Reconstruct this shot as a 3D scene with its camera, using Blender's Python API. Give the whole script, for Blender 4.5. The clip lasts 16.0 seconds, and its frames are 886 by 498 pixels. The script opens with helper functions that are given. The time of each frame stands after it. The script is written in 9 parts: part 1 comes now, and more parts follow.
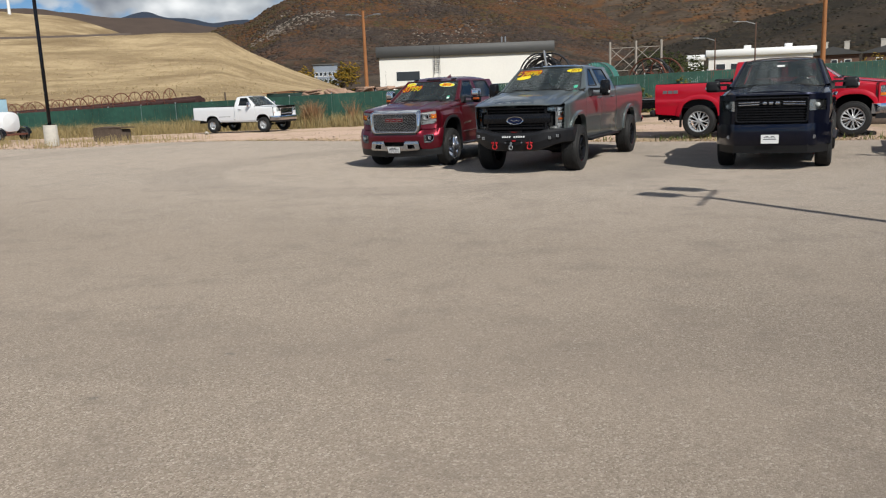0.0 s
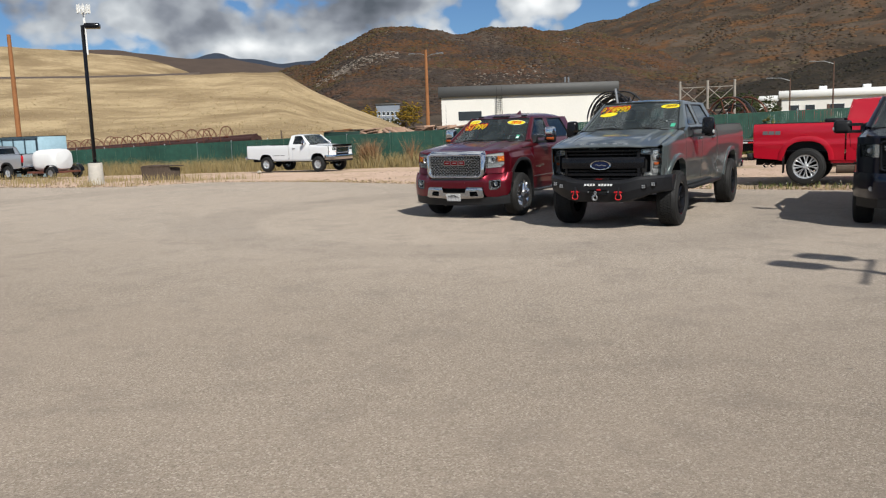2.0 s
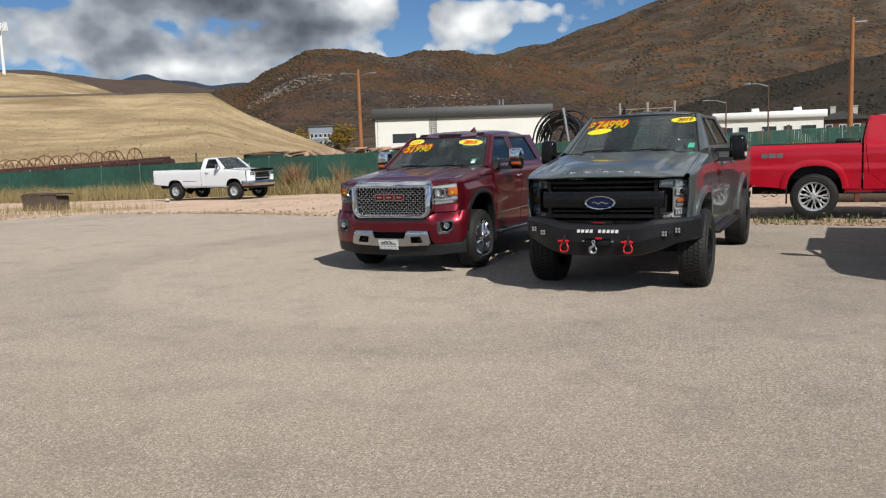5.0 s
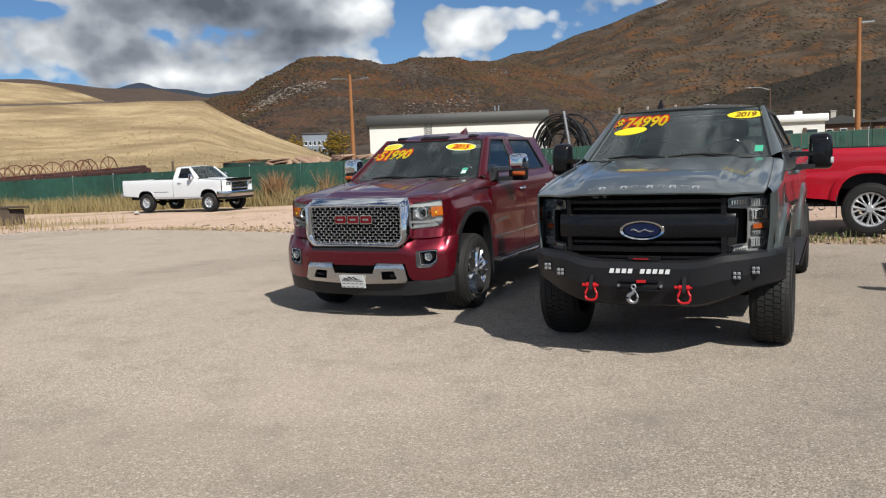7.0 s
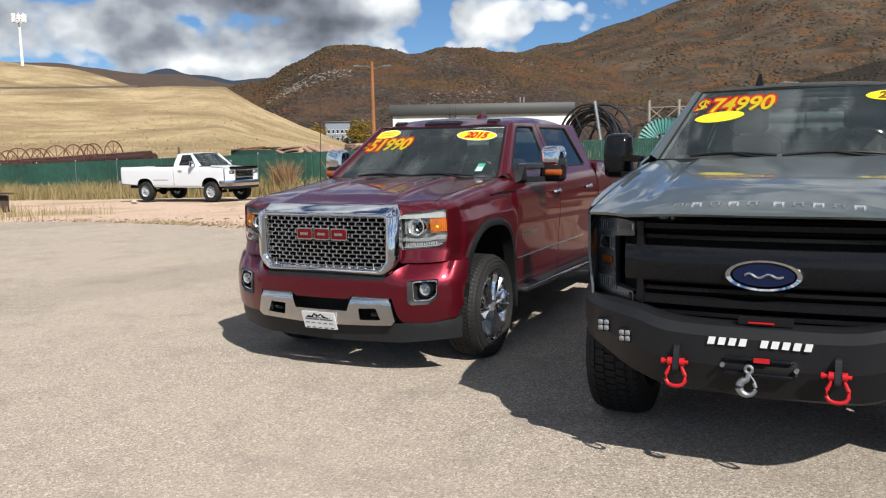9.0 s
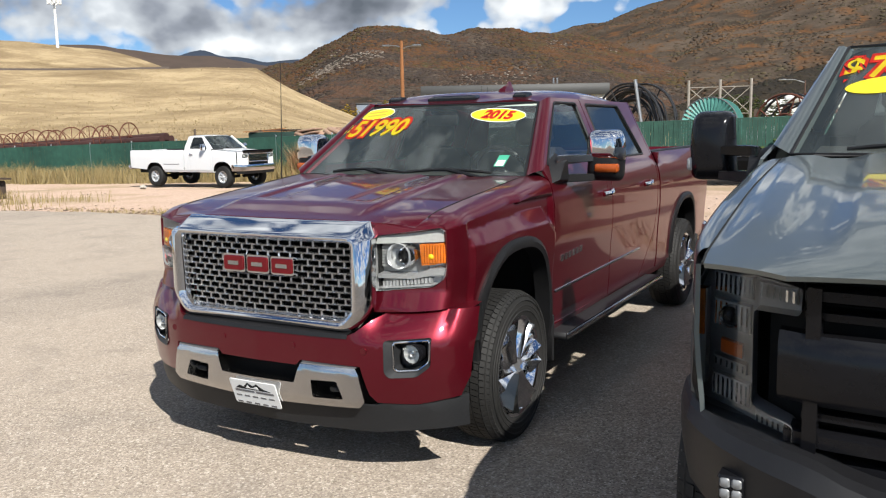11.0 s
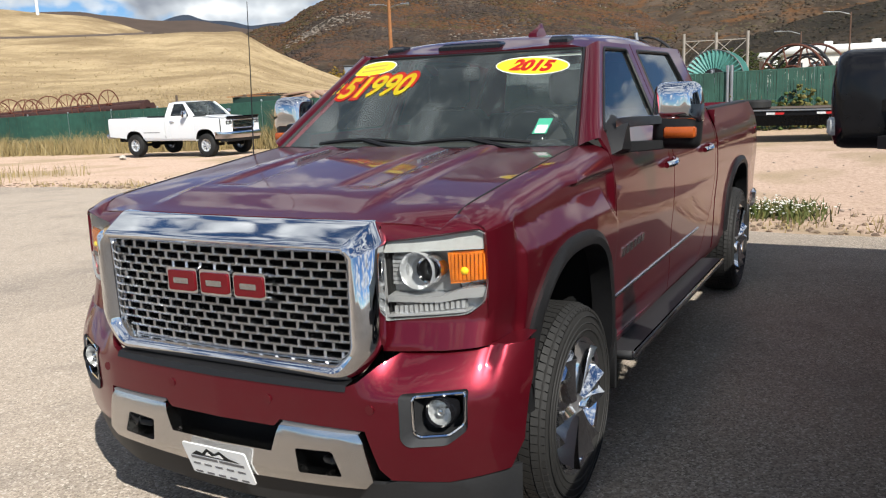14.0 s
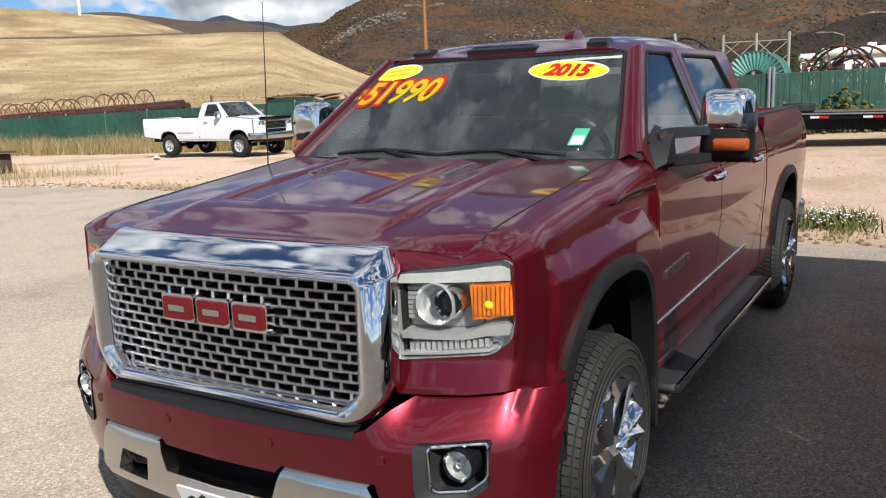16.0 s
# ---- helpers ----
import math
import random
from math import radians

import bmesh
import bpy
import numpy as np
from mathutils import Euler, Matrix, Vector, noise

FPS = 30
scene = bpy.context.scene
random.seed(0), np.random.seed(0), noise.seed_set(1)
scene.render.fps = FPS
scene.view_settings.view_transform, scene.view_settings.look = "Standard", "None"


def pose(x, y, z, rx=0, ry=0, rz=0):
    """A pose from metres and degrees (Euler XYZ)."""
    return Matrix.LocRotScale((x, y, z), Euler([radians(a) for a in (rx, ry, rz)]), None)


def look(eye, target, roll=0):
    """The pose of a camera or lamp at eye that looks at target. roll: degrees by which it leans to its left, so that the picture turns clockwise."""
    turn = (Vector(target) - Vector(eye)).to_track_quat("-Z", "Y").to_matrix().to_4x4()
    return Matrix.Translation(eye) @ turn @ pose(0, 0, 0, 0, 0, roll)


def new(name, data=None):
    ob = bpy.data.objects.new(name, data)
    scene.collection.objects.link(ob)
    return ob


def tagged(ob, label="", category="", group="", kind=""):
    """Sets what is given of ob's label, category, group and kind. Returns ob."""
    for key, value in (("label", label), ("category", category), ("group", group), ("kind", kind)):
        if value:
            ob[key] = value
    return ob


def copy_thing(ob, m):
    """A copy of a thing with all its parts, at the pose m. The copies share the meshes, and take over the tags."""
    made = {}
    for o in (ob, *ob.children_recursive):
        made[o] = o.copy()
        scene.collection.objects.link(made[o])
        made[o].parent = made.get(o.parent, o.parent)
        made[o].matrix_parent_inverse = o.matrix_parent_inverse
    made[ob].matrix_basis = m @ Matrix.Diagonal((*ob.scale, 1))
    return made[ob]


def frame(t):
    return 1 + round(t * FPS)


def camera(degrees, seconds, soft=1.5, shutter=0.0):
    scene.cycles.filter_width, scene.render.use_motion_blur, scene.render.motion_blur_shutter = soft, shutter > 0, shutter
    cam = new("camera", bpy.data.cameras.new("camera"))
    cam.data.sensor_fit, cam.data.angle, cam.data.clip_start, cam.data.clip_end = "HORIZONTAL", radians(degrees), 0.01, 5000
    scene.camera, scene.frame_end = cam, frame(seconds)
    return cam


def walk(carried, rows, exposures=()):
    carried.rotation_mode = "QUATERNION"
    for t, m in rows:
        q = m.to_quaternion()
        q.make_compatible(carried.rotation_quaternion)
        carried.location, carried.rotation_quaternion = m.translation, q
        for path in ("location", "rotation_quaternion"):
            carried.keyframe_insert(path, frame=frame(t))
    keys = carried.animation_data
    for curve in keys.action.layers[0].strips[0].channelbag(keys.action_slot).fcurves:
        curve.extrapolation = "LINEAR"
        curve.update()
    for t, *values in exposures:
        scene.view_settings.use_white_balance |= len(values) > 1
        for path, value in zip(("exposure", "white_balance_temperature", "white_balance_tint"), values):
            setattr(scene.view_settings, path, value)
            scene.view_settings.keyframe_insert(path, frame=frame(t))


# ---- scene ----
cam = camera(55.7, 16.0, 1.2)
PATH = [
    (0, (8.953, -16.173, 1.739), (8.094, -14.408, 1.359), -2.3),
    (0.5, (8.657, -15.572, 1.716), (7.737, -13.835, 1.345), -2.1),
    (1, (8.321, -14.872, 1.731), (7.363, -13.151, 1.386), -1.5),
    (1.5, (7.978, -14.325, 1.719), (6.968, -12.627, 1.407), -1.4),
    (2, (7.625, -13.735, 1.7), (6.637, -12.019, 1.416), -1.9),
    (2.5, (7.218, -13.166, 1.684), (6.231, -11.441, 1.453), -2.0),
    (3, (6.851, -12.551, 1.677), (5.987, -10.758, 1.475), -1.6),
    (3.5, (6.534, -11.917, 1.699), (5.692, -10.117, 1.479), -1.3),
    (4, (6.18, -11.276, 1.699), (5.309, -9.493, 1.448), -1.6),
    (6.5, (4.78, -8.061, 1.671), (3.962, -6.248, 1.46), -2.4),
    (7, (4.52, -7.424, 1.678), (3.675, -5.625, 1.457), -2.2),
    (7.5, (4.251, -6.819, 1.685), (3.407, -5.02, 1.456), -2.0),
    (8, (4.029, -6.204, 1.698), (3.182, -4.41, 1.437), -1.8),
    (8.5, (3.779, -5.671, 1.686), (2.914, -3.887, 1.426), -1.4),
    (9, (3.576, -5.085, 1.676), (2.685, -3.311, 1.435), -1.1),
    (9.5, (3.335, -4.533, 1.668), (2.404, -2.779, 1.424), -1.1),
    (12, (2.383, -2.445, 1.702), (1.427, -0.717, 1.384), -1.3),
    (12.5, (2.196, -2.277, 1.693), (1.251, -0.546, 1.359), -1.5),
    (13, (2.129, -2.166, 1.698), (1.194, -0.429, 1.366), -1.9),
    (13.5, (2.085, -2.132, 1.685), (1.158, -0.393, 1.342), -2.0),
    (14, (2.032, -2.066, 1.675), (1.097, -0.338, 1.303), -2.3),
    (14.5, (1.983, -1.877, 1.685), (1.033, -0.16, 1.3), -2.2),
    (15, (1.953, -1.797, 1.694), (0.975, -0.096, 1.309), -2.1),
    (15.5, (1.924, -1.769, 1.699), (0.921, -0.08, 1.322), -2.2),
    (16, (1.91, -1.767, 1.701), (0.906, -0.077, 1.333), -2.1),
]
EXPOSURES = [(0, -0.16, 6500, 8), (2, -0.10, 6500, 8), (4, -0.12, 6500, 8), (7, 0.0, 6500, 8), (9, 0.20, 6500, 8), (12, 0.36, 6500, 8), (16, 0.34, 6500, 8)]
walk(cam, [(t, look(eye, target, roll)) for t, eye, target, roll in PATH], EXPOSURES)

# ---------------------------------------------------------------- world, sun
SUN_DIR = Vector((0.605, -0.467, 0.643)).normalized()      # towards the sun
SKY_SEED = 4.0
# banks of cloud and clear gaps: azimuth, height, half-widths, weight of cover, weight of brightness
SKY_BANKS = [(41, 10.1, 6.5, 1.4, 0.22, -0.44), (33, 8.2, 3.4, 0.6, 0.12, -0.32), (30.6, 9.6, 2.3, 1.4, 0.20, 0.34), (26.9, 9.2, 1.1, 1.5, -0.24, 0.0),
             (21.5, 10.3, 5.5, 0.6, -0.22, 0.0), (23.4, 8.1, 2.4, 1.5, 0.20, 0.36), (18.3, 8.6, 2.0, 0.8, 0.12, 0.04), (19.4, 7.1, 1.3, 0.6, -0.16, 0.0),
             (48.6, 7.4, 3.2, 1.3, 0.16, 0.06), (50.5, 9.7, 2.2, 0.5, -0.20, 0.0), (43.7, 7.0, 2.8, 0.9, 0.12, -0.24), (40.8, 5.6, 4.0, 0.6, 0.12, 0.24), (36.4, 7.1, 2.8, 0.8, 0.10, -0.26), (32, 8, 26, 3.0, 0.0, -0.12)]
world = bpy.data.worlds.new("world")
scene.world = world
world.use_nodes = True
nt = world.node_tree
bg = nt.nodes["Background"]
sky = nt.nodes.new("ShaderNodeTexSky")
sky.sky_type, sky.sun_disc = "NISHITA", False
sky.sun_elevation = math.asin(SUN_DIR.z)
sky.sun_rotation = math.atan2(SUN_DIR.x, SUN_DIR.y)
sky.altitude, sky.dust_density, sky.ozone_density = 2000, 0.3, 2.5


def sky_link(kind, op=None, **values):
    n = nt.nodes.new(kind)
    if op:
        n.operation = op
    for k, v in values.items():
        i = int(k[1:])
        if isinstance(v, (int, float, tuple)):
            n.inputs[i].default_value = v
        else:
            nt.links.new(v, n.inputs[i])
    return n


def sky_noise(vec, scale, detail, rough, distort=0.0):
    n = nt.nodes.new("ShaderNodeTexNoise")
    n.inputs["Scale"].default_value, n.inputs["Detail"].default_value = scale, detail
    n.inputs["Roughness"].default_value, n.inputs["Distortion"].default_value = rough, distort
    nt.links.new(vec, n.inputs["Vector"])
    return n.outputs["Fac"]


def sky_ramp(fac, stops):
    r = nt.nodes.new("ShaderNodeValToRGB")
    while len(r.color_ramp.elements) < len(stops):
        r.color_ramp.elements.new(0.5)
    for el, (p, c) in zip(r.color_ramp.elements, stops):
        el.position, el.color = p, (*c, 1)
    nt.links.new(fac, r.inputs[0])
    return r.outputs[0]


def sky_mix(fac, a, b):
    n = nt.nodes.new("ShaderNodeMix")
    n.data_type = "RGBA"
    for s, v in ((0, fac), (6, a), (7, b)):
        if isinstance(v, (tuple, float)):
            n.inputs[s].default_value = v
        else:
            nt.links.new(v, n.inputs[s])
    return n.outputs[2]


# broken cumulus: heaps of cloud, lit on their tops and faces, greyer towards their bases
SKY_TINT, CLOUD_GAIN = (0.050, 0.064, 0.079), 1.15
tc = nt.nodes.new("ShaderNodeTexCoord").outputs["Generated"]
sep = sky_link("ShaderNodeSeparateXYZ", _0=tc)
math_node = lambda op, a, b=0.0: sky_link("ShaderNodeMath", op, _0=a, _1=b).outputs[0]
up = math_node("MAXIMUM", sep.outputs[2], 0.0)
flat = math_node("POWER", math_node("ADD", up, 0.02), 0.75)


def sky_place(lift, seed):
    """Directions with the heights spread near the horizon, where the clouds crowd together."""
    return sky_link("ShaderNodeCombineXYZ", _0=sep.outputs[0], _1=sep.outputs[1], _2=math_node("ADD", math_node("MULTIPLY", flat, 1.15), lift + seed)).outputs[0]


def heap(lift, detail):
    """Density of the cloud: large banks with billowed edges."""
    p = sky_place(lift, SKY_SEED)
    big = sky_noise(p, 3.2, 2.0, 0.5)
    billow = sky_noise(p, 9.0, detail, 0.55, 0.1)
    puff = None
    for scale, gain in ((13.0, 0.55), (30.0, 0.3), (70.0, 0.15)):
        v = nt.nodes.new("ShaderNodeTexVoronoi")
        v.feature = "SMOOTH_F1"
        v.inputs["Scale"].default_value, v.inputs["Smoothness"].default_value = scale, 0.35
        nt.links.new(p, v.inputs["Vector"])
        r = math_node("MULTIPLY", v.outputs["Distance"], -gain)
        puff = r if puff is None else math_node("ADD", puff, r)
    return math_node("ADD", math_node("ADD", math_node("MULTIPLY", big, 0.42), math_node("MULTIPLY", billow, 0.42)), math_node("ADD", math_node("MULTIPLY", puff, 0.34), 0.225))


azim = math_node("ARCTAN2", math_node("MULTIPLY", sep.outputs[0], -1.0), sep.outputs[1])
elev = math_node("ARCSINE", sep.outputs[2])


def bank(az, el, wide, high):
    a = math_node("DIVIDE", math_node("SUBTRACT", azim, radians(az)), radians(wide))
    e = math_node("DIVIDE", math_node("SUBTRACT", elev, radians(el)), radians(high))
    r = math_node("ADD", math_node("MULTIPLY", a, a), math_node("MULTIPLY", e, e))
    return math_node("EXPONENT", math_node("MULTIPLY", r, -1.0))


banks, glow = 0.0, 0.0
for az, el, wide, high, thick, bright in SKY_BANKS:
    b = bank(az, el, wide, high)
    banks = math_node("ADD", math_node("MULTIPLY", b, thick), banks)
    glow = math_node("ADD", math_node("MULTIPLY", b, bright), glow)
here, above = heap(0.0, 8.0), heap(0.035, 4.0)
dens = math_node("SUBTRACT", math_node("ADD", here, banks), math_node("MULTIPLY", up, 0.01))
cover = sky_ramp(dens, [(0.45, (0, 0, 0)), (0.485, (0.7, 0.7, 0.7)), (0.53, (1, 1, 1))])
relief = math_node("MULTIPLY", math_node("SUBTRACT", here, above), 1.5)
depth = math_node("MULTIPLY", math_node("SUBTRACT", 0.58, here), 0.9)
puffs = math_node("MULTIPLY", math_node("SUBTRACT", sky_noise(sky_place(0.0, SKY_SEED + 3.0), 14.0, 4.0, 0.5, 0.1), 0.5), 0.75)
light = math_node("ADD", math_node("ADD", math_node("ADD", relief, depth), math_node("ADD", glow, puffs)), 0.46)
shade = sky_ramp(light, [(0.0, (0.10, 0.115, 0.14)), (0.28, (0.235, 0.255, 0.30)), (0.55, (0.50, 0.53, 0.57)), (0.88, (0.98, 0.99, 1.0))])
blue = sky_link("ShaderNodeVectorMath", "MULTIPLY", _0=sky.outputs[0], _1=SKY_TINT)
cloud = sky_link("ShaderNodeVectorMath", "SCALE", _0=shade)
cloud.inputs["Scale"].default_value = CLOUD_GAIN
nt.links.new(sky_mix(cover, blue.outputs[0], cloud.outputs[0]), bg.inputs[0])
bg.inputs[1].default_value = 1.0
lamp = bpy.data.lights.new("sun", "SUN")
lamp.energy, lamp.angle, lamp.color = 5.0, radians(0.5), (1, 0.96, 0.90)
sun = new("sun", lamp)
sun.matrix_world = look((0, 0, 60), Vector((0, 0, 60)) - SUN_DIR)

# ---------------------------------------------------------------- building helpers
from mathutils.geometry import tessellate_polygon


def lerp(a, b, t):
    return a + (b - a) * t


def spline(xs, ys):
    """A smooth curve through the points (xs, ys), flat outside them."""
    n = len(xs)
    d = [(ys[i + 1] - ys[i]) / (xs[i + 1] - xs[i]) for i in range(n - 1)]
    m = [d[0]] + [0 if d[i - 1] * d[i] <= 0 else 2 * d[i - 1] * d[i] / (d[i - 1] + d[i]) for i in range(1, n - 1)] + [d[-1]]

    def at(x):
        if x <= xs[0]:
            return ys[0] + (x - xs[0]) * m[0]
        if x >= xs[-1]:
            return ys[-1] + (x - xs[-1]) * m[-1]
        i = max(k for k in range(n - 1) if xs[k] <= x)
        h = xs[i + 1] - xs[i]
        t = (x - xs[i]) / h
        return ((2 * t**3 - 3 * t**2 + 1) * ys[i] + (t**3 - 2 * t**2 + t) * h * m[i]
                + (3 * t**2 - 2 * t**3) * ys[i + 1] + (t**3 - t**2) * h * m[i + 1])
    return at


def fillet(poly, r, n=4):
    """The outline with its corners rounded; r: one radius, or one for each corner."""
    out = []
    k = len(poly)
    for i, p in enumerate(poly):
        ri = r[i] if isinstance(r, (list, tuple)) else r
        a, p, b = Vector(poly[i - 1]), Vector(p), Vector(poly[(i + 1) % k])
        u, w = (a - p), (b - p)
        ri = min(ri, u.length * 0.45, w.length * 0.45)
        if ri < 1e-4:
            out.append(tuple(p))
            continue
        s, e = p + u.normalized() * ri, p + w.normalized() * ri
        for j in range(n + 1):
            t = j / n
            out.append(tuple((1 - t) ** 2 * s + 2 * t * (1 - t) * p + t * t * e))
    return out


def flipx(poly):
    return [(-a, b) for a, b in poly]


class Geo:
    """A heap of vertices and faces that becomes one mesh object."""

    def __init__(self):
        self.v, self.f = [], []

    def add(self, v, f):
        o = len(self.v)
        self.v += [tuple(p) for p in v]
        self.f += [tuple(i + o for i in q) for q in f]
        return self

    def loft(self, rings, closed=True, caps=True):
        n = len(rings[0])
        v = [p for ring in rings for p in ring]
        f = []
        for a in range(len(rings) - 1):
            for b in range(n if closed else n - 1):
                c = (b + 1) % n
                f.append((a * n + b, a * n + c, (a + 1) * n + c, (a + 1) * n + b))
        if caps and closed:
            f += [tuple(range(n))[::-1], tuple((len(rings) - 1) * n + b for b in range(n))]
        return self.add(v, f)

    def box(self, x0, x1, y0, y1, z0, z1, b=0.0):
        def ring(z, i):
            if not b:
                return [(x0, y0, z), (x1, y0, z), (x1, y1, z), (x0, y1, z)]
            c = b
            return [(x0 + c + i, y0 + i, z), (x1 - c - i, y0 + i, z), (x1 - i, y0 + c + i, z), (x1 - i, y1 - c - i, z),
                    (x1 - c - i, y1 - i, z), (x0 + c + i, y1 - i, z), (x0 + i, y1 - c - i, z), (x0 + i, y0 + c + i, z)]
        if not b:
            return self.loft([ring(z0, 0), ring(z1, 0)])
        return self.loft([ring(z0, b * 0.7), ring(z0 + b, 0), ring(z1 - b, 0), ring(z1, b * 0.7)])

    def cyl(self, a, b, r0, r1=None, n=14, caps=True):
        a, b = Vector(a), Vector(b)
        r1 = r0 if r1 is None else r1
        q = (b - a).to_track_quat("Z", "Y")
        ring = lambda c, r: [c + q @ Vector((r * math.cos(2 * math.pi * i / n), r * math.sin(2 * math.pi * i / n), 0)) for i in range(n)]
        return self.loft([ring(a, r0), ring(b, r1)], caps=caps)

    def tube(self, path, r, n=8, closed=False):
        path = [Vector(p) for p in path]
        rings = []
        k = len(path)
        for i, p in enumerate(path):
            t = (path[(i + 1) % k] - path[i - 1]) if closed else (path[min(i + 1, k - 1)] - path[max(i - 1, 0)])
            q = t.to_track_quat("Z", "Y")
            rr = r(i / max(k - 1, 1)) if callable(r) else r
            rings.append([p + q @ Vector((rr * math.cos(2 * math.pi * j / n), rr * math.sin(2 * math.pi * j / n), 0)) for j in range(n)])
        if closed:
            rings.append(rings[0])
        return self.loft(rings, caps=not closed)

    def prism(self, poly, axis, a, b):
        put = {"x": lambda p, d: (d, p[0], p[1]), "y": lambda p, d: (p[0], d, p[1]), "z": lambda p, d: (p[0], p[1], d)}[axis]
        return self.loft([[put(p, a) for p in poly], [put(p, b) for p in poly]])

    def ball(self, c, rx, ry=None, rz=None, nu=14, nv=9):
        ry, rz = ry or rx, rz or rx
        rings = []
        for i in range(nv + 1):
            e = math.pi * (i / nv - 0.5)
            e = max(-1.56, min(1.56, e))
            rings.append([(c[0] + rx * math.cos(e) * math.cos(2 * math.pi * j / nu), c[1] + ry * math.cos(e) * math.sin(2 * math.pi * j / nu), c[2] + rz * math.sin(e)) for j in range(nu)])
        return self.loft(rings)

    def lathe(self, prof, n=40, axis="x", c=(0, 0, 0), closed_profile=False):
        """Turns the profile of (along the axis, radius) round the axis."""
        rings = []
        for i in range(n + 1):
            a = 2 * math.pi * i / n
            s, k = math.sin(a), math.cos(a)
            if axis == "x":
                rings.append([(c[0] + u, c[1] + r * k, c[2] + r * s) for u, r in prof])
            elif axis == "y":
                rings.append([(c[0] + r * k, c[1] + u, c[2] + r * s) for u, r in prof])
            else:
                rings.append([(c[0] + r * k, c[1] + r * s, c[2] + u) for u, r in prof])
        m = len(prof)
        v = [p for ring in rings[:-1] for p in ring]
        f = []
        for i in range(n):
            j = (i + 1) % n
            for b in range(m if closed_profile else m - 1):
                d = (b + 1) % m
                f.append((i * m + b, j * m + b, j * m + d, i * m + d))
        return self.add(v, f)

    def moved(self, m):
        self.v = [tuple(m @ Vector(p)) for p in self.v]
        return self

    def join(self, other):
        return self.add(other.v, other.f)

    def both(self):
        """Adds the mirror image across x = 0."""
        return self.add([(-x, y, z) for x, y, z in list(self.v)], [q[::-1] for q in list(self.f)])

    def ob(self, name, mat, parent=None, label="", sharp=38, **tags):
        me = bpy.data.meshes.new(name)
        me.from_pydata(self.v, [], self.f)
        bm = bmesh.new()
        bm.from_mesh(me)
        bmesh.ops.recalc_face_normals(bm, faces=bm.faces)
        bm.to_mesh(me)
        bm.free()
        me.materials.append(mat)
        if sharp:
            me.shade_smooth()
            me.set_sharp_from_angle(angle=radians(sharp))
        o = new(name, me)
        o.parent = parent
        return tagged(o, label=label, **tags)


def part(name, geo, mat, parent, label="", sharp=38):
    return geo.ob(name, mat, parent, label, sharp)


def thing(name, m, label, category, group="", kind=""):
    """An empty at the base of a thing, which carries its parts."""
    o = new(name)
    o.empty_display_size = 0.2
    o.matrix_world = m
    return tagged(o, label, category, group, kind)


def panel(name, outline, fn, axis, mat, parent, holes=(), out=1, step=0.09, thick=0.014, label=""):
    """A curved sheet. The outline lies in the plane across the axis; fn gives the place along the axis.
    out: the side it faces (for axis x, -1 also mirrors it to the other side of the vehicle)."""
    loops = [[Vector((a, b, 0)) for a, b in loop] for loop in (outline, *holes)]
    flat_pts = [p for loop in loops for p in loop]
    bm = bmesh.new()
    vs = [bm.verts.new(p) for p in flat_pts]
    for tri in tessellate_polygon(loops):
        if len(set(tri)) == 3:
            try:
                bm.faces.new([vs[i] for i in tri])
            except ValueError:
                pass
    for ax in (0, 1):
        lo, hi = min(p[ax] for p in flat_pts), max(p[ax] for p in flat_pts)
        k = max(1, int((hi - lo) / step))
        for i in range(1, k):
            co, no = Vector((0, 0, 0)), Vector((0, 0, 0))
            co[ax], no[ax] = lo + (hi - lo) * i / k, 1
            bmesh.ops.bisect_plane(bm, geom=bm.verts[:] + bm.edges[:] + bm.faces[:], dist=1e-5, plane_co=co, plane_no=no)
    e = 2e-3
    bm.verts.index_update()
    pos, nor = [], []
    for v in bm.verts:
        a, b = v.co.x, v.co.y
        w = fn(a, b)
        wa, wb = (fn(a + e, b) - fn(a - e, b)) / (2 * e), (fn(a, b + e) - fn(a, b - e)) / (2 * e)
        if axis == "x":
            p, q = Vector((w, a, b)), Vector((1, -wa, -wb))
            if out < 0:
                p.x, q.x = -p.x, -q.x
        elif axis == "y":
            p, q = Vector((a, w, b)), Vector((-wa, 1, -wb)) * out
        else:
            p, q = Vector((a, b, w)), Vector((-wa, -wb, 1)) * out
        pos.append(p)
        nor.append(q.normalized())
    faces = []
    for fc in bm.faces:
        idx = [v.index for v in fc.verts]
        n = (pos[idx[1]] - pos[idx[0]]).cross(pos[idx[2]] - pos[idx[0]])
        faces.append(tuple(idx if n.dot(nor[idx[0]]) >= 0 else idx[::-1]))
    if thick:
        for ed in bm.edges:
            if len(ed.link_faces) == 1:
                i, j = ed.verts[0].index, ed.verts[1].index
                o = len(pos)
                pos += [pos[i], pos[j], pos[j] - nor[j] * thick, pos[i] - nor[i] * thick]
                nor += [Vector((0, 0, 0))] * 4
                faces.append((o, o + 1, o + 2, o + 3))
    bm.free()
    me = bpy.data.meshes.new(name)
    me.from_pydata([tuple(p) for p in pos], [], faces)
    me.shade_smooth()
    me.normals_split_custom_set_from_vertices([tuple(q) for q in nor])
    me.materials.append(mat)
    o = new(name, me)
    o.parent = parent
    return tagged(o, label=label)


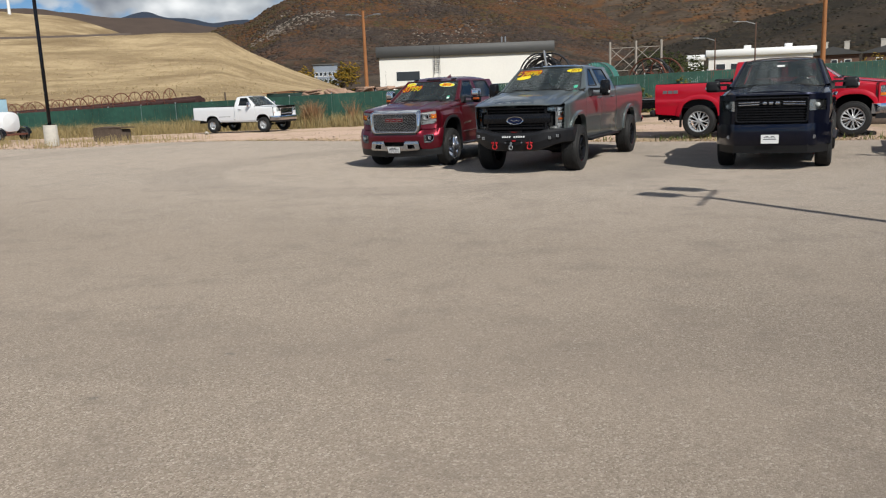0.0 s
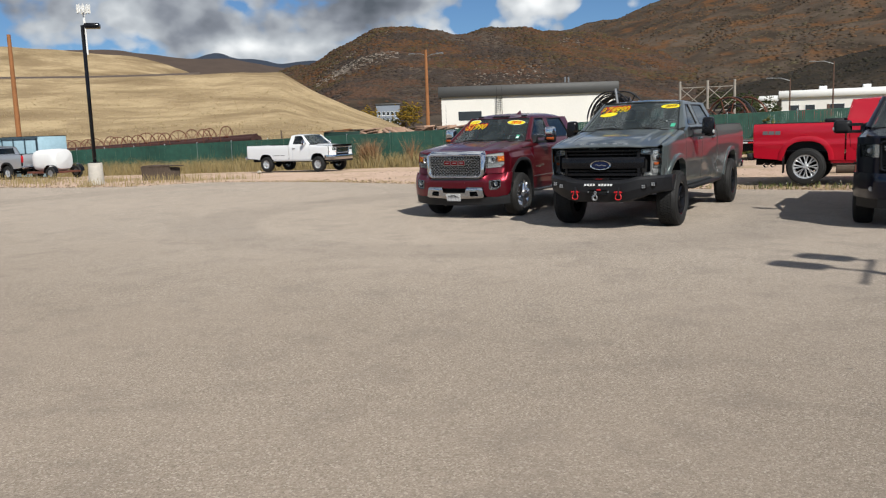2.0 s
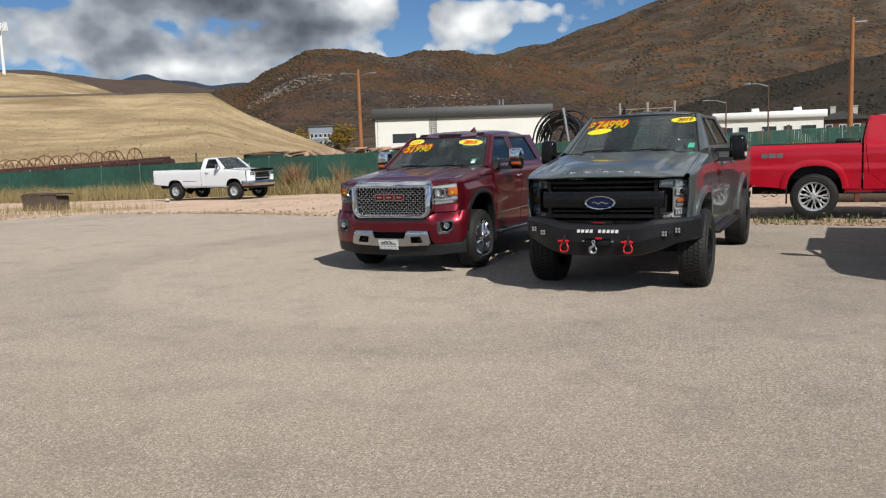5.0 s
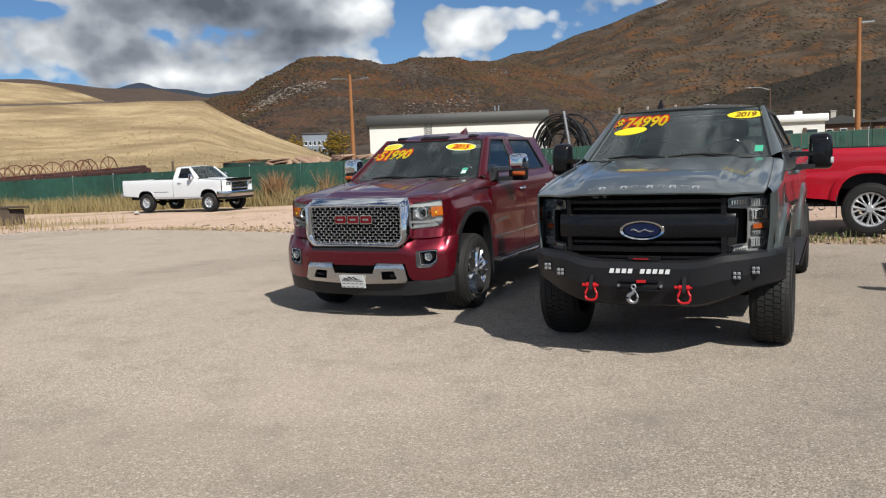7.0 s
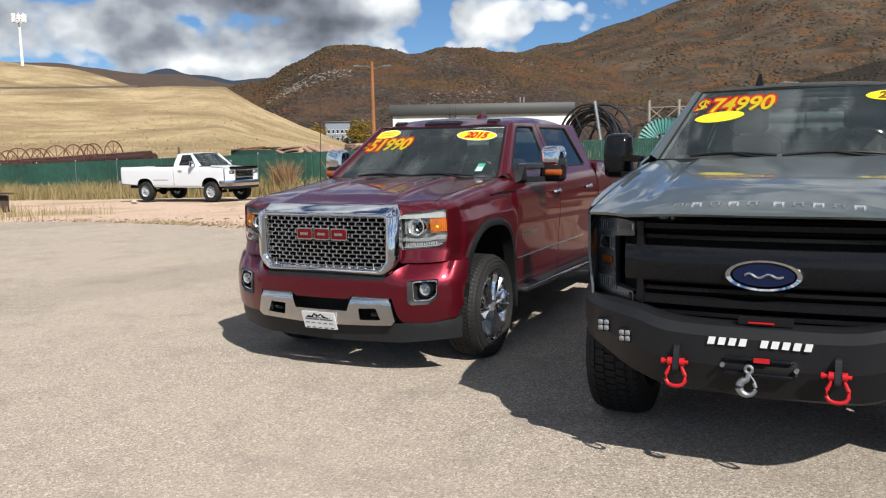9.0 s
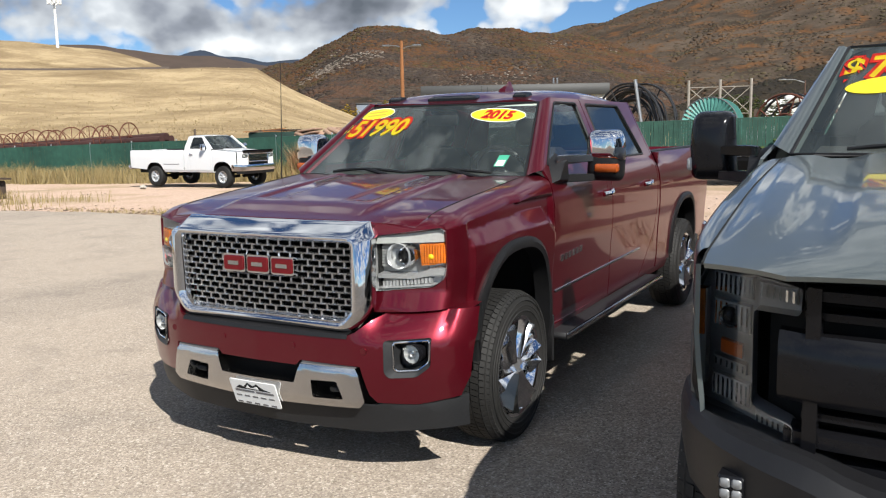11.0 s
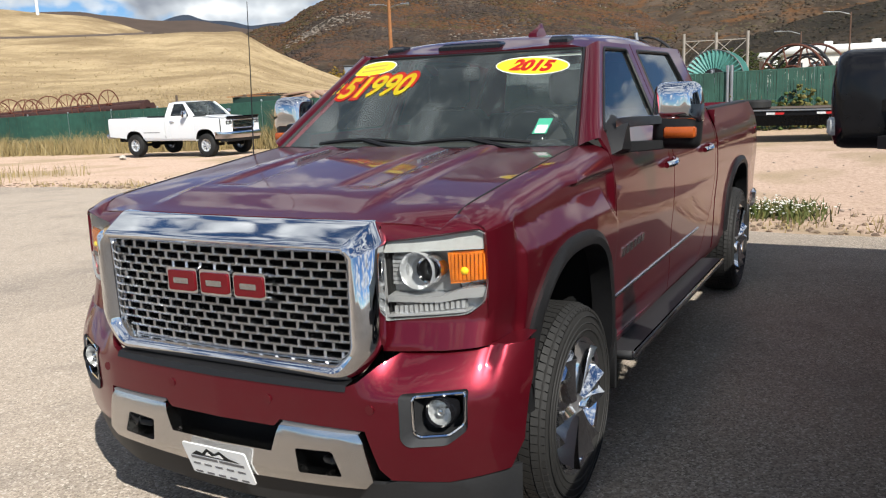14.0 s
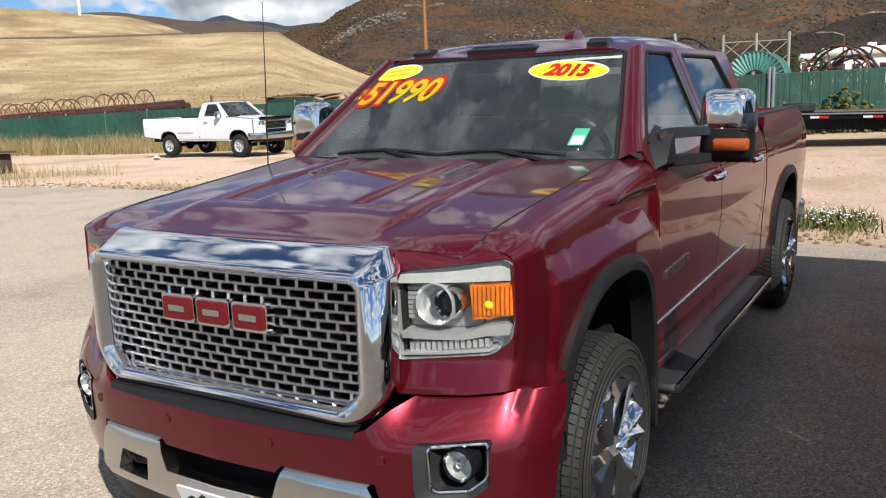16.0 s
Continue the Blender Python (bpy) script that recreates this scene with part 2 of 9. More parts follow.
def words(text, size, m, mat, parent, name="lettering", label="", bold=0.0, shear=0.0, depth=0.001, wrap=None):
    """Lettering in the built-in font as a mesh; wrap moves its points on to a curved sheet."""
    cu = bpy.data.curves.new(name, "FONT")
    cu.body, cu.size, cu.extrude, cu.offset, cu.shear = text, size, depth, bold, shear
    cu.align_x, cu.align_y = "CENTER", "CENTER"
    tmp = bpy.data.objects.new("tmp", cu)
    scene.collection.objects.link(tmp)
    me = bpy.data.meshes.new_from_object(tmp.evaluated_get(bpy.context.evaluated_depsgraph_get()))
    bpy.data.objects.remove(tmp)
    for v in me.vertices:
        p = m @ v.co
        v.co = wrap(p) if wrap else p
    me.materials.clear()
    me.materials.append(mat)
    me.name = name
    o = new(name, me)
    o.parent = parent
    return tagged(o, label=label)

# ---------------------------------------------------------------- materials
def node(nt, kind, **values):
    n = nt.nodes.new(kind)
    for k, v in values.items():
        if k == "kind":
            continue
        n.inputs[k].default_value = v
    return n


def base(name, col, rough=0.5, metal=0.0, coat=0.0, spec=0.5, coat_rough=0.03):
    m = bpy.data.materials.new(name)
    m.use_nodes = True
    b = m.node_tree.nodes["Principled BSDF"]
    b.inputs["Base Color"].default_value = (*col, 1)
    b.inputs["Roughness"].default_value = rough
    b.inputs["Metallic"].default_value = metal
    b.inputs["Coat Weight"].default_value = coat
    b.inputs["Coat Roughness"].default_value = coat_rough
    b.inputs["Specular IOR Level"].default_value = spec
    return m, b, m.node_tree


def ramp(nt, fac, stops):
    r = nt.nodes.new("ShaderNodeValToRGB")
    while len(r.color_ramp.elements) < len(stops):
        r.color_ramp.elements.new(0.5)
    for el, (p, c) in zip(r.color_ramp.elements, stops):
        el.position, el.color = p, (*c, 1)
    nt.links.new(fac, r.inputs[0])
    return r.outputs[0]


def coords(nt, world_space=True, scale=(1, 1, 1)):
    if world_space:
        src = nt.nodes.new("ShaderNodeNewGeometry").outputs["Position"]
    else:
        src = nt.nodes.new("ShaderNodeTexCoord").outputs["Object"]
    mp = nt.nodes.new("ShaderNodeMapping")
    mp.inputs["Scale"].default_value = scale
    nt.links.new(src, mp.inputs["Vector"])
    return mp.outputs[0]


def noisy(nt, vec, scale, detail=4.0, rough=0.6, distort=0.0):
    n = nt.nodes.new("ShaderNodeTexNoise")
    n.inputs["Scale"].default_value, n.inputs["Detail"].default_value = scale, detail
    n.inputs["Roughness"].default_value, n.inputs["Distortion"].default_value = rough, distort
    nt.links.new(vec, n.inputs["Vector"])
    return n.outputs["Fac"]


def mix(nt, fac, a, b, mode="MIX"):
    n = nt.nodes.new("ShaderNodeMix")
    n.data_type, n.blend_type = "RGBA", mode
    for s, v in ((0, fac), (6, a), (7, b)):
        if isinstance(v, (int, float)):
            n.inputs[s].default_value = v
        elif isinstance(v, tuple):
            n.inputs[s].default_value = (*v, 1)
        else:
            nt.links.new(v, n.inputs[s])
    return n.outputs[2]


def sums(nt, op, a, b=0.0, clamp=False):
    n = nt.nodes.new("ShaderNodeMath")
    n.operation, n.use_clamp = op, clamp
    for s, v in ((0, a), (1, b)):
        if isinstance(v, (int, float)):
            n.inputs[s].default_value = v
        else:
            nt.links.new(v, n.inputs[s])
    return n.outputs[0]


def bump(nt, bsdf, height, strength=0.3, dist=0.01):
    n = nt.nodes.new("ShaderNodeBump")
    n.inputs["Strength"].default_value, n.inputs["Distance"].default_value = strength, dist
    nt.links.new(height, n.inputs["Height"])
    nt.links.new(n.outputs[0], bsdf.inputs["Normal"])


def paint(name, col, dark, flake=0.25, metal=0.4, rough=0.32):
    """Clear-coated vehicle paint with fine flake and a thin film of road dust."""
    m, b, nt = base(name, col, rough, metal, coat=0.85, spec=0.25)
    vec = coords(nt, False)
    fl = noisy(nt, vec, 900, 1.0)
    c = mix(nt, sums(nt, "MULTIPLY", fl, flake), col, dark)
    dust = noisy(nt, vec, 2.2, 6.0, 0.65)
    fine = noisy(nt, vec, 55, 3.0, 0.7)
    d = sums(nt, "MULTIPLY", ramp(nt, dust, [(0.42, (0, 0, 0)), (0.8, (1, 1, 1))]), fine)
    c = mix(nt, sums(nt, "MULTIPLY", d, 0.05), c, (0.35, 0.3, 0.25))
    nt.links.new(c, b.inputs["Base Color"])
    nt.links.new(sums(nt, "ADD", sums(nt, "MULTIPLY", d, 0.10), 0.02), b.inputs["Coat Roughness"])
    return m


def rough_plain(name, col, rough, spread=0.25, scale=30.0, metal=0.0, bumpy=0.15, dist=0.002, spec=0.5):
    """A plain surface with grain at two scales."""
    m, b, nt = base(name, col, rough, metal, spec=spec)
    vec = coords(nt, False)
    n = sums(nt, "ADD", sums(nt, "MULTIPLY", noisy(nt, vec, scale, 5.0), 0.5), sums(nt, "MULTIPLY", noisy(nt, vec, scale * 0.07, 3.0), 0.5))
    lo = tuple(max(0, c * (1 - spread)) for c in col)
    hi = tuple(min(1, c * (1 + spread)) for c in col)
    nt.links.new(ramp(nt, n, [(0.3, lo), (0.7, hi)]), b.inputs["Base Color"])
    if bumpy:
        bump(nt, b, noisy(nt, vec, scale * 4, 4.0), bumpy, dist)
    return m


def glass(name, tint, rough=0.0, dust=0.0):
    """Thin glass; dust is the share of a pale film on it."""
    m = bpy.data.materials.new(name)
    m.use_nodes = True
    nt = m.node_tree
    nt.nodes.remove(nt.nodes["Principled BSDF"])
    out = nt.nodes["Material Output"]
    clear = node(nt, "ShaderNodeBsdfTransparent", Color=(*tint, 1))
    gl = node(nt, "ShaderNodeBsdfGlossy", Roughness=rough, Color=(0.9, 0.95, 1, 1))
    fr = node(nt, "ShaderNodeFresnel", IOR=1.55)
    mx = nt.nodes.new("ShaderNodeMixShader")
    nt.links.new(fr.outputs[0], mx.inputs[0])
    nt.links.new(clear.outputs[0], mx.inputs[1])
    nt.links.new(gl.outputs[0], mx.inputs[2])
    if dust:
        film = node(nt, "ShaderNodeBsdfDiffuse", Color=(0.48, 0.56, 0.53, 1))
        veil = nt.nodes.new("ShaderNodeMixShader")
        n = noisy(nt, coords(nt, False), 3.0, 5.0, 0.65)
        nt.links.new(sums(nt, "MULTIPLY", n, 2 * dust), veil.inputs[0])
        nt.links.new(mx.outputs[0], veil.inputs[1])
        nt.links.new(film.outputs[0], veil.inputs[2])
        mx = veil
    nt.links.new(mx.outputs[0], out.inputs[0])
    return m


PAINT_MAROON = paint("maroon paint", (0.165, 0.007, 0.018), (0.050, 0.003, 0.007), 0.5, 0.65, 0.33)
PAINT_GREY = paint("grey green paint", (0.192, 0.222, 0.220), (0.085, 0.099, 0.098), 0.5, 0.65, 0.34)
PAINT_NAVY = paint("navy paint", (0.004, 0.006, 0.020), (0.002, 0.003, 0.009), 0.4, 0.6, 0.35)
PAINT_RED = paint("red paint", (0.46, 0.004, 0.020), (0.35, 0.003, 0.013), 0.15, 0.0, 0.4)
PAINT_WHITE = paint("white paint", (0.80, 0.81, 0.82), (0.72, 0.73, 0.74), 0.15, 0.0, 0.4)
PAINT_SILVER = paint("silver paint", (0.52, 0.53, 0.55), (0.40, 0.41, 0.42), 0.4, 0.6, 0.35)
CHROME = rough_plain("chrome", (0.78, 0.78, 0.79), 0.05, 0.04, 8, 1.0, 0.0)
WHEEL_CHROME = rough_plain("bright wheel chrome", (0.80, 0.80, 0.81), 0.09, 0.05, 14, 1.0, 0.0)
SATIN = rough_plain("satin chrome", (0.62, 0.62, 0.62), 0.22, 0.08, 12, 1.0, 0.0)
ALLOY = rough_plain("polished alloy", (0.76, 0.76, 0.77), 0.16, 0.06, 14, 1.0, 0.0)
MESH_CHROME = rough_plain("bright mesh chrome", (0.70, 0.70, 0.70), 0.22, 0.06, 14, 1.0, 0.0)
STEEL = rough_plain("galvanised steel", (0.42, 0.43, 0.44), 0.45, 0.2, 25, 0.9, 0.1)
BLACK = rough_plain("black plastic", (0.011, 0.011, 0.012), 0.5, 0.3, 60, 0, 0.2, 0.001, 0.35)
GLOSS = rough_plain("gloss black", (0.008, 0.008, 0.0095), 0.16, 0.2, 20, 0, 0.0, 0.002, 0.3)
COATED = rough_plain("black powder coat", (0.010, 0.010, 0.0115), 0.48, 0.25, 260, 0, 0.35, 0.001, 0.4)
DARKTRIM = rough_plain("dark grey plastic", (0.021, 0.0215, 0.023), 0.5, 0.2, 70, 0, 0.15, 0.001, 0.4)
GUARD = rough_plain("satin silver guard", (0.70, 0.69, 0.68), 0.17, 0.06, 10, 1.0, 0.0)
CHAMBER = rough_plain("grey lamp chamber", (0.26, 0.265, 0.27), 0.4, 0.15, 60, 0.3, 0.0)
# near-black: deep shade of openings and undersides as a colour; also dark print
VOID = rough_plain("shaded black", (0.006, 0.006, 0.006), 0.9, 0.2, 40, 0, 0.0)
RUBBER = rough_plain("tyre rubber", (0.014, 0.0135, 0.013), 0.72, 0.5, 45, 0, 0.3, 0.001)
CLOTH = rough_plain("dark upholstery", (0.030, 0.028, 0.027), 0.8, 0.3, 90, 0, 0.1)
GREYTRIM = rough_plain("grey bezel plastic", (0.13, 0.13, 0.135), 0.45, 0.2, 80, 0, 0.1)
HOSE_GREY = rough_plain("dark rope", (0.03, 0.03, 0.032), 0.8, 0.3, 90)
SHIELD = glass("windscreen glass", (0.72, 0.80, 0.77), 0.0, 0.055)
TINTED = glass("tinted glass", (0.10, 0.12, 0.13), 0.0, 0.015)
LENS = glass("lamp lens", (0.90, 0.91, 0.90), 0.02)
AMBER = rough_plain("amber lens", (0.62, 0.17, 0.016), 0.2, 0.45, 160, 0, 0.2)
MIRROR = base("mirror glass", (0.85, 0.87, 0.88), 0.01, 1.0)[0]
RED_STEEL = rough_plain("red painted steel", (0.52, 0.012, 0.016), 0.35, 0.15, 60)
YELLOW = rough_plain("yellow vinyl", (0.86, 0.70, 0.02), 0.4, 0.04, 20, 0, 0.0)
VINYL_RED = rough_plain("red vinyl", (0.72, 0.03, 0.02), 0.4, 0.05, 20, 0, 0.0)
WHITE = rough_plain("white plastic", (0.78, 0.78, 0.77), 0.45, 0.05, 20, 0, 0.0)
GREEN_TAG = rough_plain("pale green paper", (0.06, 0.40, 0.25), 0.6, 0.06, 40, 0, 0.0)
EMBLEM_BLUE = rough_plain("blue enamel", (0.005, 0.011, 0.045), 0.15, 0.1, 30, 0, 0.0)
EMBLEM_RED = rough_plain("red enamel", (0.13, 0.005, 0.009), 0.15, 0.1, 30, 0, 0.0)
LENS_SOLID = rough_plain("frosted lens", (0.43, 0.44, 0.43), 0.15, 0.15, 60, 0, 0.1)
LAMP_SILVER = rough_plain("lamp silver", (0.68, 0.69, 0.70), 0.27, 0.08, 40, 0.65, 0.0)
AMBER_DARK = rough_plain("smoked amber lens", (0.36, 0.075, 0.014), 0.2, 0.2, 120, 0, 0.2)

# ---------------------------------------------------------------- pickup trucks: x to its left, y back from the nose, z up
def wheel(parent, x, y, side, P):
    """One wheel: tyre with tread blocks, rim with spokes, hub. The outer face of the tyre lies at x."""
    R, w, r = P["R"], P["tw"], P["rim"]
    wh = Geo()
    h = w / 2
    prof = [(-h * 0.8, r * 0.98), (-h * 0.97, r + 0.02), (-h, lerp(r, R, 0.5)), (-h * 0.93, R - 0.035), (-h * 0.8, R - 0.008),
            (h * 0.8, R - 0.008), (h * 0.93, R - 0.035), (h, lerp(r, R, 0.5)), (h * 0.97, r + 0.02), (h * 0.8, r * 0.98)]
    wh.lathe(prof, 48)
    n = P.get("blocks", 60)
    for i in range(n):
        a = 2 * math.pi * i / n
        for u0, u1, sh in ((-0.93, -0.58, 0.0), (-0.54, -0.22, 0.35), (-0.18, 0.18, 0.1), (0.22, 0.54, 0.65), (0.58, 0.93, 0.2)):
            b0, b1 = a + 2 * math.pi / n * (sh + 0.05), a + 2 * math.pi / n * (sh + 0.90)
            drop = 0.022 if abs(u0) > 0.52 else 0.0
            q = []
            for rr in (R - 0.03, R + 0.003):
                for u, b in ((u0, b0), (u1, b0 + 0.02), (u1, b1 + 0.02), (u0, b1)):
                    d = drop if abs(u) > 0.8 and rr > R else 0
                    q.append((u * h, (rr - d) * math.cos(b), (rr - d) * math.sin(b)))
            wh.add(q, [(4, 5, 6, 7), (0, 1, 5, 4), (1, 2, 6, 5), (2, 3, 7, 6), (3, 0, 4, 7)])
    for k in range(3):
        rr = lerp(r, R, 0.25 + 0.2 * k)
        wh.lathe([(h * 0.99, rr - 0.004), (h * 1.02, rr), (h * 0.99, rr + 0.004)], 48)
    place = pose(side * (x - h), y, R, 0, 0, 0 if side > 0 else 180)
    holder = part("wheel", Geo().cyl((-h * 0.7, 0, 0), (h * 0.1, 0, 0), r * 0.45, n=20), VOID, parent)
    holder.matrix_basis = place
    part("tyre", wh, RUBBER, holder)
    rim = Geo()
    rim.lathe([(-h * 0.8, r * 0.9), (-h * 0.75, r), (h * 0.78, r * 0.99), (h * 0.86, r * 1.03), (h * 0.9, r * 1.02), (h * 0.86, r * 0.95), (h * 0.5, r * 0.88), (-h * 0.6, r * 0.85)], 48)
    k = P.get("spokes", 8)
    f = P.get("dish", 0.62) * h
    for i in range(k):
        a = 2 * math.pi * i / k
        for tw in P.get("forks", (0.0,)):
            wid = P.get("spoke_w", 0.30) * r
            rings = []
            for s, ww, face in ((0.16, 1.0, 0.05), (0.45, P.get("waist", 0.62), 0.10), (0.75, P.get("waist", 0.62) + 0.13, 0.16), (0.93, 1.15, 0.24)):
                c = a + tw * s
                e = Vector((0, math.cos(c), math.sin(c)))
                t = Vector((0, -math.sin(c), math.cos(c))) * wid * ww * 0.5
                o = e * r * s
                top = f + face * h
                rings.append([o + t + Vector((top - 0.05, 0, 0)), o + t + Vector((top - 0.012, 0, 0)), o + t * 0.25 + Vector((top + P.get("ridge", 0.006), 0, 0)), o - t + Vector((top - 0.02, 0, 0)), o - t + Vector((top - 0.05, 0, 0))])
            rim.loft(rings)
    part("rim", rim, P.get("rim_mat", ALLOY), holder)
    hub = Geo().cyl((f - 0.06, 0, 0), (f + 0.02, 0, 0), r * 0.26, r * 0.22, 20).cyl((f + 0.02, 0, 0), (f + 0.03, 0, 0), r * 0.2, r * 0.16, 20)
    for i in range(8):
        a = 2 * math.pi * i / 8
        hub.cyl((f, r * 0.30 * math.cos(a), r * 0.30 * math.sin(a)), (f + 0.012, r * 0.30 * math.cos(a), r * 0.30 * math.sin(a)), 0.012, n=6)
    part("hub_cap", hub, P.get("hub_mat", P.get("rim_mat", ALLOY)), holder)
    return holder


def arch(cy, cz, a, b, z0, n=22, power=2.7, lean=0.0):
    """Wheel opening from its front foot over the top to its rear foot."""
    pts = []
    for i in range(n + 1):
        t = math.pi * i / n
        c, s = math.cos(t), math.sin(t)
        pts.append((cy - a * math.copysign(abs(c) ** (2 / power), c) + lean * s, cz + b * abs(s) ** (2 / power)))
    pts[0], pts[-1] = (pts[0][0], z0), (pts[-1][0], z0)
    return pts


def sweep_arch(path, fn, side, w_in, w_out, proud):
    """A band along a wheel opening: (y, z) path pushed outward, lying proud of the sheet."""
    g = Geo()
    rings = []
    k = len(path)
    for i, (y, z) in enumerate(path):
        a, b = path[max(i - 1, 0)], path[min(i + 1, k - 1)]
        t = Vector((b[0] - a[0], b[1] - a[1])).normalized()
        nrm = Vector((-t.y, t.x))
        p = lambda d, o: (side * (fn(y + nrm.x * d, z + nrm.y * d) + o), y + nrm.x * d, z + nrm.y * d)
        rings.append([p(w_in, -0.07), p(w_in, proud), p(lerp(w_in, w_out, 0.5), proud * 1.25), p(w_out, proud * 0.6), p(w_out, -0.01)])
    return g.loft(rings, closed=False, caps=False)


def pickup(name, m, label, P):
    """A pickup with its sides, cab, glass, bed, wheels and seats; the nose is added by a function of its own."""
    T = thing(name, m, label, "pickup truck", "parked pickup trucks")
    body, trim = P["paint"], P.get("trim", BLACK)
    sx, tap = spline(*P["side"]), spline(*P["taper"])
    swell = P.get("blister", lambda y, z: 0.0)
    side_x = lambda y, z: sx(z) - tap(y) + swell(y, z)
    yF, y0, y1, y2, y3, y4 = P["ys"]
    zr, zb, zt, zl = P["zrock"], P["zbelt"], P["ztop"], P["zrail"]
    hx, hz, fz = spline(*P["hood_x"]), spline(*P["hood_z"]), spline(*P["fender_z"])
    crew = P.get("crew", True)
    fa = arch(P["fy"] + P.get("fa_dy", 0), P["R"], P["fa"], P["fb"], P["fz0"])
    ra = arch(P["ry"], P["R"], P["ra"], P["rb"], zr + 0.02)
    wsy = P["shield"]
    for s in (1, -1):
        # fender
        top = [(lerp(yF, y0 - 0.012, i / 14), fz(lerp(yF, y0 - 0.012, i / 14))) for i in range(15)]
        out = [(yF, P["fz0"])] + top + [(y0 - 0.012, zr)]
        back = [(p[0], max(p[1], P["fz0"]) if i < 3 else p[1]) for i, p in enumerate(fa)]
        back[-1] = (back[-1][0], zr)
        fen = panel("fender", out + back[::-1], side_x, "x", body, T, out=s, step=0.016 if "blister" in P else 0.09)
        g = Geo()
        rows = []
        for i in range(19):
            y = lerp(yF, y0 - 0.012, i / 18)
            a = Vector((side_x(y, fz(y)), y, fz(y)))
            b = Vector((hx(y) + 0.004, y, hz(y)))
            slope = side_x(y, fz(y)) - side_x(y, fz(y) + 0.02)
            c = Vector((a.x - max(0.0, slope) * 2, y, lerp(a.z, b.z, P.get("crown", 0.85))))
            rows.append([((1 - t) ** 2 * a + 2 * t * (1 - t) * c + t * t * b) for t in (0, 0.15, 0.3, 0.45, 0.6, 0.8, 1)] + [b - Vector((0.004, 0, 0.03))])
        g.loft([[Vector((p.x * s, p.y, p.z)) for p in r] for r in rows], closed=False)
        part("fender_top", g, body, fen, sharp=50)
        if P.get("flare", True):
            fb = [p for p in fa[1:-1]]
            part("arch_trim", sweep_arch([(fb[0][0], P["fz0"])] + fb + [(fa[-1][0] + 0.004, zr - 0.04)], side_x, s, -0.012, P.get("flare_w", 0.045), P.get("flare_p", 0.022)), P.get("flare_mat", trim), fen)
        # doors
        A = P["apillar"]                       # foot and head of the door's front edge
        fw = P["win_front"]
        lo = [(y0, zr), (y1, zr)]
        if crew:
            hi = [(y1, zt), (A[1][0], zt), (A[0][0], A[0][1]), (y0, A[0][1] - 0.05)]
        else:
            hi = [(y1 + P.get("lean_b", 0), zt), (A[1][0], zt), (A[0][0], A[0][1]), (y0, A[0][1] - 0.05)]
        door = panel("front_door", lo + hi, side_x, "x", body, T, holes=[fillet(fw, 0.03)], out=s)
        glz = panel("door_glass", fillet(fw, 0.03), lambda y, z: side_x(y, z) - 0.012, "x", P.get("front_glass", TINTED), door, out=s, thick=0)
        glz.visible_shadow = False
        seal = Geo()
        ring = fillet(fw, 0.03)
        seal.tube([(s * (side_x(y, z) - 0.004), y, z) for y, z in ring], 0.010, 6, True)
        part("window_seal", seal, BLACK, door)
        hy = P["handle"]
        hz0 = P["zhandle"]
        hnd = lambda yy: Geo().tube([(s * (side_x(yy - 0.16 + 0.02 * k, hz0) + 0.012 + 0.028 * math.sin(math.pi * k / 9)), yy - 0.16 + 0.02 * k, hz0 + 0.002 * k) for k in range(10)], 0.017, 8)
        part("door_handle", hnd(hy[0]), P.get("handle_mat", CHROME), door)
        if crew:
            rw = P["win_rear"]
            rd = panel("rear_door", [(y1 + 0.012, zr), (P.get("rd_cut", y2 - 0.5), zr), (y2 - 0.10, zr + 0.33), (y2 - 0.03, zb), (y2 - 0.12, zt), (y1 + 0.012, zt)], side_x, "x", body, T, holes=[fillet(rw, 0.03)], out=s)
            gl2 = panel("door_glass", fillet(rw, 0.03), lambda y, z: side_x(y, z) - 0.012, "x", TINTED, rd, out=s, thick=0)
            gl2.visible_shadow = False
            seal = Geo().tube([(s * (side_x(y, z) - 0.004), y, z) for y, z in fillet(rw, 0.03)], 0.010, 6, True)
            part("window_seal", seal, BLACK, rd)
            part("door_handle", hnd(hy[1]), P.get("handle_mat", CHROME), rd)
            panel("cab_corner", [(P.get("rd_cut", y2 - 0.5) + 0.012, zr), (y2, zr), (y2, zb + 0.05), (y2 - 0.09, zt), (y2 - 0.108, zt), (y2 - 0.018, zb), (y2 - 0.088, zr + 0.33)], side_x, "x", body, T, out=s)
        else:
            panel("cab_corner", [(y1 + 0.01, zr), (y2, zr), (y2, zb + 0.05), (y2 - 0.06, zt), (y1 + 0.01 + P.get("lean_b", 0), zt)], side_x, "x", body, T, out=s)
        # moulding and rocker
        if "mould" in P:
            ya, yb, za, zbm = P["mould"]
            mg = Geo()
            mg.loft([[(s * (side_x(y, z) + o), y, z + d) for o, d in ((-0.002, -0.009), (0.008, -0.006), (0.009, 0.005), (-0.002, 0.009))] for y, z in [(lerp(ya, yb, k / 12), lerp(za, zbm, k / 12)) for k in range(13)]], closed=False)
            part("side_moulding", mg, P.get("mould_mat", SATIN), T, "bright side moulding")
        g = Geo()
        g.loft([[(s * (side_x(y, zr + 0.02) - 0.01), y, zr + 0.01), (s * (side_x(y, zr) - 0.03), y, zr - 0.06), (s * (sx(zr) - 0.25), y, zr - 0.09), (s * (sx(zr) - 0.25), y, zr + 0.02)] for y in (fa[-1][0] + 0.02, lerp(y0, y2, 0.5), ra[0][0] - 0.02)])
        part("rocker", g, P.get("rocker_mat", body), T)
